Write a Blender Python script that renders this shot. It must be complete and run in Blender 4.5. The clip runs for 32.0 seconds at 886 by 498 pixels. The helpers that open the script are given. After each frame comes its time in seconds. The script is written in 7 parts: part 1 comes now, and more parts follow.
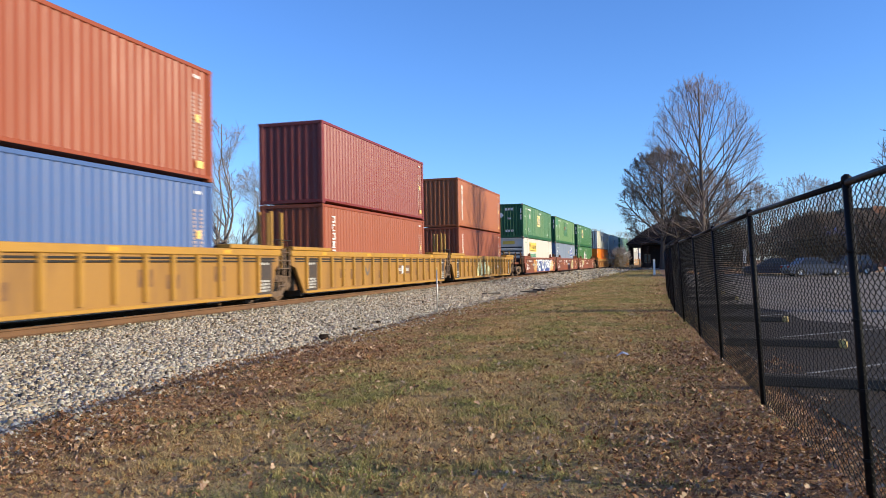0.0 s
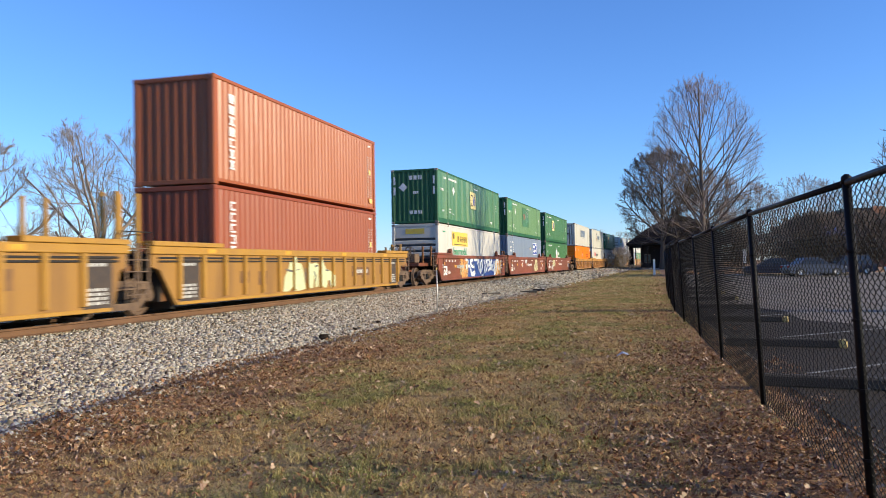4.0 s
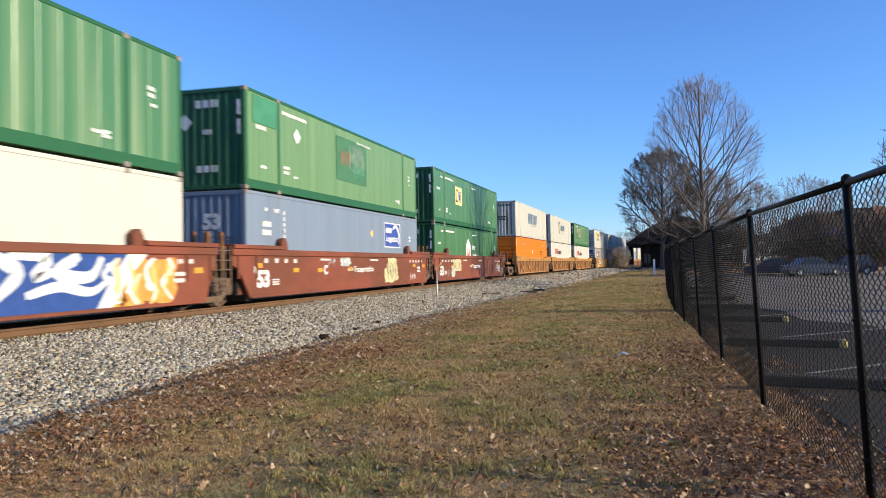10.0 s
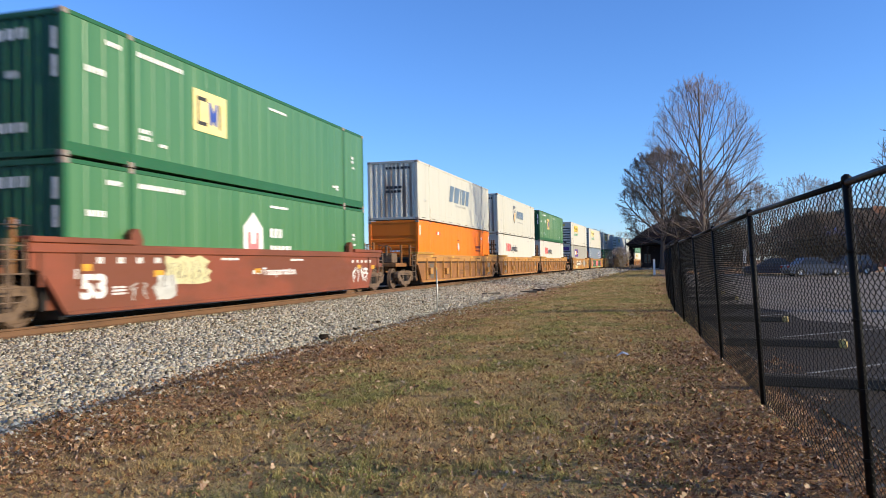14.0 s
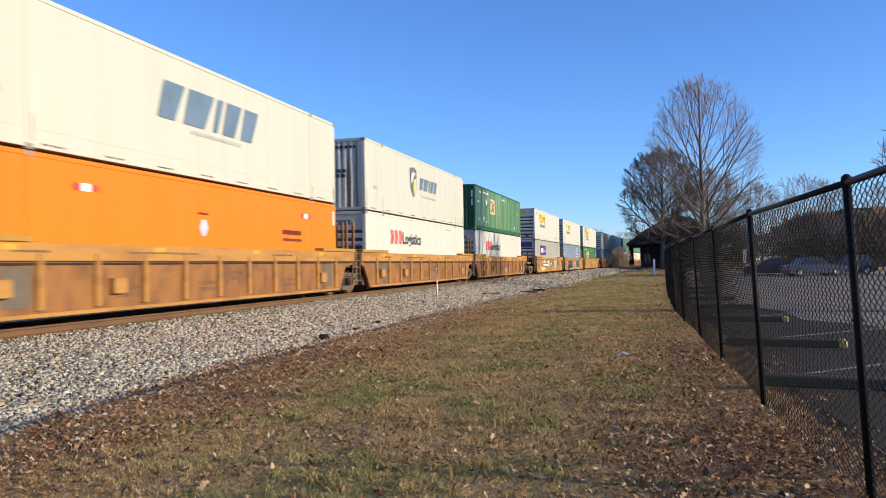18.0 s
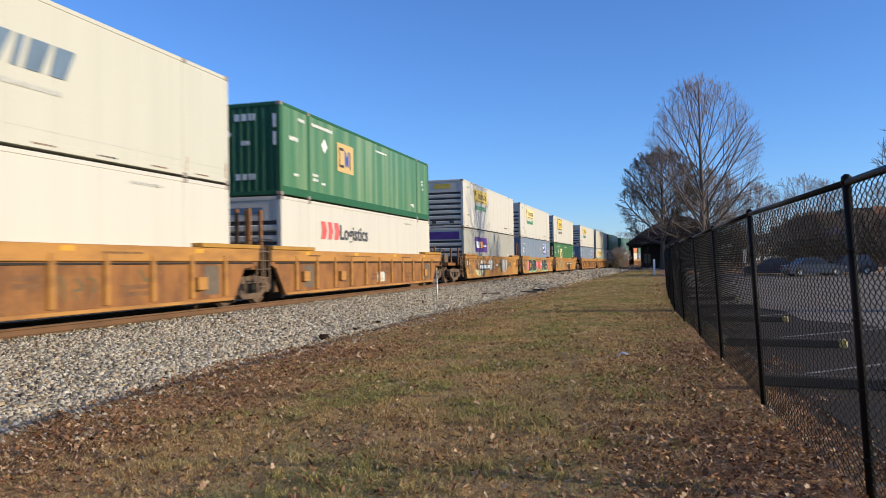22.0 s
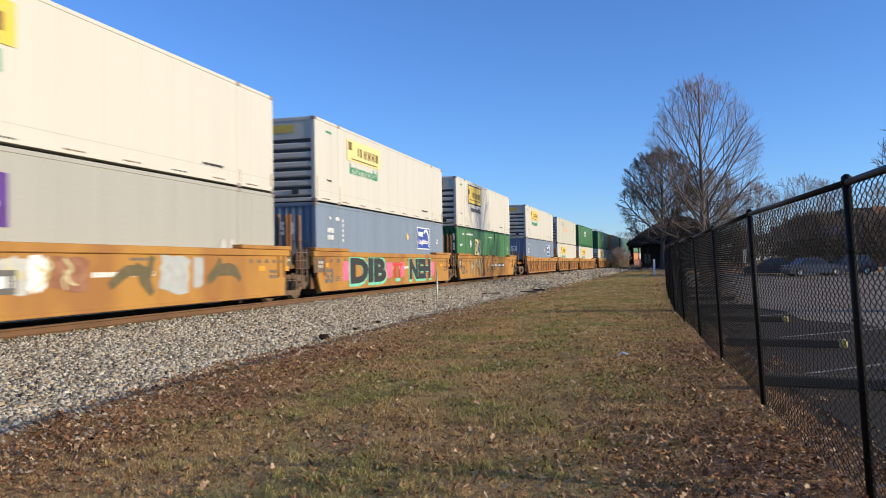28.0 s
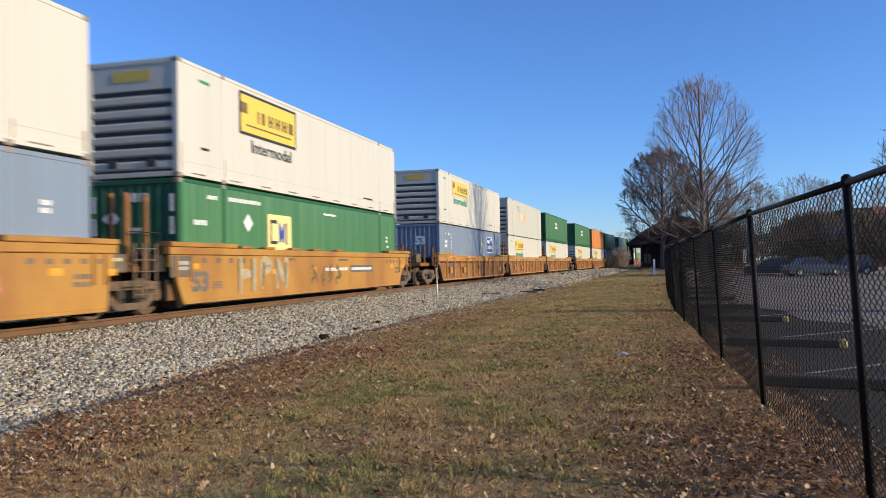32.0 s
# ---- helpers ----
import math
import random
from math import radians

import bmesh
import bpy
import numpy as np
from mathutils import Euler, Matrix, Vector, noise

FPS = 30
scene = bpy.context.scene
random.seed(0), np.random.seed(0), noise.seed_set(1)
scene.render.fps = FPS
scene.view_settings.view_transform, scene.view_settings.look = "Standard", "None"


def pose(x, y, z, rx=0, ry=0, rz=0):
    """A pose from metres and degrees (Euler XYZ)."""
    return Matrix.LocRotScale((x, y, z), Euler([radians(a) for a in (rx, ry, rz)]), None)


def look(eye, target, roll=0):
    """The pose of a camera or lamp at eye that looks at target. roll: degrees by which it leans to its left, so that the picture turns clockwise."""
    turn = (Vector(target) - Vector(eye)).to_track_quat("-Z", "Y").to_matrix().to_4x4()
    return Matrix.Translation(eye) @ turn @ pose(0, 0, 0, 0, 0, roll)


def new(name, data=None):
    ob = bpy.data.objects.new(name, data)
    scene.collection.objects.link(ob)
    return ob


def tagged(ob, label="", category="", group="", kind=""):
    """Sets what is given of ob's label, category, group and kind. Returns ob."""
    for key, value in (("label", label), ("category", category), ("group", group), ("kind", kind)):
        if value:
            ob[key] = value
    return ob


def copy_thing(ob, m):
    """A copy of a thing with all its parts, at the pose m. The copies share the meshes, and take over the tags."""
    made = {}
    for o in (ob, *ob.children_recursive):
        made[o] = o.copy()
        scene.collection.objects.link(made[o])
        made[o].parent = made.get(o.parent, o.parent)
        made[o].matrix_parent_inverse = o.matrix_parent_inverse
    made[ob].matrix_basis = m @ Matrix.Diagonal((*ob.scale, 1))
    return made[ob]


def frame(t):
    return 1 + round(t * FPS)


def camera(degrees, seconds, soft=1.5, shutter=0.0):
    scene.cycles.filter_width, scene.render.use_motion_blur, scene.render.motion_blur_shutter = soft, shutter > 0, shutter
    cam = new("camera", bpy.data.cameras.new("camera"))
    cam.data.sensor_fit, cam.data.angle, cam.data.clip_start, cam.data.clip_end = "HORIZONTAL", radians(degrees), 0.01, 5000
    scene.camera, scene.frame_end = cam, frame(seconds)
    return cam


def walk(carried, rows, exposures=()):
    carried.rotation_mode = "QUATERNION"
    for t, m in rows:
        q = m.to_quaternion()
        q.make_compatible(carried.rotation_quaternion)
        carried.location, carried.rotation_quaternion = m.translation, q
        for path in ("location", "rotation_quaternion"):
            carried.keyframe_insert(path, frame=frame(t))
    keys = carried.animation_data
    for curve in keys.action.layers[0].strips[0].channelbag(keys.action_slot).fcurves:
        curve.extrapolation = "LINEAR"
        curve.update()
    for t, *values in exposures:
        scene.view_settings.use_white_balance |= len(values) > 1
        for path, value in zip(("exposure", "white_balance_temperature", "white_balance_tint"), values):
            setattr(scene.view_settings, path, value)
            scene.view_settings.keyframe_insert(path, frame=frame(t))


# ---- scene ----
# ---- the camera stands still ----
EYE = (0.0, 0.0, 1.41)
YAW, TILT = 0.2611, 0.0207
cam = camera(59.6, 32.0, soft=0.55, shutter=0.85)
AIM = (-math.sin(YAW) * math.cos(TILT), math.cos(YAW) * math.cos(TILT), 1.41 + math.sin(TILT))
# the clip's camera closes down a little when the white containers fill its view
walk(cam, [(0, look(EYE, AIM, -1.01)), (32, look(EYE, AIM, -1.01))], exposures=[(0, 0.50), (3, 0.47), (5.5, 0.45), (16.6, 0.45), (17.4, 0.47), (18.2, 0.38), (19.5, 0.22), (32, 0.22)])

# ---- daylight: clear winter sky, low sun across the track ----
SUN_EL, SUN_AZ = 15.3, -4.0          # degrees; azimuth from +x towards +y
sky_world = bpy.data.worlds.new("clear_sky")
scene.world = sky_world
sky_world.use_nodes = True
sky = sky_world.node_tree.nodes.new("ShaderNodeTexSky")
sky.sky_type, sky.sun_disc = "NISHITA", False
sky.sun_elevation, sky.sun_rotation = radians(SUN_EL), radians(90 - SUN_AZ)
sky.air_density, sky.dust_density, sky.ozone_density = 1.0, 0.0, 6.0
sky_back = sky_world.node_tree.nodes["Background"]
sky_tint = sky_world.node_tree.nodes.new("ShaderNodeMix")
sky_tint.data_type, sky_tint.blend_type = "RGBA", "MULTIPLY"
sky_tint.inputs[0].default_value, sky_tint.inputs[7].default_value = 1.0, (0.94, 1.0, 1.22, 1)
sky_world.node_tree.links.new(sky.outputs[0], sky_tint.inputs[6])
sky_world.node_tree.links.new(sky_tint.outputs[2], sky_back.inputs[0])
sky_back.inputs[1].default_value = 0.15
sun = new("sun", bpy.data.lights.new("sun", "SUN"))
sun.data.energy, sun.data.angle, sun.data.color = 5.05, radians(0.6), (1.0, 0.86, 0.615)
sun.matrix_world = look((math.cos(radians(SUN_AZ)) * math.cos(radians(SUN_EL)) * 50, math.sin(radians(SUN_AZ)) * math.cos(radians(SUN_EL)) * 50, math.sin(radians(SUN_EL)) * 50), (0, 0, 0))


# ---- materials ----
def mat(name, base, rough=0.6, metal=0.0, second=None, amount=0.5, scale=2.0, stretch=(1, 1, 1), third=None, fine=40.0, fine_amount=0.35, bump=0.05, bump_scale=60.0, vary=0.0, spec=0.5, edge=(0.45, 0.65)):
    """A painted or raw surface: base colour, stains of a second colour in patches, specks of a third, fine relief."""
    m = bpy.data.materials.new(name)
    m.use_nodes = True
    nt = m.node_tree
    n, l = nt.nodes, nt.links
    bsdf = n["Principled BSDF"]
    bsdf.inputs["Roughness"].default_value, bsdf.inputs["Metallic"].default_value = rough, metal
    bsdf.inputs["Specular IOR Level"].default_value = spec
    tc, mp = n.new("ShaderNodeTexCoord"), n.new("ShaderNodeMapping")
    mp.inputs["Scale"].default_value = stretch
    l.new(tc.outputs["Object"], mp.inputs["Vector"])

    def noise_tex(s, detail=5.0, mapped=True):
        t = n.new("ShaderNodeTexNoise")
        t.inputs["Scale"].default_value, t.inputs["Detail"].default_value = s, detail
        l.new(mp.outputs[0] if mapped else tc.outputs["Object"], t.inputs["Vector"])
        return t

    def ramp(src, a, b):
        r = n.new("ShaderNodeMapRange")
        r.inputs["From Min"].default_value, r.inputs["From Max"].default_value = a, b
        l.new(src, r.inputs["Value"])
        return r.outputs[0]

    def mix(fac, a, b, factor=1.0):
        x = n.new("ShaderNodeMix")
        x.data_type = "RGBA"
        if factor != 1.0:
            mm = n.new("ShaderNodeMath")
            mm.operation = "MULTIPLY"
            l.new(fac, mm.inputs[0])
            mm.inputs[1].default_value = factor
            fac = mm.outputs[0]
        l.new(fac, x.inputs[0])
        for i, v in ((6, a), (7, b)):
            if isinstance(v, tuple):
                x.inputs[i].default_value = (*v, 1)
            else:
                l.new(v, x.inputs[i])
        return x.outputs[2]

    second = second or tuple(c * 0.62 for c in base)
    col = mix(ramp(noise_tex(scale).outputs[0], *edge), base, second, amount)
    third = third or tuple(c * 0.55 for c in base)
    col = mix(ramp(noise_tex(fine, 3.0, False).outputs[0], 0.5, 0.75), col, third, fine_amount)
    if vary:
        oi, hs = n.new("ShaderNodeObjectInfo"), n.new("ShaderNodeHueSaturation")
        r = n.new("ShaderNodeMapRange")
        r.inputs["To Min"].default_value, r.inputs["To Max"].default_value = 1 - vary, 1 + vary
        l.new(oi.outputs["Random"], r.inputs["Value"])
        l.new(r.outputs[0], hs.inputs["Value"])
        l.new(col, hs.inputs["Color"])
        col = hs.outputs[0]
    l.new(col, bsdf.inputs["Base Color"])
    rr = n.new("ShaderNodeMapRange")
    rr.inputs["To Min"].default_value, rr.inputs["To Max"].default_value = max(rough - 0.12, 0.05), min(rough + 0.15, 1)
    l.new(noise_tex(scale * 3, 4.0).outputs[0], rr.inputs["Value"])
    l.new(rr.outputs[0], bsdf.inputs["Roughness"])
    if bump:
        bp = n.new("ShaderNodeBump")
        bp.inputs["Strength"].default_value, bp.inputs["Distance"].default_value = min(1.0, bump * 8), 0.01
        l.new(noise_tex(bump_scale, 4.0, False).outputs[0], bp.inputs["Height"])
        l.new(bp.outputs[0], bsdf.inputs["Normal"])
    return m


def island_mat(name, colours, rough=0.9, spec=0.08):
    """Loose pieces in one mesh: each island takes its own shade from a ramp."""
    m = bpy.data.materials.new(name)
    m.use_nodes = True
    n, l = m.node_tree.nodes, m.node_tree.links
    geo, cr = n.new("ShaderNodeNewGeometry"), n.new("ShaderNodeValToRGB")
    cr.color_ramp.interpolation = "LINEAR"
    while len(cr.color_ramp.elements) < len(colours):
        cr.color_ramp.elements.new(0.5)
    for i, c in enumerate(colours):
        cr.color_ramp.elements[i].position = i / (len(colours) - 1)
        cr.color_ramp.elements[i].color = (*c, 1)
    l.new(geo.outputs["Random Per Island"], cr.inputs[0])
    tc, tx, mx = n.new("ShaderNodeTexCoord"), n.new("ShaderNodeTexNoise"), n.new("ShaderNodeMix")
    tx.inputs["Scale"].default_value = 55
    l.new(tc.outputs["Object"], tx.inputs["Vector"])
    mx.data_type, mx.blend_type = "RGBA", "MULTIPLY"
    mx.inputs[0].default_value = 0.4
    l.new(cr.outputs[0], mx.inputs[6])
    l.new(tx.outputs["Color"], mx.inputs[7])
    b = n["Principled BSDF"]
    l.new(mx.outputs[2], b.inputs["Base Color"])
    b.inputs["Roughness"].default_value, b.inputs["Specular IOR Level"].default_value = rough, spec
    return m


STREAK = (1.2, 1.2, 0.22)
YELLOW = mat("weathered_yellow_car_paint", (0.29, 0.148, 0.028), 0.6, second=(0.18, 0.09, 0.024), amount=0.75, scale=1.4, stretch=STREAK, third=(0.18, 0.09, 0.04), fine=25)
YELLOW_TOP = mat("bright_yellow_car_paint", (0.37, 0.195, 0.028), 0.5, second=(0.25, 0.13, 0.028), amount=0.4, scale=1.5, fine=30)
ORANGE_YELLOW = mat("orange_yellow_car_paint", (0.38, 0.19, 0.032), 0.58, second=(0.24, 0.098, 0.024), amount=0.75, scale=0.9, stretch=(1.2, 0.8, 0.5), third=(0.30, 0.13, 0.05), fine=12, fine_amount=0.45, edge=(0.44, 0.66))
RUST_BROWN = mat("rusted_brown_yellow_car_paint", (0.25, 0.102, 0.024), 0.7, second=(0.125, 0.05, 0.016), amount=0.9, scale=2.0, stretch=(1.2, 1.0, 0.5), third=(0.30, 0.14, 0.04), fine=9, fine_amount=0.45, edge=(0.4, 0.62))
RUST_TOP = mat("faded_ochre_top_chord_paint", (0.40, 0.19, 0.04), 0.6, second=(0.22, 0.1, 0.03), amount=0.7, scale=1.6, stretch=(1, 0.5, 2), fine=20)
RED_BROWN = mat("red_oxide_car_paint", (0.145, 0.040, 0.015), 0.6, second=(0.215, 0.050, 0.020), amount=0.85, scale=0.9, stretch=(1.2, 0.5, 1.3), third=(0.12, 0.055, 0.035), fine=24, edge=(0.46, 0.62))
TRUCK_IRON = mat("rusty_cast_truck_iron", (0.14, 0.09, 0.056), 0.85, second=(0.06, 0.038, 0.026), amount=0.7, scale=5, third=(0.07, 0.05, 0.04), fine=45, bump=0.08)
WHEEL_STEEL = mat("brown_wheel_steel", (0.125, 0.078, 0.05), 0.7, metal=0.1, second=(0.05, 0.034, 0.025), scale=6)
BLACK_IRON = mat("black_greasy_iron", (0.012, 0.011, 0.010), 0.8, second=(0.028, 0.019, 0.014), scale=5)
RAIL_RUST = mat("rusty_rail_steel", (0.135, 0.07, 0.035), 0.85, second=(0.08, 0.043, 0.024), amount=0.7, scale=3, stretch=(1, 0.3, 1), third=(0.12, 0.06, 0.04), fine=60)
RAIL_SHINE = mat("polished_rail_head", (0.55, 0.53, 0.5), 0.25, metal=1.0, second=(0.4, 0.36, 0.32), scale=8)
TIE_WOOD = mat("creosoted_tie_wood", (0.085, 0.06, 0.045), 0.9, second=(0.14, 0.11, 0.09), scale=3, stretch=(0.4, 6, 6), bump=0.1, vary=0.2)
BALLAST_BED = mat("ballast_bed", (0.07, 0.06, 0.05), 0.95, second=(0.03, 0.026, 0.022), amount=0.8, scale=14, third=(0.24, 0.22, 0.19), fine=28, fine_amount=0.5, bump=0.12, bump_scale=22, spec=0.1)
STONES = island_mat("crushed_ballast_stone", [(0.09, 0.075, 0.055), (0.40, 0.36, 0.28), (0.63, 0.585, 0.47), (0.46, 0.34, 0.20), (0.74, 0.695, 0.575), (0.18, 0.13, 0.08), (0.55, 0.50, 0.40)], 0.85)
FENCE_BLACK = mat("black_vinyl_fence_coating", (0.009, 0.009, 0.009), 0.5, second=(0.013, 0.012, 0.011), scale=9, bump=0.0, spec=0.12)
ASPHALT = mat("worn_asphalt", (0.215, 0.182, 0.145), 0.85, second=(0.15, 0.126, 0.098), amount=0.8, scale=0.35, third=(0.075, 0.07, 0.065), fine=70, bump=0.06, bump_scale=90, spec=0.2)
ASPHALT_DARK = mat("dark_bay_asphalt", (0.038, 0.029, 0.021), 0.85, second=(0.06, 0.046, 0.034), amount=0.6, scale=0.5, third=(0.06, 0.052, 0.044), fine=70, bump=0.06, bump_scale=90, spec=0.15)
LINE_PAINT = mat("worn_line_paint", (0.25, 0.25, 0.24), 0.85, second=(0.07, 0.07, 0.07), amount=0.9, scale=6, fine=50)
STOP_TIMBER = mat("dark_parking_timber", (0.05, 0.041, 0.033), 0.9, second=(0.085, 0.072, 0.058), scale=3, stretch=(0.4, 5, 5), bump=0.1)
STOP_YELLOW = mat("chipped_yellow_paint", (0.60, 0.45, 0.15), 0.6, second=(0.4, 0.3, 0.12), scale=14)
CONCRETE = mat("pale_concrete", (0.45, 0.43, 0.39), 0.9, second=(0.3, 0.28, 0.25), scale=1.2, fine=50, bump=0.06)
BARK = mat("grey_brown_bark", (0.12, 0.09, 0.07), 0.95, second=(0.07, 0.053, 0.042), scale=4, stretch=(3, 3, 0.6), bump=0.15)
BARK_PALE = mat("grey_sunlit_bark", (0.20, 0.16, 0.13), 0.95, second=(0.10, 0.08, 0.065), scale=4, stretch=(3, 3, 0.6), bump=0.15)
BARK_DARK = mat("dark_bark", (0.09, 0.07, 0.055), 0.95, second=(0.05, 0.04, 0.033), scale=4, stretch=(3, 3, 0.6), bump=0.15)
TWIG = mat("thin_twigs", (0.17, 0.13, 0.105), 0.9, second=(0.11, 0.085, 0.07), scale=3, bump=0)
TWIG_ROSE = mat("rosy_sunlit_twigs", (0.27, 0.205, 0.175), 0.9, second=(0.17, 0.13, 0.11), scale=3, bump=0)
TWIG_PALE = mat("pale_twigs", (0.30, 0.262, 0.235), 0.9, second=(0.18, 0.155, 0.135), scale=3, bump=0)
TWIG_DARK = mat("dark_dense_twigs", (0.115, 0.088, 0.068), 0.9, second=(0.06, 0.048, 0.038), scale=3, bump=0)
DEPOT_WOOD = mat("dark_brown_depot_boards", (0.03, 0.019, 0.015), 0.85, second=(0.02, 0.014, 0.012), scale=1.5, stretch=(2, 2, 0.4))
DEPOT_ROOF = mat("brown_shingle_roof", (0.024, 0.013, 0.010), 0.95, second=(0.015, 0.009, 0.007), scale=1.2, fine=8, bump=0.12, bump_scale=9)
DEPOT_TRIM = mat("tan_depot_trim", (0.13, 0.105, 0.08), 0.7)
# shop front: shade kept in the dark brick, sunlight in the orange one
BRICK = mat("dark_red_brick_wall", (0.10, 0.05, 0.038), 0.9, second=(0.065, 0.036, 0.03), scale=0.8, third=(0.14, 0.1, 0.08), fine=7, bump=0.1, bump_scale=14)
BRICK_SUNLIT = mat("sunlit_brick_wall", (0.5, 0.22, 0.11), 0.9, second=(0.36, 0.15, 0.08), scale=0.8, third=(0.4, 0.3, 0.22), fine=7)
DARK_GLASS = mat("dark_window_glass", (0.02, 0.025, 0.03), 0.08, second=(0.03, 0.035, 0.04), bump=0, spec=0.8)
AWNING_BLUE = mat("blue_awning_cloth", (0.05, 0.12, 0.42), 0.8, second=(0.04, 0.09, 0.32))
ROOF_TAR = mat("dark_roofing", (0.05, 0.05, 0.052), 0.9)
WHITE_PAINT = mat("plain_white_paint", (0.78, 0.77, 0.74), 0.6, second=(0.6, 0.58, 0.54), amount=0.4, scale=3)
GALV = mat("galvanised_steel_rod", (0.5, 0.5, 0.49), 0.45, metal=0.7, second=(0.35, 0.33, 0.3), scale=6)
RUBBER = mat("black_tyre_rubber", (0.02, 0.02, 0.021), 0.85)
CHROME = mat("bright_alloy", (0.6, 0.6, 0.6), 0.3, metal=1.0)
LAMP_RED = mat("red_tail_lens", (0.4, 0.02, 0.02), 0.2, bump=0)
WET_SOIL = mat("dark_wet_soil", (0.022, 0.016, 0.012), 0.95, second=(0.04, 0.028, 0.02), scale=12, bump=0.15, bump_scale=40, spec=0.1)
LAMP_CLEAR = mat("clear_lamp_lens", (0.75, 0.75, 0.74), 0.15, bump=0)


def ground_material():
    """Winter lawn: tan and olive grass, bare brown litter along the ballast and the fence."""
    m = bpy.data.materials.new("winter_lawn_soil")
    m.use_nodes = True
    n, l = m.node_tree.nodes, m.node_tree.links
    b = n["Principled BSDF"]
    b.inputs["Roughness"].default_value, b.inputs["Specular IOR Level"].default_value = 0.95, 0.15
    tc = n.new("ShaderNodeTexCoord")

    def tex(s, d=6.0):
        t = n.new("ShaderNodeTexNoise")
        t.inputs["Scale"].default_value, t.inputs["Detail"].default_value, t.inputs["Roughness"].default_value = s, d, 0.65
        l.new(tc.outputs["Object"], t.inputs["Vector"])
        return t.outputs[0]

    def rng(v, a, c, lo=0.0, hi=1.0):
        r = n.new("ShaderNodeMapRange")
        for k, x in (("From Min", a), ("From Max", c), ("To Min", lo), ("To Max", hi)):
            r.inputs[k].default_value = x
        l.new(v, r.inputs["Value"])
        return r.outputs[0]

    def mixc(f, a, c):
        x = n.new("ShaderNodeMix")
        x.data_type = "RGBA"
        l.new(f, x.inputs[0])
        for i, v in ((6, a), (7, c)):
            if isinstance(v, tuple):
                x.inputs[i].default_value = (*v, 1)
            else:
                l.new(v, x.inputs[i])
        return x.outputs[2]

    def add(a, c, op="ADD"):
        x = n.new("ShaderNodeMath")
        x.operation, x.use_clamp = op, True
        l.new(a, x.inputs[0])
        l.new(c, x.inputs[1])
        return x.outputs[0]

    sep = n.new("ShaderNodeSeparateXYZ")
    l.new(tc.outputs["Object"], sep.inputs[0])
    grass = mixc(rng(tex(0.9), 0.45, 0.56), (0.44, 0.29, 0.137), (0.34, 0.265, 0.108))
    grass = mixc(rng(tex(22), 0.48, 0.7), grass, (0.52, 0.38, 0.20))
    grass = mixc(rng(tex(2.6), 0.52, 0.66), grass, (0.33, 0.205, 0.10))
    litter = mixc(rng(tex(30), 0.4, 0.65), (0.275, 0.135, 0.064), (0.46, 0.265, 0.135))
    left = rng(sep.outputs[0], -2.9, -4.9)
    right = rng(sep.outputs[0], -0.5, 0.6)
    wobble = rng(tex(0.8), 0.3, 0.7, 0.0, 1.0)
    zone = add(add(left, right), wobble, "MULTIPLY")
    zone2 = add(zone, add(left, right, "MAXIMUM"), "MAXIMUM")
    edge = rng(zone2, 0.25, 0.8)
    col = mixc(edge, grass, litter)
    col = mixc(rng(tex(75, 3.0), 0.52, 0.76), col, (0.12, 0.072, 0.036))
    straw = n.new("ShaderNodeTexNoise")
    stretch = n.new("ShaderNodeMapping")
    stretch.inputs["Scale"].default_value, stretch.inputs["Rotation"].default_value = (60, 260, 60), (0, 0, 0.5)
    l.new(tc.outputs["Object"], stretch.inputs["Vector"])
    l.new(stretch.outputs[0], straw.inputs["Vector"])
    straw.inputs["Scale"].default_value, straw.inputs["Detail"].default_value = 1.0, 3.0
    col = mixc(rng(straw.outputs[0], 0.54, 0.68), col, (0.40, 0.29, 0.16))
    # fine dark specks put the shade between grass tufts into the soil
    col = mixc(rng(tex(95, 3.0), 0.52, 0.68), col, (0.055, 0.033, 0.017))
    l.new(col, b.inputs["Base Color"])
    bp = n.new("ShaderNodeBump")
    bp.inputs["Strength"].default_value, bp.inputs["Distance"].default_value = 0.9, 0.02
    l.new(add(tex(26, 6.0), tex(120, 3.0), "MULTIPLY"), bp.inputs["Height"])
    l.new(bp.outputs[0], b.inputs["Normal"])
    return m


GROUND = ground_material()


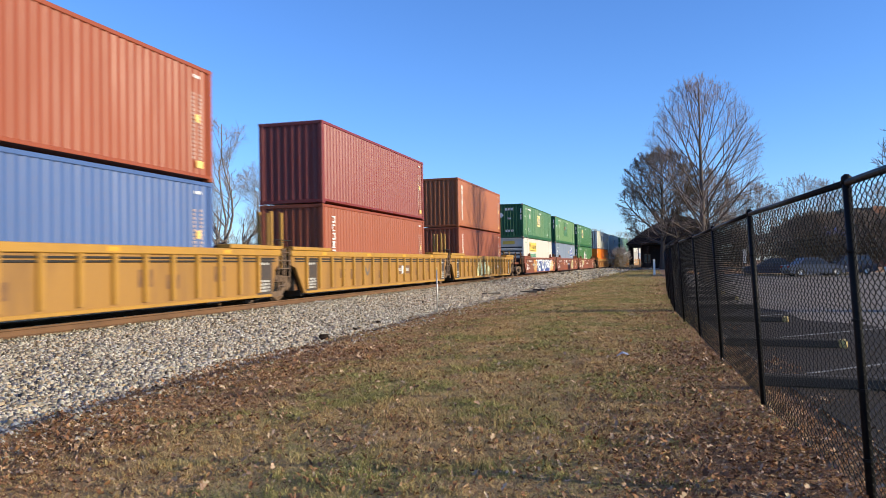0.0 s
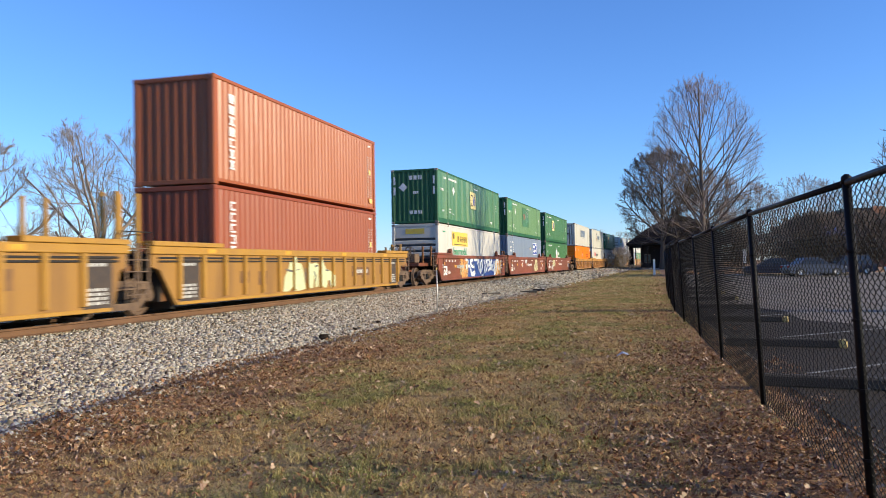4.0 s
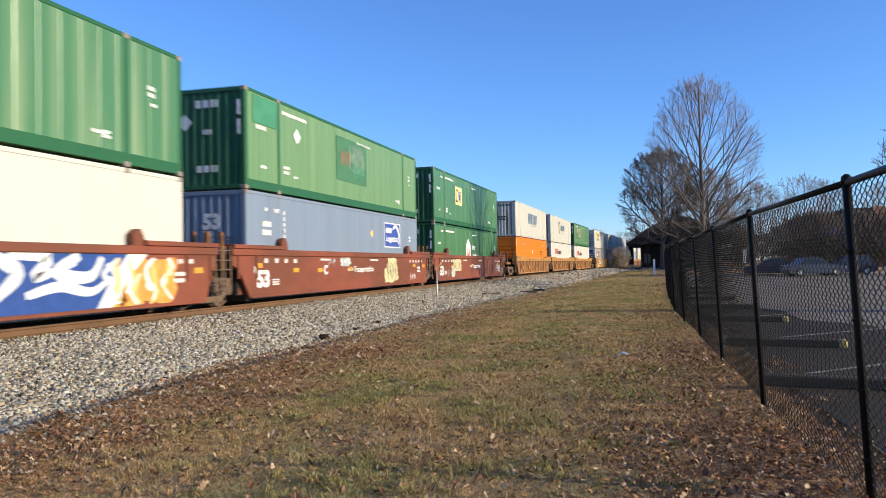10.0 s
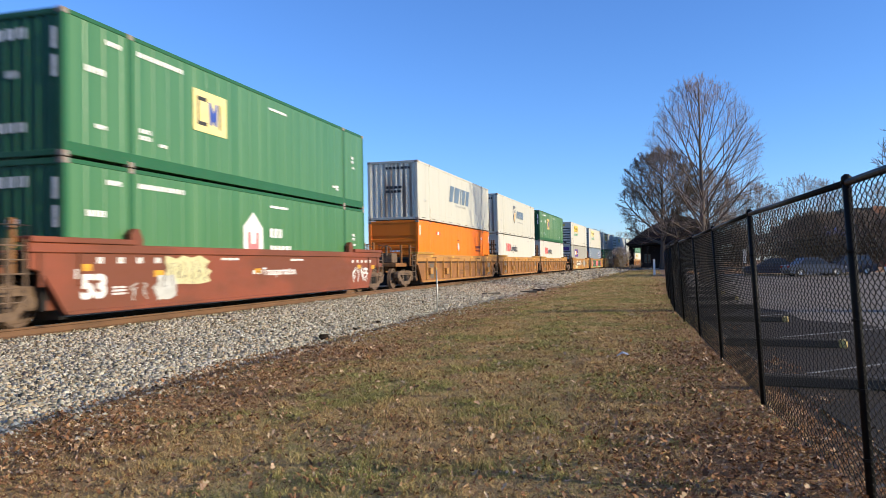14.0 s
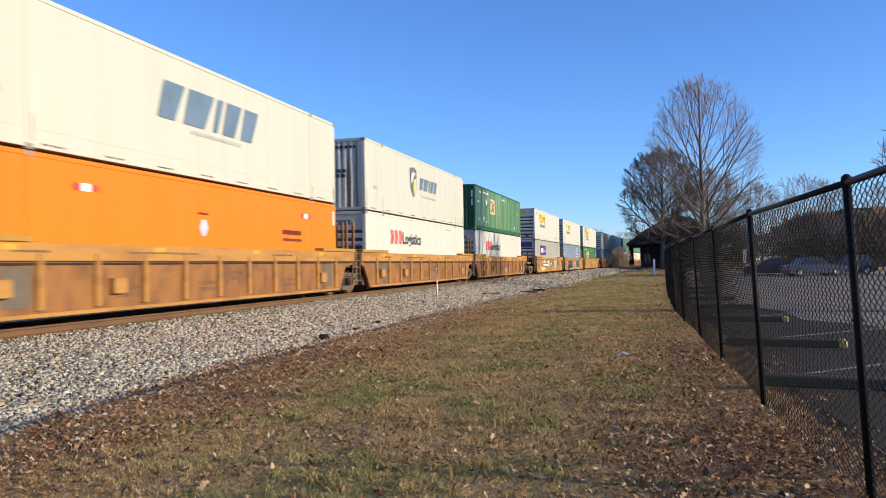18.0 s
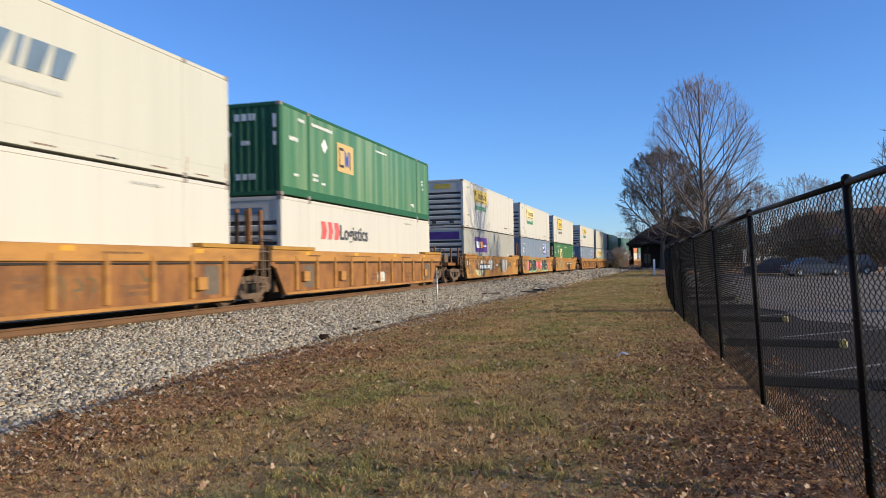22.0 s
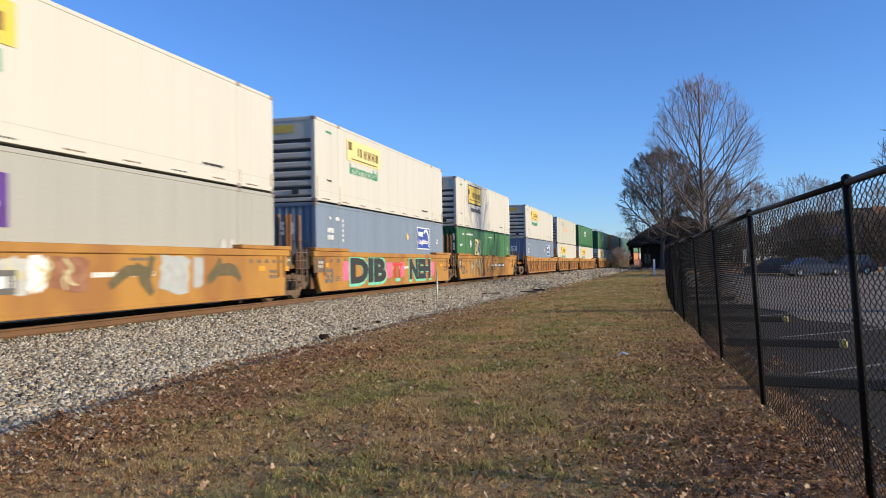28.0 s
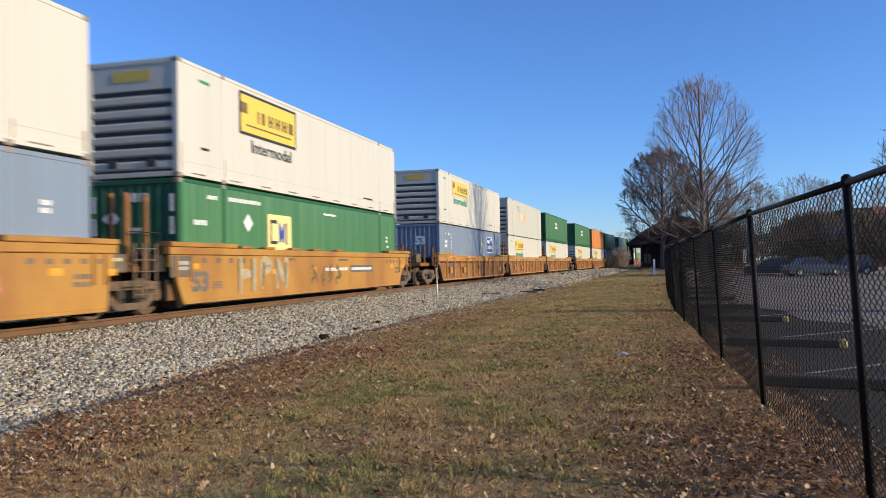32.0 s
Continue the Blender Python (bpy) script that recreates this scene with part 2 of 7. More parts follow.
def grass_material():
    """Blades: each its own shade, tan over most of the lawn and olive in patches."""
    m = island_mat("winter_grass_blades", [(0.62, 0.42, 0.185), (0.41, 0.262, 0.112), (0.88, 0.65, 0.33), (0.14, 0.084, 0.038), (0.74, 0.52, 0.245), (0.51, 0.345, 0.152)], 0.85)
    n, l = m.node_tree.nodes, m.node_tree.links
    geo = [k for k in n if k.bl_idname == "ShaderNodeNewGeometry"][0]
    tan = [k for k in n if k.bl_idname == "ShaderNodeValToRGB"][0]
    green = n.new("ShaderNodeValToRGB")
    for e, (pos, c) in zip(green.color_ramp.elements, ((0.0, (0.13, 0.128, 0.034)), (1.0, (0.60, 0.53, 0.21)))):
        e.position, e.color = pos, (*c, 1)
    l.new(geo.outputs["Random Per Island"], green.inputs[0])
    tc, tx, mr, mx = n.new("ShaderNodeTexCoord"), n.new("ShaderNodeTexNoise"), n.new("ShaderNodeMapRange"), n.new("ShaderNodeMix")
    tx.inputs["Scale"].default_value, tx.inputs["Detail"].default_value = 0.75, 4.0
    l.new(tc.outputs["Object"], tx.inputs["Vector"])
    l.new(tx.outputs[0], mr.inputs["Value"])
    mr.inputs["From Min"].default_value, mr.inputs["From Max"].default_value = 0.46, 0.56
    mx.data_type = "RGBA"
    l.new(mr.outputs[0], mx.inputs[0])
    l.new(tan.outputs[0], mx.inputs[6])
    l.new(green.outputs[0], mx.inputs[7])
    mult = [k for k in n if k.bl_idname == "ShaderNodeMix" and k.blend_type == "MULTIPLY"][0]
    l.new(mx.outputs[2], mult.inputs[6])
    return m


GRASS = grass_material()
LEAVES = island_mat("fallen_brown_leaves", [(0.28, 0.125, 0.06), (0.48, 0.27, 0.135), (0.10, 0.045, 0.024), (0.80, 0.58, 0.37), (0.38, 0.18, 0.085), (0.16, 0.08, 0.04)], 0.7)


# ---- mesh building ----
class Shape:
    """Collects corners and faces of one mesh."""

    def __init__(self):
        self.v, self.f = [], []

    def quad_mesh(self, verts, faces):
        k = len(self.v)
        self.v += [tuple(p) for p in verts]
        self.f += [tuple(i + k for i in q) for q in faces]
        return self

    def box(self, x0, x1, y0, y1, z0, z1, c=0.0):
        """A box between two corners, with its edges cut back by c."""
        if c <= 0:
            return self.quad_mesh([(x, y, z) for x in (x0, x1) for y in (y0, y1) for z in (z0, z1)],
                                  [(0, 1, 3, 2), (4, 6, 7, 5), (0, 4, 5, 1), (2, 3, 7, 6), (0, 2, 6, 4), (1, 5, 7, 3)])
        c = min(c, (x1 - x0) * 0.45, (y1 - y0) * 0.45, (z1 - z0) * 0.45)
        vs, idx = [], {}
        for i, (x, sx) in enumerate(((x0, 1), (x1, -1))):
            for j, (y, sy) in enumerate(((y0, 1), (y1, -1))):
                for k, (z, sz) in enumerate(((z0, 1), (z1, -1))):
                    for ax, p in enumerate(((x, y + sy * c, z + sz * c), (x + sx * c, y, z + sz * c), (x + sx * c, y + sy * c, z))):
                        idx[i, j, k, ax] = len(vs)
                        vs.append(p)
        fs = []
        for s in (0, 1):
            r = 1 if s else -1
            fs.append([idx[s, 0, 0, 0], idx[s, 1, 0, 0], idx[s, 1, 1, 0], idx[s, 0, 1, 0]][::r])
            fs.append([idx[0, s, 0, 1], idx[0, s, 1, 1], idx[1, s, 1, 1], idx[1, s, 0, 1]][::r])
            fs.append([idx[0, 0, s, 2], idx[1, 0, s, 2], idx[1, 1, s, 2], idx[0, 1, s, 2]][::r])
        for a in (0, 1):
            for b in (0, 1):
                fs.append([idx[0, a, b, 1], idx[1, a, b, 1], idx[1, a, b, 2], idx[0, a, b, 2]])
                fs.append([idx[a, 0, b, 0], idx[a, 1, b, 0], idx[a, 1, b, 2], idx[a, 0, b, 2]])
                fs.append([idx[a, b, 0, 0], idx[a, b, 1, 0], idx[a, b, 1, 1], idx[a, b, 0, 1]])
                for d in (0, 1):
                    fs.append([idx[a, b, d, 0], idx[a, b, d, 1], idx[a, b, d, 2]])
        return self.quad_mesh(vs, fs)

    def tube(self, pts, radii, sides=6, caps=True):
        """A round bar along pts."""
        pts = [Vector(p) for p in pts]
        if not hasattr(radii, "__len__"):
            radii = [radii] * len(pts)
        k = len(self.v)
        for i, p in enumerate(pts):
            d = (pts[min(i + 1, len(pts) - 1)] - pts[max(i - 1, 0)]).normalized()
            a = d.cross(Vector((0, 0, 1)) if abs(d.z) < 0.9 else Vector((1, 0, 0))).normalized()
            b = d.cross(a)
            for s in range(sides):
                w = 2 * math.pi * s / sides
                self.v.append(tuple(p + (a * math.cos(w) + b * math.sin(w)) * radii[i]))
        for i in range(len(pts) - 1):
            for s in range(sides):
                t = (s + 1) % sides
                self.f.append((k + i * sides + s, k + i * sides + t, k + (i + 1) * sides + t, k + (i + 1) * sides + s))
        if caps:
            self.f.append(tuple(k + s for s in range(sides))[::-1])
            self.f.append(tuple(k + (len(pts) - 1) * sides + s for s in range(sides)))
        return self

    def prism(self, profile, lo, hi, axis):
        """A flat outline drawn through a thickness. axis 'x': outline in (y, z); 'y': in (x, z); 'z': in (x, y)."""
        k, m = len(self.v), len(profile)
        for w in (lo, hi):
            for a, b in profile:
                self.v.append({"x": (w, a, b), "y": (a, w, b), "z": (a, b, w)}[axis])
        self.f.append(tuple(range(k, k + m)))
        self.f.append(tuple(range(k + m, k + 2 * m))[::-1])
        for i in range(m):
            j = (i + 1) % m
            self.f.append((k + i, k + m + i, k + m + j, k + j))
        return self

    def lathe(self, profile, sides=24):
        """Turns (x along the axle, radius) pairs round the x axis."""
        k, m = len(self.v), len(profile)
        for s in range(sides):
            w = 2 * math.pi * s / sides
            for x, r in profile:
                self.v.append((x, r * math.cos(w), r * math.sin(w)))
        for s in range(sides):
            t = (s + 1) % sides
            for i in range(m - 1):
                self.f.append((k + s * m + i, k + s * m + i + 1, k + t * m + i + 1, k + t * m + i))
        return self

    def mesh(self, name, material, smooth=False):
        me = bpy.data.meshes.new(name)
        me.from_pydata(self.v, [], self.f)
        bm = bmesh.new()
        bm.from_mesh(me)
        bmesh.ops.recalc_face_normals(bm, faces=bm.faces)
        bm.to_mesh(me)
        bm.free()
        me.materials.append(material)
        if smooth:
            me.shade_smooth()
        return me


def part(name, shape, material, parent, label="", smooth=False, at=None):
    """Links a shape (or a shared mesh) as one mesh object under a thing or a part."""
    me = shape if isinstance(shape, bpy.types.Mesh) else shape.mesh(name, material, smooth)
    ob = new(name, me)
    ob.parent = parent
    if at is not None:
        ob.matrix_basis = at
    if label:
        ob["label"] = label
    return ob


def empty(name, label, category, m=None, group="", kind=""):
    ob = new(name)
    ob.empty_display_size = 0.2
    if m is not None:
        ob.matrix_basis = m
    return tagged(ob, label, category, group, kind)


def raw_mesh(name, verts, faces, material):
    """A large loose-piece mesh from number arrays."""
    me = bpy.data.meshes.new(name)
    verts, faces = np.asarray(verts, dtype=np.float32), np.asarray(faces, dtype=np.int32)
    me.vertices.add(len(verts))
    me.vertices.foreach_set("co", verts.ravel())
    me.loops.add(faces.size)
    me.loops.foreach_set("vertex_index", faces.ravel())
    me.polygons.add(len(faces))
    me.polygons.foreach_set("loop_start", np.arange(0, faces.size, faces.shape[1], dtype=np.int32))
    me.update(calc_edges=True)
    me.validate()
    me.materials.append(material)
    return me


# ---- the track's line ----
RAIL_Z = 0.384


def track_x(y):
    return -12.118 + 0.000228 * max(y - 19.45, 0) ** 2


def track_slope(y):
    return 0.000456 * max(y - 19.45, 0)


def rolled(t):
    """How far the train has rolled towards the camera's left, in metres, from its place at 16 s."""
    u = t - 16
    return 6.5657 * u + 0.004275 * u * u + 0.000133 * u ** 3


def track_pose(y, z=0.0):
    return pose(track_x(y), y, RAIL_Z + z, 0, 0, -math.degrees(math.atan(track_slope(y))))


# ---- ground ----
def ground_z(x, y):
    dip = 0.14 * min(max((-x - 0.8) / 4.6, 0), 1) ** 1.5
    if x < -17:
        dip = 0.14 * max(0, 1 - (-17 - x) / 3)
    if abs(x) > 18 or y > 90:
        return -dip
    rough = 0.018 * noise.noise(Vector((x * 0.7, y * 0.7, 0)))
    if -7.5 < x < 3 and y < 62:
        rough += (0.014 + 0.012 * min(max((y - 9) / 10, 0), 1)) * noise.noise(Vector((x * 2.1, y * 2.1, 4))) + 0.009 * noise.noise(Vector((x * 5.2, y * 5.2, 9)))
    return -dip + rough


def toe_x(y):
    """The edge of the ballast on the lawn side."""
    near = -6.0 - 0.75 * min(max((y - 5) / 10, 0), 1)
    near -= 0.3 * math.exp(-((y - 10.5) / 2.6) ** 2)
    return near + 0.35 * min(max((y - 22) / 25, 0), 1) + 0.16 * noise.noise(Vector((0, y * 0.45, 3))) + 0.07 * noise.noise(Vector((0, y * 1.7, 5))) + max(0, track_x(y) + 12.118)


def bed_z(x, y):
    """The ballast's height across the track."""
    t, tx = toe_x(y), track_x(y)
    low = ground_z(min(t, -6), y) - 0.02
    if x > tx:
        u = (x - (tx + 1.7)) / max(t - tx - 1.7, 0.5)
        return 0.175 if u <= 0 else 0.175 + (low - 0.175) * min(u, 1.15) ** 1.1
    u = (tx - 1.7 - x) / 2.0
    return 0.175 if u <= 0 else 0.175 + (low - 0.175) * min(u, 1.1)


CELL = 0.15


def build_ground():
    xs = [-3000, -800, -250, -90, -45, -28, -22] + [-18 + 1.0 * i for i in range(10)] + [-8 + CELL * i for i in range(85)] + [4.5, 6, 9, 14, 22, 40, 90, 250, 800, 3000]
    ys = [-3000, -700, -150, -40, -15, -6] + [-2 + CELL * i for i in range(427)] + [62.2, 65, 70, 80, 95, 120, 160, 220, 320, 500, 900, 1800, 3500]
    vs = [(x, y, ground_z(x, y)) for y in ys for x in xs]
    w = len(xs)
    fs = [(j * w + i, j * w + i + 1, (j + 1) * w + i + 1, (j + 1) * w + i) for j in range(len(ys) - 1) for i in range(w - 1)]
    me = raw_mesh("ground", vs, fs, GROUND)
    me.shade_smooth()
    tagged(new("ground", me), "dry winter lawn with brown leaf litter", "ground", kind="structure")


def build_ballast():
    ys = [-30 + 1.0 * i for i in range(30)] + [0.5 * i for i in range(120)] + [60 + 4 * i for i in range(86)]
    vs, w = [], 25
    for y in ys:
        a, b = track_x(y) - 3.9, toe_x(y) + 0.25
        for i in range(w):
            x = a + (b - a) * i / (w - 1)
            vs.append((x, y, bed_z(x, y) + (0.012 * noise.noise(Vector((x * 5, y * 5, 0))))))
    fs = [(j * w + i, j * w + i + 1, (j + 1) * w + i + 1, (j + 1) * w + i) for j in range(len(ys) - 1) for i in range(w - 1)]
    tagged(new("ballast_bed", raw_mesh("ballast_bed", vs, fs, BALLAST_BED)), "grey crushed stone bed under the railway track", "ballast", kind="structure")


def ground_many(x, y):
    """The ground sheet's height at many places at once."""
    if "grid" not in GRID:
        GRID["grid"] = np.array([[ground_z(-8 + CELL * i, -2 + CELL * j) for i in range(85)] for j in range(427)])
    g = GRID["grid"]
    u, v = np.clip((x + 8) / CELL, 0, 83.99), np.clip((y + 2) / CELL, 0, 425.99)
    i, j = u.astype(int), v.astype(int)
    a, c = u - i, v - j
    return (g[j, i] * (1 - a) + g[j, i + 1] * a) * (1 - c) + (g[j + 1, i] * (1 - a) + g[j + 1, i + 1] * a) * c


GRID = {}
CHIP = [(-1, -1, -0.8), (1, -1, -0.8), (1, 1, -0.8), (-1, 1, -0.8), (-0.8, -0.8, 0.8), (0.8, -0.8, 0.8), (0.8, 0.8, 0.8), (-0.8, 0.8, 0.8)]
CHIP_F = [(4, 5, 6), (4, 6, 7), (0, 1, 5), (0, 5, 4), (1, 2, 6), (1, 6, 5), (2, 3, 7), (2, 7, 6), (3, 0, 4), (3, 4, 7)]


def build_stones():
    """Loose ballast stones: irregular chips, thick near the lawn, thinner far along the track."""
    rng = np.random.default_rng(4)
    spots = []
    for y0, y1, per, size in ((3, 14, 800, 0.028), (14, 26, 520, 0.031), (26, 45, 230, 0.038), (45, 80, 60, 0.065), (80, 170, 14, 0.12)):
        n = int((y1 - y0) * 5.6 * per)
        for y, f, r in zip(rng.uniform(y0, y1, n), rng.uniform(0, 1, n), rng.uniform(0.5, 1.4, n)):
            a = track_x(y) + 0.85
            b = toe_x(y) + 0.12
            x = a + (b - a) * f
            spots.append((x, y, bed_z(x, y) + 0.4 * size * r, size * r))
        m = int(n * 0.012)
        for y, f, r in zip(rng.uniform(y0, y1, m), rng.uniform(0, 1, m), rng.uniform(0.5, 1.1, m)):
            x = toe_x(y) + 0.1 + f * f * 0.9
            spots.append((x, y, ground_z(x, y) + 0.2 * size * r, size * r))
    spots = np.array(spots)
    n = len(spots)
    base = np.array(CHIP)
    kinds = np.array([base * rng.uniform(0.6, 1.2, (8, 1)) + rng.uniform(-0.3, 0.3, (8, 3)) for _ in range(24)])
    v = kinds[rng.integers(0, 24, n)] * rng.uniform(0.5, 1.25, (n, 1, 3))
    a = rng.uniform(0, 2 * np.pi, n)
    b = rng.uniform(-0.9, 0.9, n)
    ca, sa, cb, sb = np.cos(a), np.sin(a), np.cos(b), np.sin(b)
    x, y, z = v[..., 0], v[..., 1], v[..., 2]
    y, z = y * cb[:, None] - z * sb[:, None], y * sb[:, None] + z * cb[:, None]
    x, y = x * ca[:, None] - y * sa[:, None], x * sa[:, None] + y * ca[:, None]
    v = np.stack([x, y, z], -1) * spots[:, None, 3:4] + spots[:, None, :3]
    f = np.array(CHIP_F)[None] + 8 * np.arange(n)[:, None, None]
    tagged(new("ballast_stones", raw_mesh("ballast_stones", v.reshape(-1, 3), f.reshape(-1, 3), STONES)), "loose pale grey and tan crushed ballast stones", "stones", kind="stuff")


def build_rails():
    prof = [(-0.07, 0), (0.07, 0), (0.07, 0.012), (0.012, 0.035), (0.012, 0.125), (0.036, 0.14), (0.036, 0.165), (0.026, 0.178), (-0.026, 0.178), (-0.036, 0.165), (-0.036, 0.14), (-0.012, 0.125), (-0.012, 0.035), (-0.07, 0.012)]
    ys = [-40 + 10 * i for i in range(45)]
    for side in (-0.755, 0.755):
        s = Shape()
        k = len(prof)
        for y in ys:
            for a, z in prof:
                s.v.append((track_x(y) + side + a, y, RAIL_Z - 0.178 + z))
        for j in range(len(ys) - 1):
            for i in range(k):
                s.f.append((j * k + i, j * k + (i + 1) % k, (j + 1) * k + (i + 1) % k, (j + 1) * k + i))
        rail = tagged(new("rail", s.mesh("rail", RAIL_RUST)), "rusty steel rail with a polished running surface", "rail", "rails of the track", "structure")
        t = Shape()
        for j, y in enumerate(ys):
            for a in (-0.024, 0.024):
                t.v.append((track_x(y) + side + a, y, RAIL_Z + 0.001))
        t.f = [(2 * j, 2 * j + 1, 2 * j + 3, 2 * j + 2) for j in range(len(ys) - 1)]
        part("running_surface", t, RAIL_SHINE, rail, "polished running surface")
    tie = Shape().box(-1.3, 1.3, -0.115, 0.115, -0.17, 0.0, 0.012).mesh("sleeper", TIE_WOOD)
    plate = Shape().box(-0.18, 0.18, -0.09, 0.09, 0, 0.016, 0.004).mesh("tie_plate", RAIL_RUST)
    for i in range(150):
        y = 2 + 0.52 * i
        ob = new("sleeper", tie)
        ob.matrix_basis = pose(track_x(y), y, RAIL_Z - 0.194, 0, 0, random.uniform(-1, 1))
        tagged(ob, "dark creosoted wooden sleeper in the ballast", "sleeper", "sleepers under the rails", "structure")
        for sx in (-0.755, 0.755):
            part("tie_plate", plate, None, ob, at=pose(sx, 0, 0.0))


build_ground()
build_ballast()
build_rails()


# ---- the train: paints ----
def paint(name, base, rough=0.45, dirt=0.35, rust=(0.22, 0.10, 0.05), rust_amount=0.12, spec=0.3):
    return mat(name, base, rough, second=tuple(c * 0.72 for c in base), amount=dirt, scale=0.7, stretch=(1, 1.6, 0.18), third=rust, fine=14, fine_amount=rust_amount, bump=0.02, bump_scale=12, spec=spec, edge=(0.4, 0.7))


PAINTS = {
    "red": paint("faded_red_container_paint", (0.255, 0.062, 0.026), 0.44, spec=0.3),
    "maroon": paint("dark_red_container_paint", (0.185, 0.026, 0.018), 0.4, spec=0.42),
    "brick": paint("orange_red_container_paint", (0.30, 0.08, 0.02), 0.4, dirt=0.25, spec=0.4),
    "blue": paint("blue_container_paint", (0.06, 0.115, 0.27)),
    "green": mat("green_container_paint", (0.055, 0.16, 0.06), 0.32, second=(0.10, 0.215, 0.09), amount=0.5, scale=0.8, stretch=(1, 2.6, 0.10), third=(0.03, 0.09, 0.04), fine=14, fine_amount=0.15, bump=0.02, bump_scale=12, edge=(0.42, 0.62)),
    "green_pale": mat("bleached_green_container_paint", (0.115, 0.225, 0.088), 0.38, second=(0.165, 0.275, 0.115), amount=0.6, scale=0.8, stretch=(1, 2.6, 0.10), third=(0.06, 0.11, 0.045), fine=14, fine_amount=0.2, bump=0.02, bump_scale=12, edge=(0.42, 0.62)),
    # pale upright streaks put the side's sun glare into the colour
    "green_glare": mat("glare_streaked_green_container_paint", (0.062, 0.17, 0.068), 0.34, second=(0.27, 0.345, 0.18), amount=0.55, scale=0.9, stretch=(1, 2.0, 0.07), third=(0.03, 0.09, 0.04), fine=14, fine_amount=0.12, bump=0.02, bump_scale=12, edge=(0.47, 0.64)),
    "green_band": paint("deep_green_rail_paint", (0.02, 0.105, 0.04), 0.4),
    "grey_blue": paint("grey_blue_container_paint", (0.185, 0.235, 0.305)),
    "white": paint("white_container_paint", (0.53, 0.51, 0.45), 0.45, 0.18, (0.5, 0.44, 0.36), 0.1),
    "cream": paint("cream_container_paint", (0.485, 0.475, 0.405), 0.45, 0.2, (0.45, 0.36, 0.26), 0.14),
    "grey": paint("pale_grey_container_paint", (0.35, 0.345, 0.305), 0.4, 0.2),
    "orange": paint("bright_orange_container_paint", (0.80, 0.175, 0.007), 0.42, 0.15, (0.5, 0.14, 0.03), 0.08),
    "dull_orange": paint("dull_orange_container_paint", (0.55, 0.2, 0.06), 0.5, 0.25),
}
END_GREY = paint("dusty_cream_container_end_paint", (0.62, 0.56, 0.46), 0.5, 0.4)
# holds the shade between end ribs as colour; also the lock boxes' dark paint
END_DARK = mat("rib_gap_shade_and_lock_box_paint", (0.06, 0.056, 0.05), 0.7, second=(0.035, 0.032, 0.03), scale=3)
END_STREAKED = mat("rust_streaked_white_end", (0.76, 0.70, 0.56), 0.6, second=(0.15, 0.068, 0.03), amount=0.85, scale=1.3, stretch=(3.5, 1, 0.12), third=(0.36, 0.24, 0.15), fine=12, edge=(0.53, 0.64))
STEEL_CAST = mat("dull_corner_casting_steel", (0.22, 0.2, 0.18), 0.7, second=(0.3, 0.16, 0.08), scale=8)
INK = {
    "white": mat("white_marking_paint", (0.75, 0.75, 0.72), 0.6, second=(0.5, 0.5, 0.48), scale=9),
    "yellow": mat("yellow_marking_film", (0.70, 0.48, 0.06), 0.5, second=(0.6, 0.46, 0.16), scale=3),
    "amber": mat("amber_marking_film", (0.85, 0.52, 0.16), 0.5, second=(0.7, 0.42, 0.14), scale=3),
    "black": mat("black_marking_paint", (0.03, 0.03, 0.03), 0.6),
    "dark_blue": mat("dark_blue_marking_film", (0.035, 0.075, 0.32), 0.5),
    "green": mat("green_marking_film", (0.06, 0.33, 0.17), 0.5),
    "slate": mat("slate_grey_marking_film", (0.115, 0.125, 0.145), 0.5),
    "steel_blue": mat("grey_blue_marking_film", (0.12, 0.18, 0.25), 0.5),
    "red": mat("red_marking_film", (0.65, 0.05, 0.05), 0.5),
    "purple": mat("purple_marking_film", (0.10, 0.035, 0.22), 0.45),
    "orange": mat("orange_marking_film", (0.85, 0.33, 0.04), 0.5),
    "reflect": mat("orange_reflector_strip", (0.62, 0.31, 0.03), 0.35),
    "spray_blue": mat("blue_spray_paint", (0.018, 0.055, 0.22), 0.5, second=(0.03, 0.085, 0.30), scale=4),
    "spray_white": mat("white_spray_paint", (0.72, 0.74, 0.72), 0.55, second=(0.55, 0.6, 0.58), scale=5),
    "spray_cream": mat("cream_spray_paint", (0.52, 0.48, 0.27), 0.6, second=(0.40, 0.35, 0.17), scale=5),
    "spray_pistachio": mat("pale_green_spray_paint", (0.50, 0.53, 0.31), 0.6, second=(0.42, 0.43, 0.22), scale=5),
    "spray_tan": mat("weathered_tan_spray_paint", (0.34, 0.265, 0.15), 0.6, second=(0.40, 0.37, 0.27), amount=0.8, scale=5),
    "spray_orange": mat("orange_spray_paint", (0.60, 0.24, 0.04), 0.55, second=(0.7, 0.42, 0.1), scale=5),
    "spray_mint": mat("mint_spray_paint", (0.17, 0.55, 0.38), 0.55),
    "spray_grey": mat("grey_spray_paint", (0.45, 0.45, 0.42), 0.6, second=(0.3, 0.28, 0.25), scale=5),
    "spray_pink": mat("pink_spray_paint", (0.75, 0.15, 0.25), 0.55),
    "stencil_grey": mat("dark_grey_stencil_panel", (0.10, 0.095, 0.09), 0.7, second=(0.16, 0.14, 0.12), scale=4),
    "cream_film": mat("cream_marking_film", (0.55, 0.52, 0.45), 0.5),
    "soft_red": mat("sun_faded_red_marking_film", (0.62, 0.09, 0.085), 0.5, second=(0.66, 0.2, 0.18), scale=3),
    "charcoal": mat("charcoal_marking_film", (0.07, 0.072, 0.08), 0.5),
    "faint_green": mat("darker_green_patch", (0.055, 0.17, 0.075), 0.5),
}
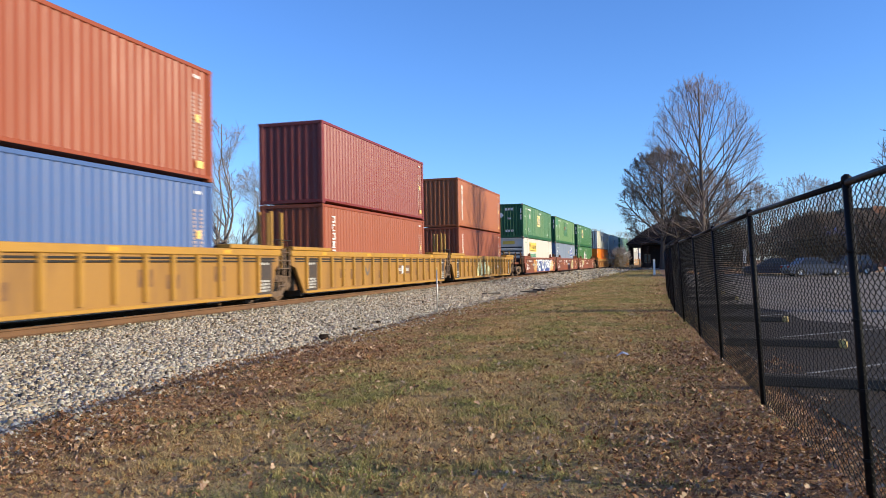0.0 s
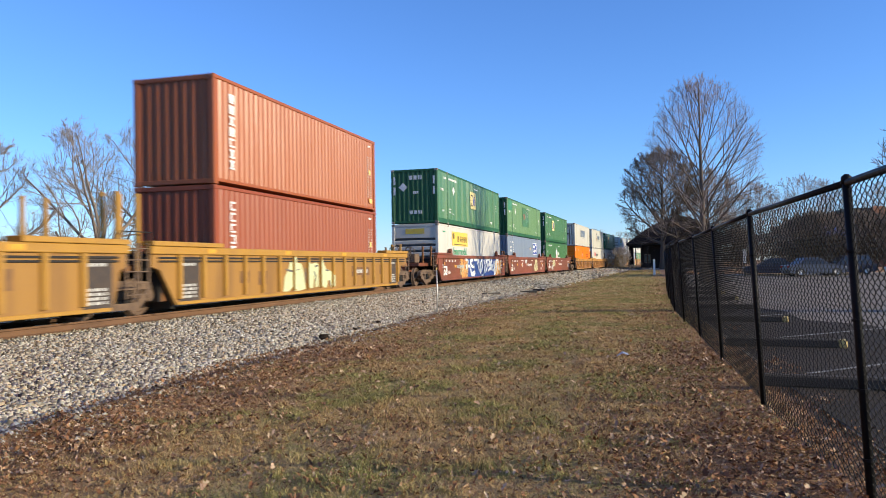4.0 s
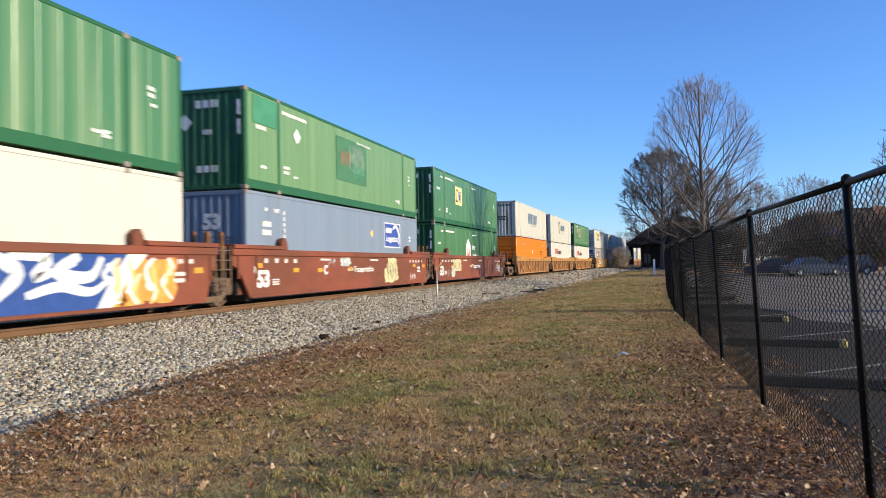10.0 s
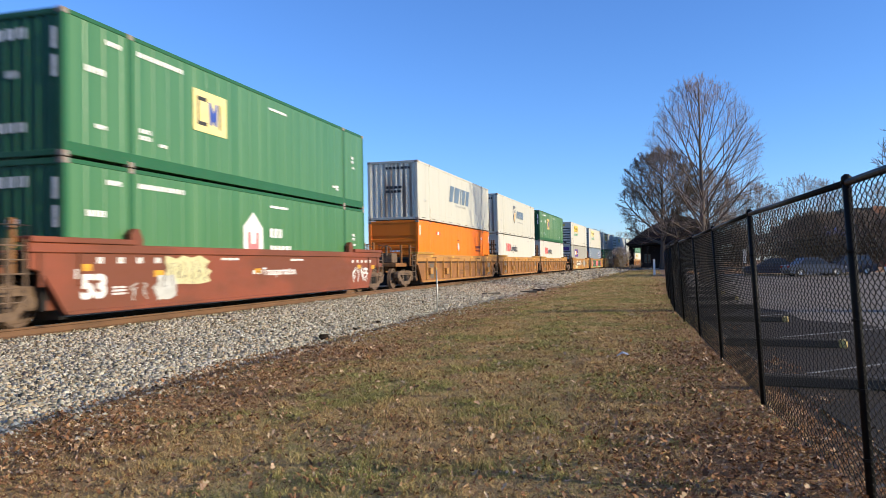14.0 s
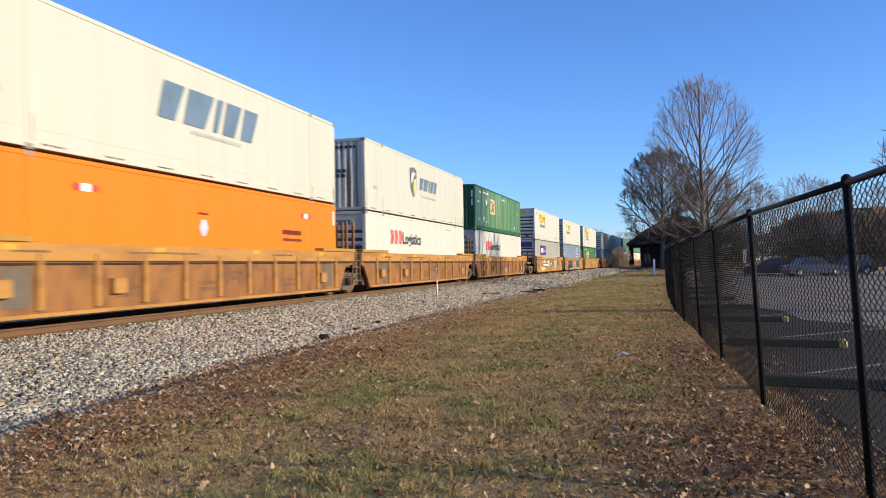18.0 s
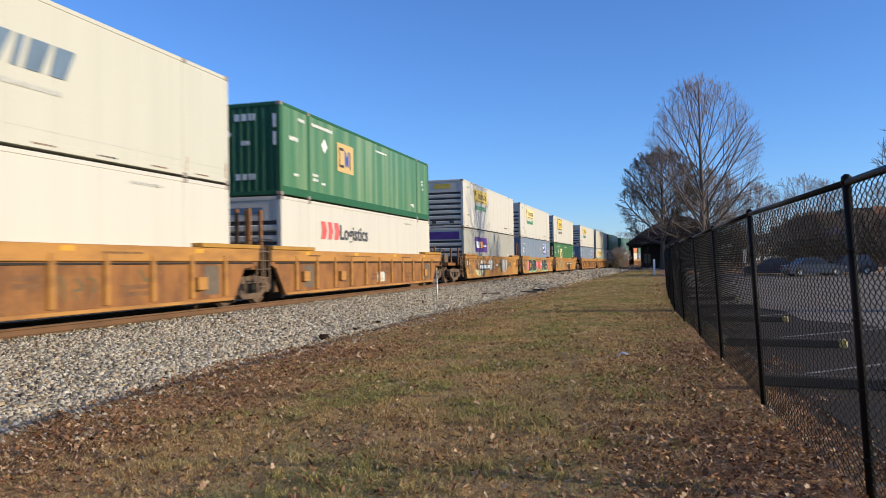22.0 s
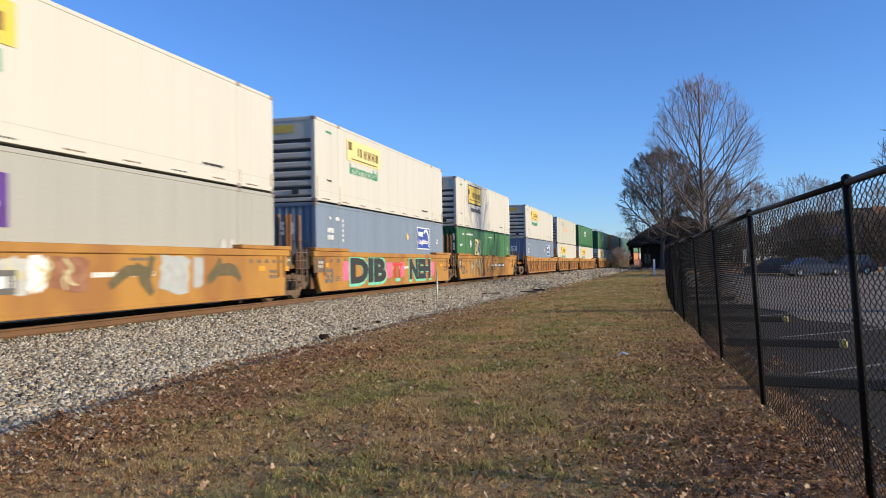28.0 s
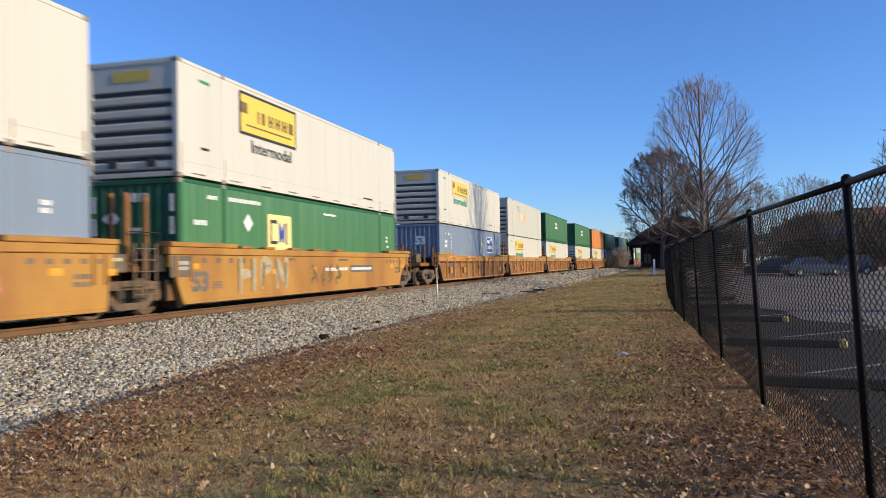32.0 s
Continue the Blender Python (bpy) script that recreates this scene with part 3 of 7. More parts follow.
shared_meshes = {}


def shared(key, make):
    if key not in shared_meshes:
        shared_meshes[key] = make()
    return shared_meshes[key]


SIDE = Matrix(((0, 0, 1, 0), (1, 0, 0, 0), (0, 1, 0, 0), (0, 0, 0, 1)))     # writing on the side that faces the lawn
END = Matrix(((1, 0, 0, 0), (0, 0, -1, 0), (0, 1, 0, 0), (0, 0, 0, 1)))     # writing on the end that faces down the track


def lettering(text, height, ink, parent, m, bold=0.0, width=None, shear=0.0, label=""):
    """Readable writing as a thin flat mesh, centred on m."""
    key = ("text", text, height, ink, bold, width, shear)

    def make():
        cu = bpy.data.curves.new("lettering", "FONT")
        cu.body, cu.size, cu.align_x, cu.align_y = text, height * 1.38, "CENTER", "CENTER"
        cu.extrude, cu.offset, cu.shear, cu.resolution_u = 0.0015, bold, shear, 3
        ob = bpy.data.objects.new("lettering", cu)
        scene.collection.objects.link(ob)
        dg = bpy.context.evaluated_depsgraph_get()
        me = bpy.data.meshes.new_from_object(ob.evaluated_get(dg))
        bpy.data.objects.remove(ob)
        if width:
            w = max(v.co.x for v in me.vertices) - min(v.co.x for v in me.vertices)
            me.transform(Matrix.Diagonal((width / w, 1, 1, 1)))
        me.materials.clear()
        me.materials.append(INK[ink])
        me.name = "lettering"
        return me

    return part("lettering", shared(key, make), None, parent, label, at=m)


def flat(name, w, h, ink, parent, m, label=""):
    """A thin film or plate of w by h, centred on m."""
    me = shared(("flat", w, h, ink), lambda: Shape().box(-w / 2, w / 2, -h / 2, h / 2, -0.002, 0.002).mesh(name, INK[ink]))
    return part(name, me, None, parent, label, at=m)


def bars(w, h, rows, ink, parent, m, seed=1, cols=6, name="marking"):
    """Writing too small to read: short plain bars in rows."""
    def make():
        r, s = random.Random(seed), Shape()
        for j in range(rows):
            x = -w / 2
            rh = h / rows
            while x < w / 2 - 0.02:
                lw = min(w / cols * r.uniform(0.55, 1.0), w / 2 - x)
                s.box(x, x + lw * 0.7, h / 2 - (j + 0.82) * rh, h / 2 - (j + 0.18) * rh, -0.002, 0.002)
                x += lw
        return s.mesh(name, INK[ink])
    return tagged(part(name, shared(("bars", w, h, rows, ink, seed, cols), make), None, parent, at=m), kind="stuff")


def outline(name, pts, ink, parent, m, label=""):
    """A flat painted patch with the given outline."""
    return part(name, Shape().prism(pts, -0.002, 0.002, "z").mesh(name, INK[ink]), None, parent, label, at=m)


def stroke_shape(shape, pts, w, z=0.0):
    """A painted stroke of width w along a smooth line through pts."""
    line = []
    for i in range(len(pts) - 1):
        p0, p1, p2, p3 = (Vector(pts[max(0, min(len(pts) - 1, i + k))]) for k in (-1, 0, 1, 2))
        for k in range(6):
            t = k / 6
            line.append(0.5 * ((2 * p1) + (p2 - p0) * t + (2 * p0 - 5 * p1 + 4 * p2 - p3) * t * t + (3 * p1 - p0 - 3 * p2 + p3) * t ** 3))
    line.append(Vector(pts[-1]))
    k = len(shape.v)
    for i, p in enumerate(line):
        d = (line[min(i + 1, len(line) - 1)] - line[max(i - 1, 0)]).normalized()
        n, ww = Vector((-d.y, d.x)), w * (0.55 + 0.45 * math.sin(math.pi * min(1, (i + 1) / len(line) * 1.15)))
        for s in (-1, 1):
            q = p + n * s * ww / 2
            shape.v += [(q.x, q.y, z - 0.0015), (q.x, q.y, z + 0.0015)]
    for i in range(len(line) - 1):
        a, b = k + 4 * i, k + 4 * (i + 1)
        shape.f += [(a + 1, a + 3, b + 3, b + 1), (a, a + 1, b + 1, b), (a + 2, b + 2, b + 3, a + 3)]


def graffiti(parent, m, ink, w, h, letters, seed, thick=0.16, name="graffiti"):
    """Sprayed letters that cannot be read: one bent stroke figure after another."""
    r, s = random.Random(seed), Shape()
    for i in range(letters):
        cx, cw = -w / 2 + w * (i + 0.5) / letters, w / letters * 0.62
        pts = [(cx + r.uniform(-0.6, 0.6) * cw, h * (0.48 - j / (r.randint(4, 5) - 0.4)) + r.uniform(-0.06, 0.06)) for j in range(5)]
        pts = [(a, max(-h / 2, min(h / 2, b))) for a, b in pts]
        stroke_shape(s, pts, thick * r.uniform(0.8, 1.3), 0.0004 * i)
        stroke_shape(s, [(cx + r.uniform(-0.5, 0.1) * cw, r.uniform(-0.3, 0.4) * h), (cx, r.uniform(-0.3, 0.4) * h), (cx + r.uniform(0.2, 0.7) * cw, r.uniform(-0.4, 0.4) * h)], thick * 0.8, 0.0004 * i + 0.0002)
    return tagged(part(name, s.mesh(name, INK[ink]), None, parent, "sprayed graffiti letters", at=m), kind="stuff")


def strokes(parent, ink, w, lines, out, label="sprayed strokes of paint"):
    """Sprayed lines on a car's side: each line runs through points (along the car, height)."""
    s = Shape()
    for i, pts in enumerate(lines):
        stroke_shape(s, pts, w * (0.85 + 0.3 * ((i * 7) % 5) / 4), 0.0003 * (i % 6))
    return tagged(part("graffiti", s.mesh("graffiti", INK[ink]), None, parent, label, at=car_mark(parent, 0, 0, out)), kind="stuff")


def blob(parent, m, ink, w, h, seed, name="graffiti_patch"):
    """A sprayed patch with an uneven outline."""
    r = random.Random(seed)
    n = 22
    pts = []
    for i in range(n):
        a = 2 * math.pi * i / n
        k = r.uniform(0.75, 1.05)
        pts.append((w / 2 * k * max(-1, min(1, 1.25 * math.cos(a))), h / 2 * k * max(-1, min(1, 1.25 * math.sin(a)))))
    return outline(name, pts, ink, parent, m, "sprayed patch of paint")


# ---- the train: containers ----
def wave(lo, hi, pitch, depth, flat_k=0.28):
    """Corrugation: (place, offset) along a wall."""
    n = max(1, round((hi - lo) / pitch))
    p = (hi - lo) / n
    pts = []
    for i in range(n):
        a = lo + i * p
        pts += [(a, 0), (a + flat_k * p, 0), (a + 0.5 * p, -depth), (a + (0.5 + flat_k) * p, -depth)]
    pts.append((hi, 0))
    return pts


def sheet(profile, z0, z1, face, axis, sign):
    """A corrugated sheet with its back, standing upright; face: how far out, axis: the side that it looks to."""
    s = Shape()
    for back in (0, 1):
        k = len(s.v)
        for a, off in profile:
            d = (face + off - 0.004 * back) * sign
            for z in (z0, z1):
                s.v.append((d, a, z) if axis == "x" else (a, d, z))
        for i in range(len(profile) - 1):
            s.f.append((k + 2 * i, k + 2 * i + 1, k + 2 * i + 3, k + 2 * i + 2))
    return s


def container(style, colour, label, H=2.896, end="corrugated"):
    """A freight container on its floor at z 0, its length along y. style: iso (40 ft, corrugated), panel (53 ft, shallow waves), smooth (53 ft)."""
    L, W = (12.19, 2.438) if style == "iso" else (16.15, 2.59)
    p = PAINTS[colour]
    rail_paint = PAINTS["green_band"] if colour in ("green", "green_pale", "green_glare") else p
    name = "shipping_container"
    c = empty(name, label, "container", group="containers of the train")
    hw, hl = W / 2, L / 2
    key = (style, colour, H, end)
    low = 0.16 if style == "iso" else (0.30 if style == "panel" else 0.2)
    top = 0.10
    part("body", shared(("core", *key), lambda: Shape().box(-hw + 0.06, hw - 0.06, -hl + 0.09, hl - 0.09, 0.08, H - 0.02).mesh("body", p)), None, c)
    part("roof", shared(("roof", *key), lambda: Shape().box(-hw + 0.01, hw - 0.01, -hl + 0.02, hl - 0.02, H - 0.035, H - 0.008, 0.006).mesh("roof", p)), None, c)
    pitch, depth = {"iso": (0.278, 0.036), "panel": (0.55, 0.008), "smooth": (1.22, 0.003)}[style]

    def side_mesh(sg):
        prof = wave(-hl + 0.1, hl - 0.1, pitch, depth)
        if style == "panel":
            n = round((L - 0.2) / pitch)
            step = (L - 0.2) / n
            prof = [(-hl + 0.1 + (i + k) * step, -off) for i in range(n) for k, off in ((0.0, 0.0), (0.90, 0.0), (0.925, depth), (0.965, depth))] + [(hl - 0.1, 0)]
        if style == "smooth":
            prof = []
            n = round((L - 0.2) / 1.22)
            for i in range(n):
                a, b = -hl + 0.1 + (L - 0.2) * i / n, -hl + 0.1 + (L - 0.2) * (i + 1) / n
                prof += [(a + 0.006, 0), (b - 0.006, 0), (b - 0.003, -0.004), (b + 0.003, -0.004)]
        return sheet(prof, low - 0.02, H - top + 0.02, hw - 0.014, "x", sg).mesh("side_wall", p)

    for sg in (1, -1):
        part("side_wall", shared(("side", sg, *key), lambda: side_mesh(sg)), None, c)
        part("bottom_rail", shared(("brail", sg, *key), lambda: Shape().box(min(sg * (hw - 0.05), sg * hw), max(sg * (hw - 0.05), sg * hw), -hl + 0.16, hl - 0.16, 0.075 if style == "iso" else 0.045, low, 0.008).mesh("bottom_rail", rail_paint)), None, c)
        part("top_rail", shared(("trail", sg, *key), lambda: Shape().box(min(sg * (hw - 0.06), sg * (hw + 0.002)), max(sg * (hw - 0.06), sg * (hw + 0.002)), -hl + 0.16, hl - 0.16, H - top, H - 0.004, 0.01).mesh("top_rail", rail_paint)), None, c)
    post = shared(("post", *key), lambda: Shape().box(-0.08, 0.08, -0.08, 0.08, 0.1, H - 0.1, 0.015).mesh("corner_post", rail_paint))
    cast = shared(("casting",), lambda: Shape().box(-0.085, 0.085, -0.09, 0.09, -0.06, 0.06, 0.012).mesh("corner_casting", STEEL_CAST))
    spots = [(sx, sy, 0.0) for sx in (1, -1) for sy in (hl - 0.082, -hl + 0.082)]
    if style != "iso":
        spots += [(sx, sy, 0.006) for sx in (1, -1) for sy in (6.05, -6.05)]
    for sx, y, proud in spots:
        x = sx * (hw - 0.08 + proud)
        part("corner_post" if not proud else "lifting_post", post, None, c, at=pose(x, y, 0))
        for z in (0.06, H - 0.06):
            part("corner_casting", cast if style != "iso" else shared(("cast", colour), lambda: Shape().box(-0.085, 0.085, -0.09, 0.09, -0.06, 0.06, 0.012).mesh("corner_casting", p)), None, c, at=pose(x + sx * 0.002, y, z))
    ends = rail_paint if end == "corrugated" else END_STREAKED if end == "streaked" else p if end == "ribbed_own" else END_GREY
    for sg in (-1, 1):
        if end in ("corrugated", "streaked"):
            part("end_wall", shared(("end", sg, *key), lambda: sheet(wave(-hw + 0.14, hw - 0.14, 0.26, 0.05), 0.12, H - 0.1, hl - 0.02, "y", sg).mesh("end_wall", ends)), None, c)
        else:
            # backing wall coloured dark for the shade behind its ribs
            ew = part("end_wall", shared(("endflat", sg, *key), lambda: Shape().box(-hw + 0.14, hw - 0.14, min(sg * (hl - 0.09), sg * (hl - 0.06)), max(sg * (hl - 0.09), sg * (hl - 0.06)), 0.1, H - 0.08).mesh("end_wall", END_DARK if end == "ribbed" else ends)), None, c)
            part("end_panel", shared(("endpanel", sg, *key), lambda: Shape().box(-hw + 0.15, hw - 0.15, min(sg * (hl - 0.06), sg * (hl - 0.02)), max(sg * (hl - 0.06), sg * (hl - 0.02)), 2.14, H - 0.12, 0.01).mesh("end_panel", ends)), None, ew)
            rib = shared(("erib", sg, *key), lambda: Shape().prism([(sg * (hl - 0.062), -0.115), (sg * (hl - 0.012), -0.075), (sg * (hl - 0.012), 0.06), (sg * (hl - 0.062), 0.1)], -hw + 0.16, hw - 0.16, "x").mesh("rib", ends))
            for k in range(6):
                part("rib", rib, None, ew, at=pose(0, 0, 0.32 + 0.32 * k))
        for z0, z1, nm in ((0.02, 0.14, "end_sill"), (H - 0.13, H - 0.006, "end_header")):
            part(nm, shared((nm, sg, *key), lambda: Shape().box(-hw + 0.16, hw - 0.16, min(sg * (hl - 0.1), sg * hl), max(sg * (hl - 0.1), sg * hl), z0, z1, 0.01).mesh(nm, rail_paint if end != "ribbed" else END_GREY)), None, c)
    if end == "ribbed":
        for x in (-0.55, 0.55):
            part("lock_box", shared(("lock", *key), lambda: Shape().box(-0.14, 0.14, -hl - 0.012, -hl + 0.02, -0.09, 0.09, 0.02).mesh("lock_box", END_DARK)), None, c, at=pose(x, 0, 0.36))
    c["half_width"] = hw
    c["half_length"] = hl
    return c


def on_side(c, y, z, out=0.003):
    return Matrix.Translation((c["half_width"] + out, y, z)) @ SIDE


def on_end(c, x, z, out=0.003):
    return Matrix.Translation((x, -c["half_length"] - out, z)) @ END


def small_marks(c, ink, seed, H=2.896):
    """Small stencilled numbers near the ends, too small to read."""
    r = random.Random(seed)
    bars(0.62, 0.2, 1, ink, c, on_side(c, -7.15, 1.85), seed % 3, 4)
    bars(0.5, 0.16, 1, ink, c, on_side(c, -6.6, H - 0.38), seed % 3, 4)
    bars(0.35, 0.14, 1, ink, c, on_side(c, -7.0, 0.72), seed % 3 + 1, 3)
    bars(1.75, 0.17, 1, ink, c, on_side(c, -4.95, H - 0.36), seed % 3, 11)
    bars(0.42, 0.3, 2, ink, c, on_side(c, -5.55, 0.78), seed % 3 + 2, 3)
    bars(0.5, 0.12, 1, ink, c, on_side(c, 5.2, 0.62), seed % 4, 4)
    bars(0.28, 0.3, 2, ink, c, on_side(c, 6.9, H - 1.1), seed % 4, 3)
    bars(0.9, 0.1, 1, ink, c, on_side(c, r.uniform(0.5, 1.5), H - 0.4), 5)


def iso_marks(c, seed):
    """Upright columns of small numbers by the door end of a 40 ft box."""
    for k, y in enumerate((5.25, 5.55)):
        bars(0.13, 1.7, 17, "faint_white", c, on_side(c, y, 1.35), seed + k, 1)
    flat("hazard_label", 0.18, 0.2, "amber", c, on_side(c, 5.42, 1.55, 0.006))
    flat("hazard_label", 0.28, 0.18, "amber", c, on_side(c, 5.5, 0.4, 0.006))
    bars(0.3, 0.12, 1, "white", c, on_side(c, 5.4, 2.6), seed, 3)


def green_box(seed, logo=True, place=-2.9):
    c = container("panel", {1: "green_glare", 2: "green_pale", 6: "green_glare"}.get(seed, "green"), "weathered green 53-foot container" + (" and a yellow logo panel" if logo else ""))
    small_marks(c, "white", seed)
    if logo:
        q = flat("logo_panel", 1.55, 1.05, "pale_yellow" if seed % 2 else "tan_film", c, on_side(c, place, 1.75, 0.004), "yellow logo panel")
        part("logo_bar", shared(("lb",), lambda: Shape().box(-0.6, -0.52, -0.36, 0.36, 0.002, 0.005).box(-0.52, -0.16, 0.26, 0.36, 0.002, 0.005).box(-0.52, -0.16, -0.36, -0.26, 0.002, 0.005).box(0.4, 0.48, -0.36, 0.3, 0.002, 0.005).mesh("logo_bar", INK["black"])), None, q)
        part("logo_swoosh", shared(("ls",), lambda: Shape().prism([(-0.08, 0.28), (0.02, 0.28), (0.14, 0.02), (0.24, 0.28), (0.34, 0.28), (0.3, -0.3), (0.2, -0.3), (0.14, -0.16), (0.08, -0.3), (-0.04, -0.3)], 0.002, 0.005, "z").mesh("logo_swoosh", INK["dark_blue"])), None, q)
    elif seed == 2:
        q = part("repaint_patch", Shape().box(-1.5, 1.5, -0.8, 0.8, -0.002, 0.002), INK["faint_green"], c, "darker green repainted patch", at=on_side(c, -0.1, 1.72, 0.004))
        graffiti(q, pose(0.5, 0.1, 0.003), "spray_grey", 1.5, 1.1, 7, 31, 0.022, "flake")
        graffiti(q, pose(-0.7, 0.05, 0.003), "red", 0.9, 0.6, 5, 32, 0.022, "flake")
        graffiti(q, pose(0.7, -0.3, 0.004), "fresh_green", 1.3, 0.6, 4, 33, 0.12, "flake")
        flat("repaint_patch", 1.5, 0.8, "fresh_green", c, on_side(c, -6.9, 2.35, 0.004), "brighter green repainted patch")
    if seed not in (3, 4):
        flat("hazard_diamond", 0.36, 0.36, "white", c, on_side(c, -4.8, 1.95, 0.006) @ pose(0, 0, 0, 0, 0, 45))
    bars(1.1, 0.11, 1, "white", c, on_side(c, 0.9, 2.5, 0.004), 3, 9)
    bars(0.3, 0.12, 1, "white", c, on_side(c, -4.9, 0.62, 0.004), 3, 3)
    bars(0.28, 0.2, 2, "white", c, on_side(c, 5.4, 0.6, 0.004), 2, 2)
    bars(0.26, 0.12, 1, "white", c, on_side(c, 7.0, 1.5, 0.004), 2, 2)
    # faces of the end wall
    for w, h, x, z in ((0.75, 0.34, 0.1, 2.45), (0.3, 0.22, 0.1, 1.65), (0.7, 0.3, 0.1, 0.6)):
        bars(w, h, 1, "white", c, on_end(c, x, z, -0.012), 2, 3)
    for x in (-1.1, 1.1):
        for z in (1.75, 2.3):
            flat("marker_strip", 0.1, 0.42, "white", c, on_end(c, x, z, 0.003))
    d = flat("hazard_diamond", 0.34, 0.34, "white", c, on_end(c, -0.62, 1.95, -0.014) @ pose(0, 0, 0, 0, 0, 45))
    return c


def seam_marks(c):
    """The fold above the bottom rail of a smooth-sided box, with short worn marks under it."""
    part("side_seam", shared(("seam",), lambda: Shape().box(-7.9, 7.9, -0.007, 0.007, -0.002, 0.002).mesh("side_seam", INK["spray_grey"])), None, c, at=on_side(c, 0, 0.40, -0.012))
    for k in range(9):
        bars(0.6, 0.05, 1, "faded_brown" if k % 3 else "black", c, on_side(c, -7.2 + 1.75 * k, 0.13, 0.005), 2 + k % 2, 4)
    for k, (y, h) in enumerate(((-5.98, 0.5), (6.12, 0.34), (-7.95, 0.7), (7.93, 0.4))):
        flat("rust_streak", 0.03 + 0.015 * (k % 2), h, "rust_film", c, on_side(c, y, 0.16 + h / 2, 0.009))


def yellow_logo_box(style_seed, colour="white", framed=False, low_end=True):
    c = container("smooth", colour, "white smooth-sided 53-foot container with a yellow logo panel", end="ribbed")
    tall = 1.04 if framed else 0.8
    if framed:
        flat("logo_border", 3.5, tall + 0.16, "black", c, on_side(c, -3.45, 2.1, 0.002))
    q = flat("logo_panel", 3.34 if framed else 3.6, tall, "yellow" if style_seed != 3 else "pale_yellow", c, on_side(c, -3.45, 2.1 if framed else 2.16, 0.005), "yellow logo panel")
    s = Shape()
    for x, w in ((-0.75, 0.12), (-0.5, 0.2), (-0.1, 0.12), (0.1, 0.12), (0.34, 0.12), (0.54, 0.12), (0.78, 0.12), (0.98, 0.12), (1.22, 0.3)):
        s.box(x, x + w, -0.17, 0.17, 0.002, 0.005)
    for x in (-0.1, 0.34, 0.78):
        s.box(x + 0.12, x + 0.2 + 0.12 * (x > 0), -0.04, 0.04, 0.002, 0.005)
    tagged(part("logo_bar", s, INK["olive_ink"], q, "dark olive logo blocks"), kind="stuff")
    flat("logo_corner", 0.36, 0.3, "olive_ink", q, pose(-1.5, 0.15, 0.004))
    part("logo_line", shared(("jl",), lambda: Shape().box(-1.4, 1.4, -0.34, -0.29, 0.002, 0.005).mesh("logo_line", INK["olive_ink"])), None, q)
    if framed:
        lettering("Intermodal", 0.36, "charcoal", c, on_side(c, -3.3, 1.2, 0.004), 0.006, 2.5)
    else:
        lettering("Intermodal", 0.42, "green", c, on_side(c, -3.5, 1.44, 0.004), 0.006, 3.0)
    flat("logo_panel", 1.05, 0.28, "yellow", c, on_end(c, 0.0, 2.5, -0.010))
    seam_marks(c)
    bars(1.0, 0.09, 1, "black", c, on_side(c, 4.8, 0.45), 3)
    bars(0.5, 0.12, 1, "green", c, on_side(c, -6.9, 2.5), 4, 4)
    bars(0.4, 0.1, 1, "black", c, on_side(c, -6.9, 0.8), 4, 4)
    return c


def red_letter_box():
    c = container("smooth", "white", "clean white smooth-sided 53-foot container with red and black lettering", end="ribbed")
    s = Shape()
    for x, w in ((-0.8, 0.5), (-0.22, 0.45), (0.32, 0.5)):
        s.prism([(x, -0.3), (x + w * 0.7, -0.3), (x + w, 0.0), (x + w * 0.7, 0.3), (x, 0.3), (x + w * 0.2, 0.0)], -0.002, 0.002, "z")
    part("logo", s, INK["soft_red"], c, "red logo blocks", at=on_side(c, -4.35, 1.95, 0.004))
    lettering("Logistics", 0.54, "charcoal", c, on_side(c, -2.1, 1.9, 0.004), 0.016, 2.8)
    bars(1.1, 0.1, 1, "spray_grey", c, on_side(c, 4.6, 2.6), 3)
    bars(0.4, 0.12, 1, "black", c, on_side(c, -6.9, 0.9), 4, 4)
    flat("logo_panel", 1.2, 0.2, "steel_blue", c, on_end(c, 0.05, 2.45, -0.010))
    return c


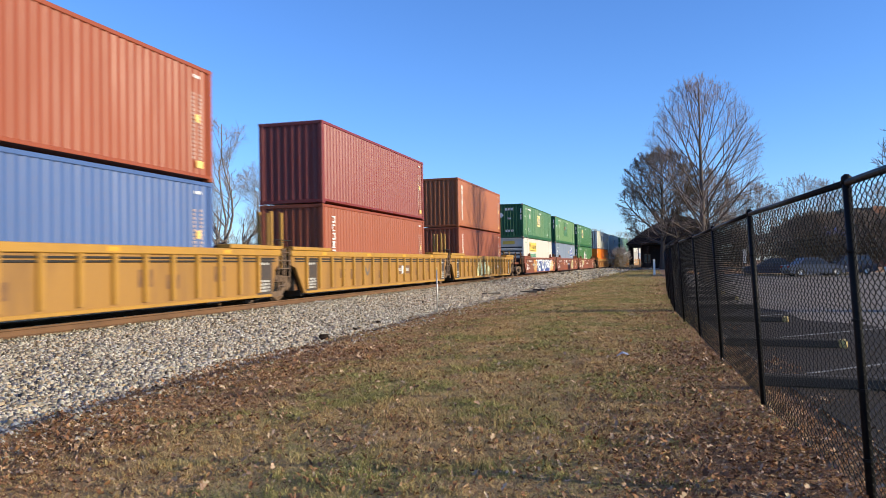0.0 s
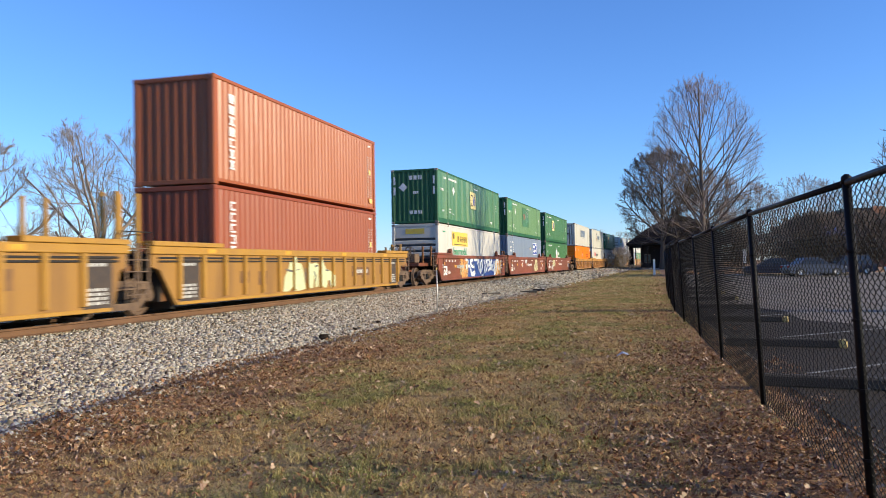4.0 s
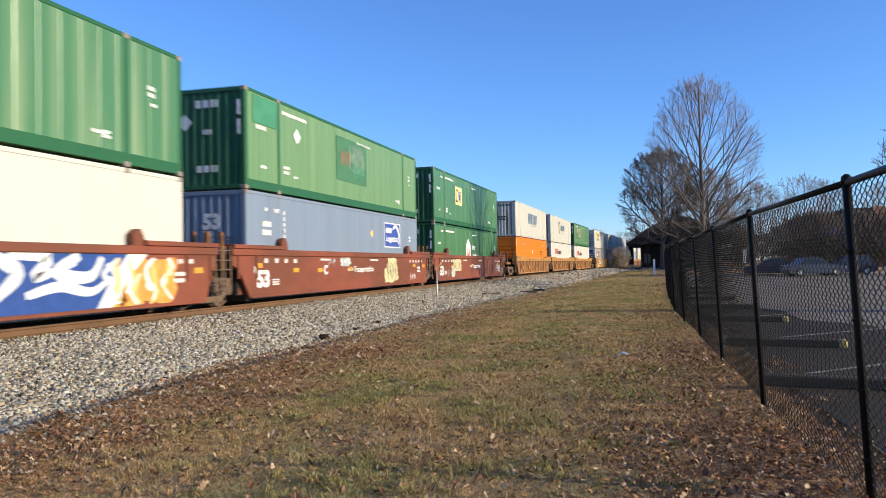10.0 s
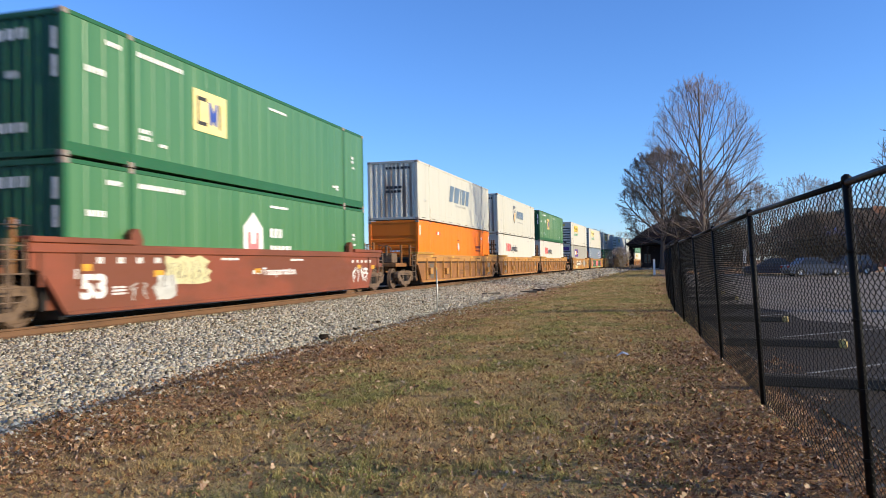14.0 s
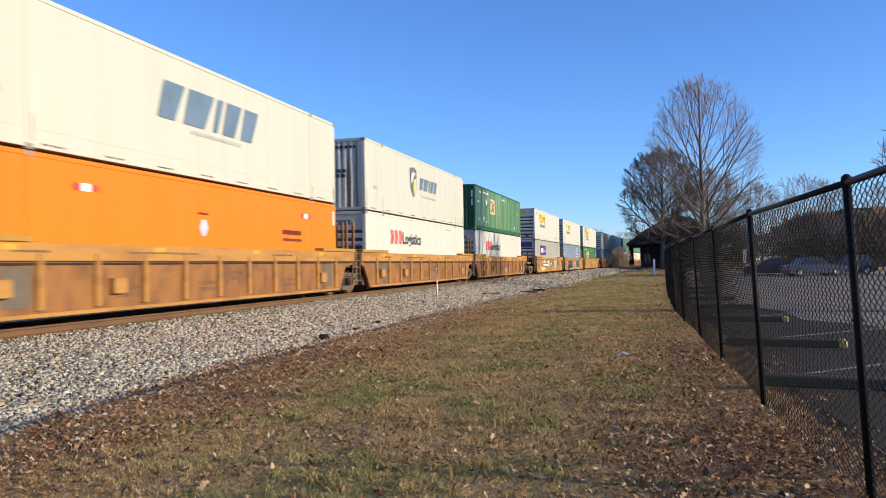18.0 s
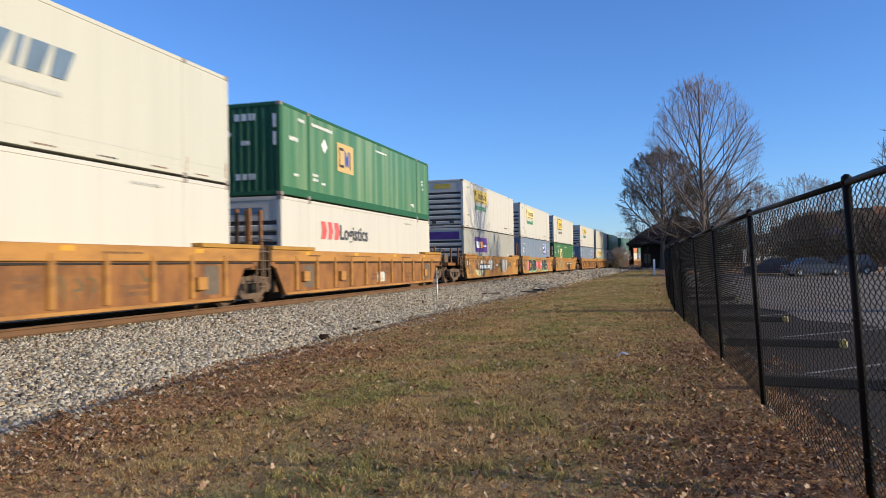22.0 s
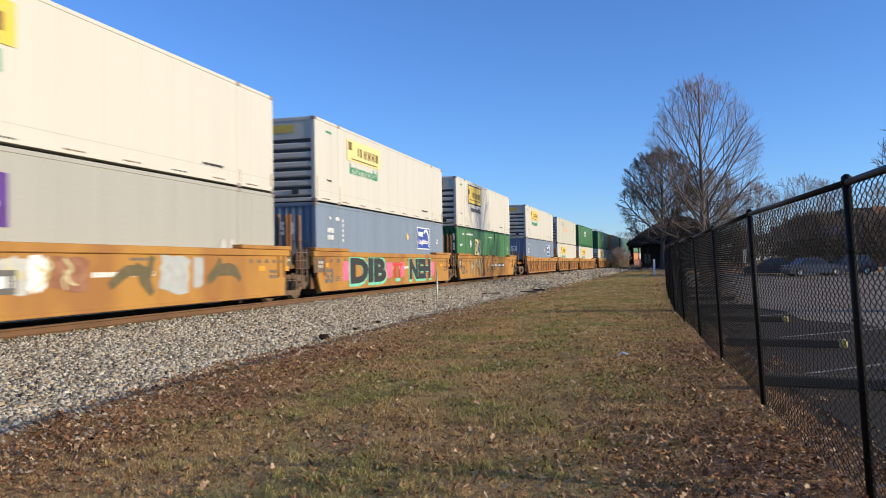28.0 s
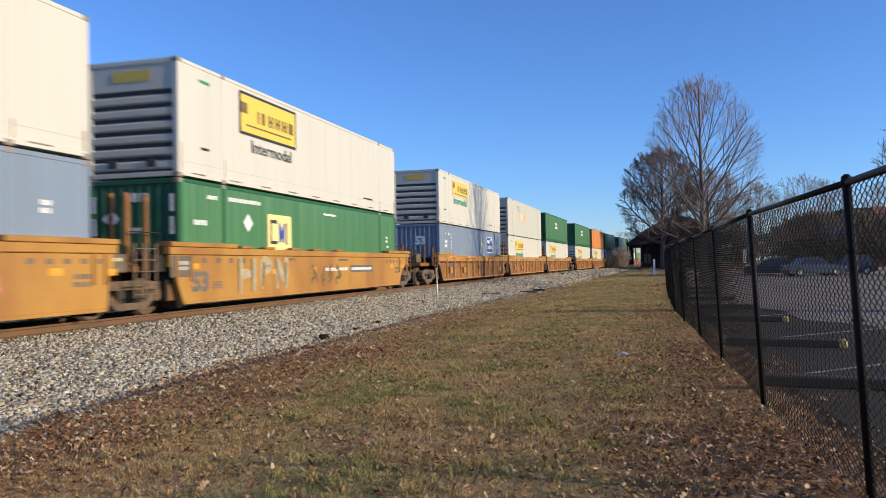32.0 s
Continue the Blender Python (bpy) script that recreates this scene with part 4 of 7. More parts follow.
def blue_box(square=True):
    c = container("smooth", "grey_blue", "dusty grey-blue 53-foot container with white markings", end="corrugated")
    lettering("53", 0.42, "white", c, on_end(c, 0.2, 2.0, -0.012), 0.03)
    bars(0.55, 0.5, 2, "white", c, on_side(c, -6.85, 1.85), 3, 3)
    bars(0.2, 0.16, 1, "white", c, on_side(c, -6.9, 2.4), 1, 2)
    bars(0.34, 0.18, 1, "white", c, on_side(c, -6.25, 2.4), 3, 3)
    bars(0.12, 0.9, 5, "white", c, on_side(c, -5.75, 2.0), 3, 1)
    flat("hazard_diamond", 0.24, 0.24, "amber", c, on_side(c, 1.9, 2.0) @ pose(0, 0, 0, 0, 0, 45))
    if square:
        squat = Matrix.Diagonal((1, 0.78, 1, 1))
        flat("logo_border", 2.1, 1.06, "white", c, on_side(c, 4.45, 2.0, 0.003))
        q = part("logo_panel", Shape().box(-0.99, 0.99, -0.62, 0.62, -0.002, 0.002), INK["dark_blue"], c, "dark blue logo panel", at=on_side(c, 4.45, 2.0, 0.006) @ squat)
        part("logo_arc", shared(("arc",), lambda: (lambda s: (stroke_shape(s, [(0.05, 0.3), (0.2, 0.46), (0.5, 0.5), (0.76, 0.28), (0.85, -0.1), (0.8, -0.5)], 0.17, 0.004), s)[1])(Shape()).mesh("logo_arc", INK["white"])), None, q)
        part("logo_bar", shared(("ub",), lambda: Shape().box(-0.86, -0.14, 0.12, 0.4, 0.002, 0.005).mesh("logo_bar", INK["white"])), None, q)
        lettering("Logistics", 0.32, "white", q, pose(-0.1, -0.2, 0.007), 0.012, 1.5)
        bars(0.3, 0.3, 2, "white", c, on_side(c, 6.9, 1.9), 4, 2)
    return c


def iso_box(colour, label, tall_letters=False, seed=1):
    c = container("iso", colour, label)
    iso_marks(c, seed)
    if tall_letters:
        r = random.Random(seed)
        s = Shape()
        for k in range(7):
            z = 0.95 - k * 0.3
            s.box(-0.13, 0.13, z, z + 0.05, -0.002, 0.002)
            s.box(-0.13 if r.random() < 0.5 else 0.07, -0.07 if r.random() < 0.5 else 0.13, z - 0.13, z, -0.002, 0.002)
            s.box(-0.13, 0.13, z - 0.19, z - 0.14, -0.002, 0.002)
        part("lettering", s, INK["white"], c, "white vertical lettering", at=on_side(c, -5.2, 1.5))
    return c


def slant_logo_box(emblem):
    c = container("smooth", "cream", "cream-white 53-foot container with slanted grey-blue logo blocks", end="streaked")
    s = Shape()
    for x, w in ((0.0, 0.55), (0.68, 0.75), (1.55, 0.18), (1.86, 0.5), (2.48, 0.5)):
        s.prism([(x - 1.5, -0.3), (x - 1.5 + w * 0.8, -0.3), (x - 1.32 + w, 0.3), (x - 1.32, 0.3)], -0.002, 0.002, "z")
    k = 1.0 if emblem else 1.5
    part("logo", s, INK["steel_blue"], c, "grey-blue slanted logo blocks", at=on_side(c, 0.7 if emblem else 0.0, 1.75, 0.004) @ Matrix.Diagonal((k, k, 1, 1)))
    bars(2.4, 0.15, 1, "spray_grey", c, on_side(c, 0.8 if emblem else 0.3, 1.15), 3, 12)
    if emblem:
        q = outline("emblem", [(-0.5, 0.62), (0.0, 0.72), (0.5, 0.62), (0.5, 0.05), (0.38, -0.38), (0.0, -0.75), (-0.38, -0.38), (-0.5, 0.05)], "slate", c, on_side(c, -1.75, 1.72, 0.004), "dark shield emblem with pale and amber sweeps")
        for ink, pts in (("cream_film", [(-0.38, 0.3), (-0.05, 0.5), (0.4, 0.42), (0.05, 0.28), (-0.1, 0.0), (-0.36, -0.1)]), ("amber", [(0.42, 0.2), (0.12, 0.12), (0.0, -0.2), (0.04, -0.6), (0.34, -0.3)])):
            outline("emblem_sweep", pts, ink, q, pose(0, 0, 0.004))
    seam_marks(c)
    bars(0.9, 0.4, 2, "black", c, on_end(c, 0.1, 1.5, -0.014), 3, 3)
    bars(1.3, 0.18, 1, "black", c, on_end(c, 0.3, 2.55, -0.014), 3, 5)
    bars(0.4, 0.2, 1, "spray_grey", c, on_side(c, -6.9, 1.0), 4, 3)
    return c


def orange_box():
    c = container("smooth", "orange", "bright orange 53-foot container with dark lettering", end="ribbed_own")
    bars(1.35, 0.22, 1, "maroon_ink", c, on_side(c, 4.6, 1.78, 0.004), 2, 9)
    flat("logo_bar", 1.35, 0.08, "maroon_ink", c, on_side(c, 4.6, 1.55, 0.004))
    s = Shape().prism([(0.19 * math.cos(math.pi / 3 * k), 0.24 * math.sin(math.pi / 3 * k)) for k in range(6)], -0.002, 0.002, "z")
    part("emblem", s, INK["pale_blue"], c, "pale blue hexagon emblem", at=on_side(c, -0.4, 1.72, 0.004))
    bars(0.5, 0.08, 1, "maroon_ink", c, on_side(c, -0.4, 2.08, 0.004), 2, 4)
    for y in (-4.6, 5.6):
        flat("reflector", 0.28, 0.16, "white", c, on_side(c, y, 2.35))
        flat("reflector", 0.2, 0.14, "red", c, on_side(c, y - 0.26, 2.35))
        flat("reflector", 0.2, 0.14, "red", c, on_side(c, y + 0.26, 2.35))
    flat("marker_strip", 0.12, 0.5, "white", c, on_side(c, 7.85, 2.4, 0.006))
    flat("marker_strip", 0.12, 0.5, "white", c, on_side(c, -7.85, 2.4, 0.006))
    bars(0.55, 0.12, 1, "white", c, on_end(c, 0.1, 1.4, 0.006), 2, 4)
    return c


def grey_box():
    c = container("smooth", "grey", "pale grey 53-foot container with a purple logo panel", end="ribbed")
    q = flat("logo_panel", 3.3, 0.95, "purple", c, on_side(c, -3.5, 1.95, 0.004), "purple logo panel")
    part("logo_bar", Shape().box(-1.4, -0.42, -0.22, 0.2, 0.002, 0.005), INK["white"], q, "white logo block")
    part("logo_bar", Shape().box(-0.34, 0.34, -0.22, 0.2, 0.002, 0.005), INK["orange"], q, "orange logo block")
    bars(0.95, 0.16, 1, "white", q, pose(0.95, -0.06, 0.004), 2, 6)
    flat("logo_panel", 2.0, 0.45, "purple", c, on_end(c, 0.0, 2.45, -0.010))
    for y in (5.2, 5.65):
        s = Shape().prism([(0.16 * math.cos(0.785 * k), 0.24 * math.sin(0.785 * k)) for k in range(8)], -0.002, 0.002, "z")
        part("vent_mark", s, INK["spray_grey"], c, at=on_side(c, y, 1.25, 0.004))
    return c


def house_box():
    c = green_box(4, logo=False)
    c["label"] = "green 53-foot container with a white house-shaped emblem"
    s = Shape().prism([(-0.55, -0.75), (0.55, -0.75), (0.55, 0.42), (0.0, 0.85), (-0.55, 0.42)], -0.002, 0.002, "z")
    q = part("emblem", s, INK["white"], c, "white house-shaped emblem", at=on_side(c, -0.75, 1.42, 0.004))
    part("logo_bar", Shape().box(-0.32, -0.14, -0.5, 0.28, 0.002, 0.006).box(0.14, 0.32, -0.5, 0.28, 0.002, 0.006).box(-0.14, 0.14, -0.2, -0.04, 0.002, 0.006), INK["pink_ink"], q)
    bars(0.8, 0.42, 1, "white", c, on_side(c, 0.65, 1.72), 2, 3)
    bars(1.4, 0.46, 1, "white", c, on_side(c, 0.95, 1.2), 5, 5)
    return c


INK["pale_yellow"] = mat("bleached_yellow_film", (0.72, 0.60, 0.24), 0.5, second=(0.6, 0.52, 0.3), scale=3)
INK["tan_film"] = mat("bleached_tan_film", (0.55, 0.38, 0.14), 0.5, second=(0.45, 0.36, 0.2), scale=3)
INK["dark_panel"] = mat("dark_brown_stencil_panel", (0.045, 0.034, 0.028), 0.7, second=(0.08, 0.055, 0.035), scale=5)
INK["brown_panel"] = mat("dusty_grey_brown_stencil_panel", (0.11, 0.085, 0.06), 0.75, second=(0.17, 0.12, 0.075), scale=5)
INK["rust_film"] = mat("thin_rust_streak", (0.33, 0.19, 0.09), 0.8, second=(0.45, 0.36, 0.24), amount=0.9, scale=6)
INK["faded_brown"] = mat("faded_brown_stencil_paint", (0.12, 0.06, 0.03), 0.75, second=(0.2, 0.1, 0.035), amount=0.8, scale=6)
INK["spray_olive"] = mat("olive_spray_paint", (0.10, 0.08, 0.035), 0.6, second=(0.16, 0.12, 0.05), scale=5)
INK["spray_pale"] = mat("pale_blue_grey_spray_paint", (0.36, 0.38, 0.38), 0.6, second=(0.3, 0.29, 0.25), scale=4)
INK["spray_brown"] = mat("brown_spray_paint", (0.22, 0.09, 0.045), 0.6, second=(0.4, 0.22, 0.12), scale=4)
INK["faint_white"] = mat("faint_white_numbers", (0.46, 0.34, 0.29), 0.6)
INK["fresh_green"] = mat("fresh_green_patch_paint", (0.055, 0.235, 0.115), 0.45)
INK["olive_ink"] = mat("dark_olive_logo_film", (0.16, 0.11, 0.03), 0.6)
INK["maroon_ink"] = mat("dark_red_marking_paint", (0.16, 0.02, 0.015), 0.6)
INK["pale_blue"] = mat("pale_blue_marking_film", (0.42, 0.5, 0.58), 0.5)
INK["pink_ink"] = mat("pale_red_marking_film", (0.7, 0.2, 0.2), 0.5)


def plain_box(style, colour, label, logo=None, end="corrugated"):
    c = container(style, colour, label, end=end)
    if logo:
        bars(1.6, 0.8, 2, logo, c, on_side(c, -1.0, 1.8), 3, 4)
    return c


def stained_white_box():
    c = container("smooth", "cream", "cream-white 53-foot container with faded orange lettering", end="ribbed")
    bars(3.2, 1.0, 1, "orange_faded", c, on_side(c, -1.5, 1.6), 5, 5)
    bars(1.6, 0.5, 2, "spray_grey", c, on_side(c, -3.5, 2.3), 3, 4)
    return c


INK["orange_faded"] = mat("faded_orange_film", (0.75, 0.5, 0.32), 0.6, second=(0.72, 0.62, 0.5), amount=0.8, scale=2.5)


# ---- the train: well cars ----
def build_truck(car, y, trucks):
    """A two-axle truck: bolster with two side frames and two turning wheelsets."""
    tr = part("truck", shared(("bolster",), lambda: Shape().box(-0.95, 0.95, -0.18, 0.18, 0.42, 0.72, 0.03).tube([(0, 0, 0.7), (0, 0, 0.98)], 0.2, 12).mesh("truck", TRUCK_IRON)), None, car, "rusty cast-iron truck", at=pose(0, y, 0))

    def frame_mesh():
        s = Shape()
        s.prism([(-1.16, 0.50), (-1.16, 0.68), (-0.98, 0.76), (-0.45, 0.80), (0.45, 0.80), (0.98, 0.76), (1.16, 0.68), (1.16, 0.50), (0.98, 0.46), (0.80, 0.60), (-0.80, 0.60), (-0.98, 0.46)], -0.09, 0.09, "x")
        s.prism([(-0.99, 0.5), (-0.80, 0.602), (-0.42, 0.31), (0.42, 0.31), (0.80, 0.602), (0.99, 0.5), (0.50, 0.16), (-0.50, 0.16)], -0.085, 0.085, "x")
        for a in (-0.36, 0.36):
            s.box(-0.08, 0.08, a - 0.06, a + 0.06, 0.30, 0.61)
        return s.mesh("side_frame", TRUCK_IRON)

    for sx in (1, -1):
        fr = part("side_frame", shared(("frame",), frame_mesh), None, tr, at=pose(sx * 1.03, 0, 0))
    spring = shared(("spring",), lambda: Shape().tube([(0, 0, 0.31), (0, 0, 0.58)], [0.06, 0.06], 8).mesh("spring", BLACK_IRON))
    for sx in (1.03, -1.03):
        for a in (-0.2, 0.0, 0.2):
            part("spring", spring, None, tr, at=pose(sx, a, 0))
    box_mesh = shared(("journal",), lambda: Shape().lathe([(0.0, 0.001), (0.0, 0.15), (0.10, 0.15), (0.13, 0.10), (0.13, 0.001)], 12).mesh("bearing_cap", TRUCK_IRON))
    for sx in (1, -1):
        for a in (-0.9, 0.9):
            part("bearing_cap", box_mesh, None, tr, at=pose(sx * 1.02, a, 0.46, 0, 0, 0 if sx > 0 else 180))

    def wheelset_mesh():
        s = Shape()
        for sg in (1, -1):
            s.lathe([(sg * x, r) for x, r in ((0.69, 0.001), (0.69, 0.485), (0.715, 0.488), (0.725, 0.462), (0.81, 0.457), (0.815, 0.40), (0.775, 0.375), (0.755, 0.20), (0.80, 0.155), (0.83, 0.11), (0.83, 0.001))], 28)
            for k in range(3):
                w = 2 * math.pi * k / 3
                s.box(sg * 0.77 - 0.01, sg * 0.77 + 0.01, 0.29 * math.cos(w) - 0.035, 0.29 * math.cos(w) + 0.035, 0.29 * math.sin(w) - 0.035, 0.29 * math.sin(w) + 0.035)
        s.tube([(-0.98, 0, 0), (0.98, 0, 0)], 0.085, 10)
        return s.mesh("wheelset", WHEEL_STEEL)

    for a in (-0.9, 0.9):
        ws = part("wheelset", shared(("wheelset",), wheelset_mesh), None, tr, at=pose(0, a, 0.46))
        trucks.append((ws, a))
    return tr


CAR_STYLES = {
    "yellow": (YELLOW, YELLOW_TOP, "ribbed", "ochre-yellow ribbed well car, dusty and weathered"),
    "rust": (RUST_BROWN, RUST_TOP, "ribbed", "rust-brown ribbed well car with faded ochre top chord"),
    "oxide": (RED_BROWN, RED_BROWN, "plain", "red-oxide smooth-sided well car with graffiti and white stencils"),
    "orange": (ORANGE_YELLOW, ORANGE_YELLOW, "plain", "orange-yellow smooth-sided well car with graffiti"),
}


def well_car(style, place, wheels):
    """A double-stack well unit on its trucks; place: 0 leads its set of three, 1 is in the middle, 2 closes it."""
    paint_m, top_m, sort, label = CAR_STYLES[style]
    car = empty("well_car", label, "railcar", group="well cars of the train")
    key = (style,)
    ends = 9.15
    # the wall of a leading unit reaches over the truck that it shares with the next one
    short = place == 2 or style == "rust"
    front, back = ends, ends
    tail = [(7.9, 0.22), (8.45, 1.02)] if short else [(8.7, 0.22), (8.78, 0.34), (8.98, 1.02)]
    nose = [(-8.85, 1.02), (-8.25, 0.22)]
    sill_end = 7.85 if short else 8.66
    if style == "orange":
        front, nose = 8.75, [(-8.6, 1.02), (-8.22, 0.22)]
        if not short:
            back, tail, sill_end = 8.5, [(8.3, 0.22), (8.36, 1.02)], 8.26
    for sg in (1, -1):
        lo, hi = sorted((sg * 1.40, sg * 1.50))
        wall = part("side_wall", shared(("wall", sg, place == 2, *key), lambda: Shape().prism([(-front, 1.1), *nose, *tail, (back, 1.1), (back, 1.42), (-front, 1.42)], lo, hi, "x").mesh("side_wall", paint_m)), None, car)
        a, b = sorted((sg * 1.36, sg * 1.56))
        part("top_chord", shared(("chord", sg, back, *key), lambda: Shape().box(a, b, -front - 0.06, back + 0.06, 1.22 if style == "rust" else 1.38, 1.56, 0.015).mesh("top_chord", top_m)), None, car)
        part("bottom_sill", shared(("sill", sg, place == 2, *key), lambda: Shape().box(min(sg * 1.3, sg * 1.53), max(sg * 1.3, sg * 1.53), -8.2, sill_end, 0.2, 0.28, 0.012).mesh("bottom_sill", top_m)), None, car)
        if sort == "ribbed":
            rib = shared(("carrib", sg, *key), lambda: Shape().prism([(sg * 1.49, -0.075), (sg * 1.585, -0.06), (sg * 1.585, 0.06), (sg * 1.49, 0.075)], 0.34, 1.375, "z").mesh("rib", top_m))
            step = 1.5 if style == "rust" else 1.0
            for k in range(17 if step == 1.0 else 11):
                part("rib", rib, None, wall, at=pose(0, (-8.15 if step == 1.0 else -7.6) + k * step, 0))
            # black strips put the dark slots under the top chord in as colour
            for z in ((1.175,) if style == "rust" else (1.30, 1.22)):
                part("stiffener", shared(("stiff", sg, *key), lambda: Shape().box(min(sg * 1.49, sg * 1.53), max(sg * 1.49, sg * 1.53), -8.9, 8.9, -0.022, 0.022, 0.004).mesh("stiffener", BLACK_IRON)), None, wall, at=pose(0, 0, z))
        else:
            for y in (-7.9, 7.9, 0.25 - front, back - 0.25):
                part("end_stiffener", shared(("estiff", sg, *key), lambda: Shape().box(min(sg * 1.49, sg * 1.54), max(sg * 1.49, sg * 1.54), -0.04, 0.04, 0.75, 1.38, 0.008).mesh("end_stiffener", paint_m)), None, wall, at=pose(0, y, 0))
        for e in (1, -1):
            part("walkway", shared(("walkway", sg, *key), lambda: Shape().box(min(sg * 1.18, sg * 1.60), max(sg * 1.18, sg * 1.60), -1.45, 1.45, 1.565, 1.675, 0.012).mesh("walkway", top_m if style != "rust" else YELLOW_TOP)), None, car, at=pose(0, back - 1.4 if e > 0 else 1.4 - front, 0))
            if style != "oxide":
                continue
            part("stack_guide", shared(("guide", sg, *key), lambda: Shape().prism([(-0.2, 1.56), (0.2, 1.56), (0.2, 1.7), (0.06, 1.92), (-0.06, 1.92), (-0.2, 1.8)], min(sg * 1.36, sg * 1.5), max(sg * 1.36, sg * 1.5), "x").mesh("stack_guide", RED_BROWN)), None, car, at=pose(0, e * 6.15, 0))
    # floor beams of the well
    beam = shared(("floor", *key), lambda: Shape().box(-1.35, 1.35, -0.35, 0.35, 0.24, 0.34, 0.01).mesh("floor_beam", BLACK_IRON))
    for y in (-7.8, -4.1, 0.0, 4.1, 7.8):
        part("floor_beam", beam, None, car, at=pose(0, y, 0))
    for e in (1, -1):
        outer = (e < 0 and place == 0) or (e > 0 and place == 2)
        y0, y1 = sorted((e * 8.35, e * (10.75 if outer else 9.45)))
        deck = part("end_platform", shared(("deck", e, outer, *key), lambda: Shape().box(-1.3, 1.3, *sorted((e * 8.3, e * 8.5)), 0.3, 1.45, 0.02).box(-1.05, 1.05, y0, y1, 0.98, 1.16, 0.02).box(-0.35, 0.35, y0, y1, 0.72, 0.98, 0.02).mesh("end_platform", RED_BROWN if style == "oxide" else RUST_BROWN)), None, car)
        # dark box added to close the lit gap between neighbouring cars
        part("end_frame", shared(("eframe", e), lambda: Shape().box(-1.34, 1.34, *sorted((e * 8.52, e * 9.15)), 0.98, 1.38, 0.02).box(-1.30, 1.30, *sorted((e * 8.52, e * 8.62)), 0.3, 0.98).mesh("end_frame", BLACK_IRON)), None, car)
        # slanted bulkhead, coloured black for the shade it stands in
        part("end_slope", shared(("slope", e), lambda: Shape().prism([(e * 8.62, 1.0), (e * 8.5, 1.0), (e * 8.12, 0.12), (e * 8.22, 0.12)], -1.36, 1.36, "x").mesh("end_slope", BLACK_IRON)), None, car)
        # deep dark block added to hide sunlit ballast below the platform
        part("centre_sill", shared(("csill", e, outer), lambda: Shape().box(-0.58, 0.58, y0, y1, 0.15, 0.72, 0.02).mesh("centre_sill", BLACK_IRON)), None, car)
        # guide posts and rungs beside the stack
        tall = 2.72 if style in ("yellow", "rust", "orange") and not outer else 2.0
        post = shared(("gpost", tall, *key), lambda: Shape().box(-0.045, 0.045, -0.05, 0.05, 1.0, tall, 0.01).mesh("guide_post", top_m if style == "yellow" else RUST_BROWN))
        for x, yy in ((1.22, 9.25), (0.80, 9.3), (-1.22, 9.25)):
            part("guide_post", post, None, car, at=pose(x, e * yy, 0))
        rung = shared(("rung",), lambda: Shape().tube([(0, -0.22, 0), (0, 0.22, 0)], 0.014, 6).mesh("ladder_rung", TRUCK_IRON))
        stile = shared(("stile",), lambda: Shape().box(-0.012, 0.012, -0.03, 0.03, 0.42, 1.62, 0.006).mesh("ladder_stile", TRUCK_IRON))
        for a in (-0.22, 0.22):
            part("ladder_stile", stile, None, car, at=pose(1.47, e * (ends + 0.28) + a, 0))
        for k in range(5):
            part("ladder_rung", rung, None, car, at=pose(1.47, e * (ends + 0.28), 0.5 + 0.25 * k))
        part("grab_iron", shared(("grab", e), lambda: Shape().tube([(1.45, e * 9.3, 1.58), (1.45, e * 9.3, 1.86), (1.45, e * 10.1, 1.86), (1.45, e * 10.1, 1.2)], 0.016, 6).mesh("grab_iron", BLACK_IRON)), None, car)
        if outer:
            part("coupler", shared(("coupler", e), lambda: Shape().box(-0.11, 0.11, *sorted((e * 10.6, e * 11.45)), 0.74, 0.96, 0.03).prism([(-0.19, 0.70), (0.19, 0.70), (0.19, 1.0), (-0.19, 1.0)], *sorted((e * 11.3, e * 11.75)), "y").mesh("coupler", BLACK_IRON)), None, car)
            part("air_hose", shared(("hose", e), lambda: Shape().tube([(0.3, e * 10.7, 0.8), (0.34, e * 11.0, 0.5), (0.3, e * 11.5, 0.36), (0.2, e * 11.8, 0.5)], 0.03, 6).mesh("air_hose", RUBBER)), None, car)
            part("brake_gear", shared(("brake", e), lambda: Shape().box(0.2, 0.75, *sorted((e * 9.7, e * 10.4)), 1.17, 1.62, 0.04).tube([(0.5 + 0.24 * math.cos(k * 0.5236), e * 10.5, 1.72 + 0.24 * math.sin(k * 0.5236)) for k in range(13)], 0.022, 6).box(0.48, 0.52, *sorted((e * 10.4, e * 10.52)), 1.48, 1.96).tube([(-0.7, e * 9.9, 1.32), (0.1, e * 9.9, 1.32)], 0.14, 12).mesh("brake_gear", TRUCK_IRON)), None, car, "dark brake gear with a hand wheel")
    build_truck(car, -9.6, wheels)
    if place == 2:
        build_truck(car, 9.6, wheels)
    if style != "oxide":
        for e in (1, -1):
            q = flat("stencil_panel", 0.84, 1.05, "dark_panel", car, Matrix.Translation((1.505, (7.3 if place == 2 else 8.3) if e > 0 else -7.7, 0.8)) @ SIDE) if style == "yellow" else None
            if q:
                bars(0.6, 0.36, 4, "spray_grey", q, pose(0, -0.28, 0.003), 3, 2)
                bars(0.55, 0.1, 1, "spray_grey", q, pose(0, 0.35, 0.003), 3, 3)
    if style == "orange" and place < 2:
        q = flat("stencil_panel", 0.5, 0.38, "brown_panel", car, Matrix.Translation((1.343, 8.84, 1.18)) @ SIDE, "dusty grey-brown stencil panel")
        bars(0.36, 0.12, 1, "spray_cream", q, pose(0, 0.08, 0.003), 2, 2)
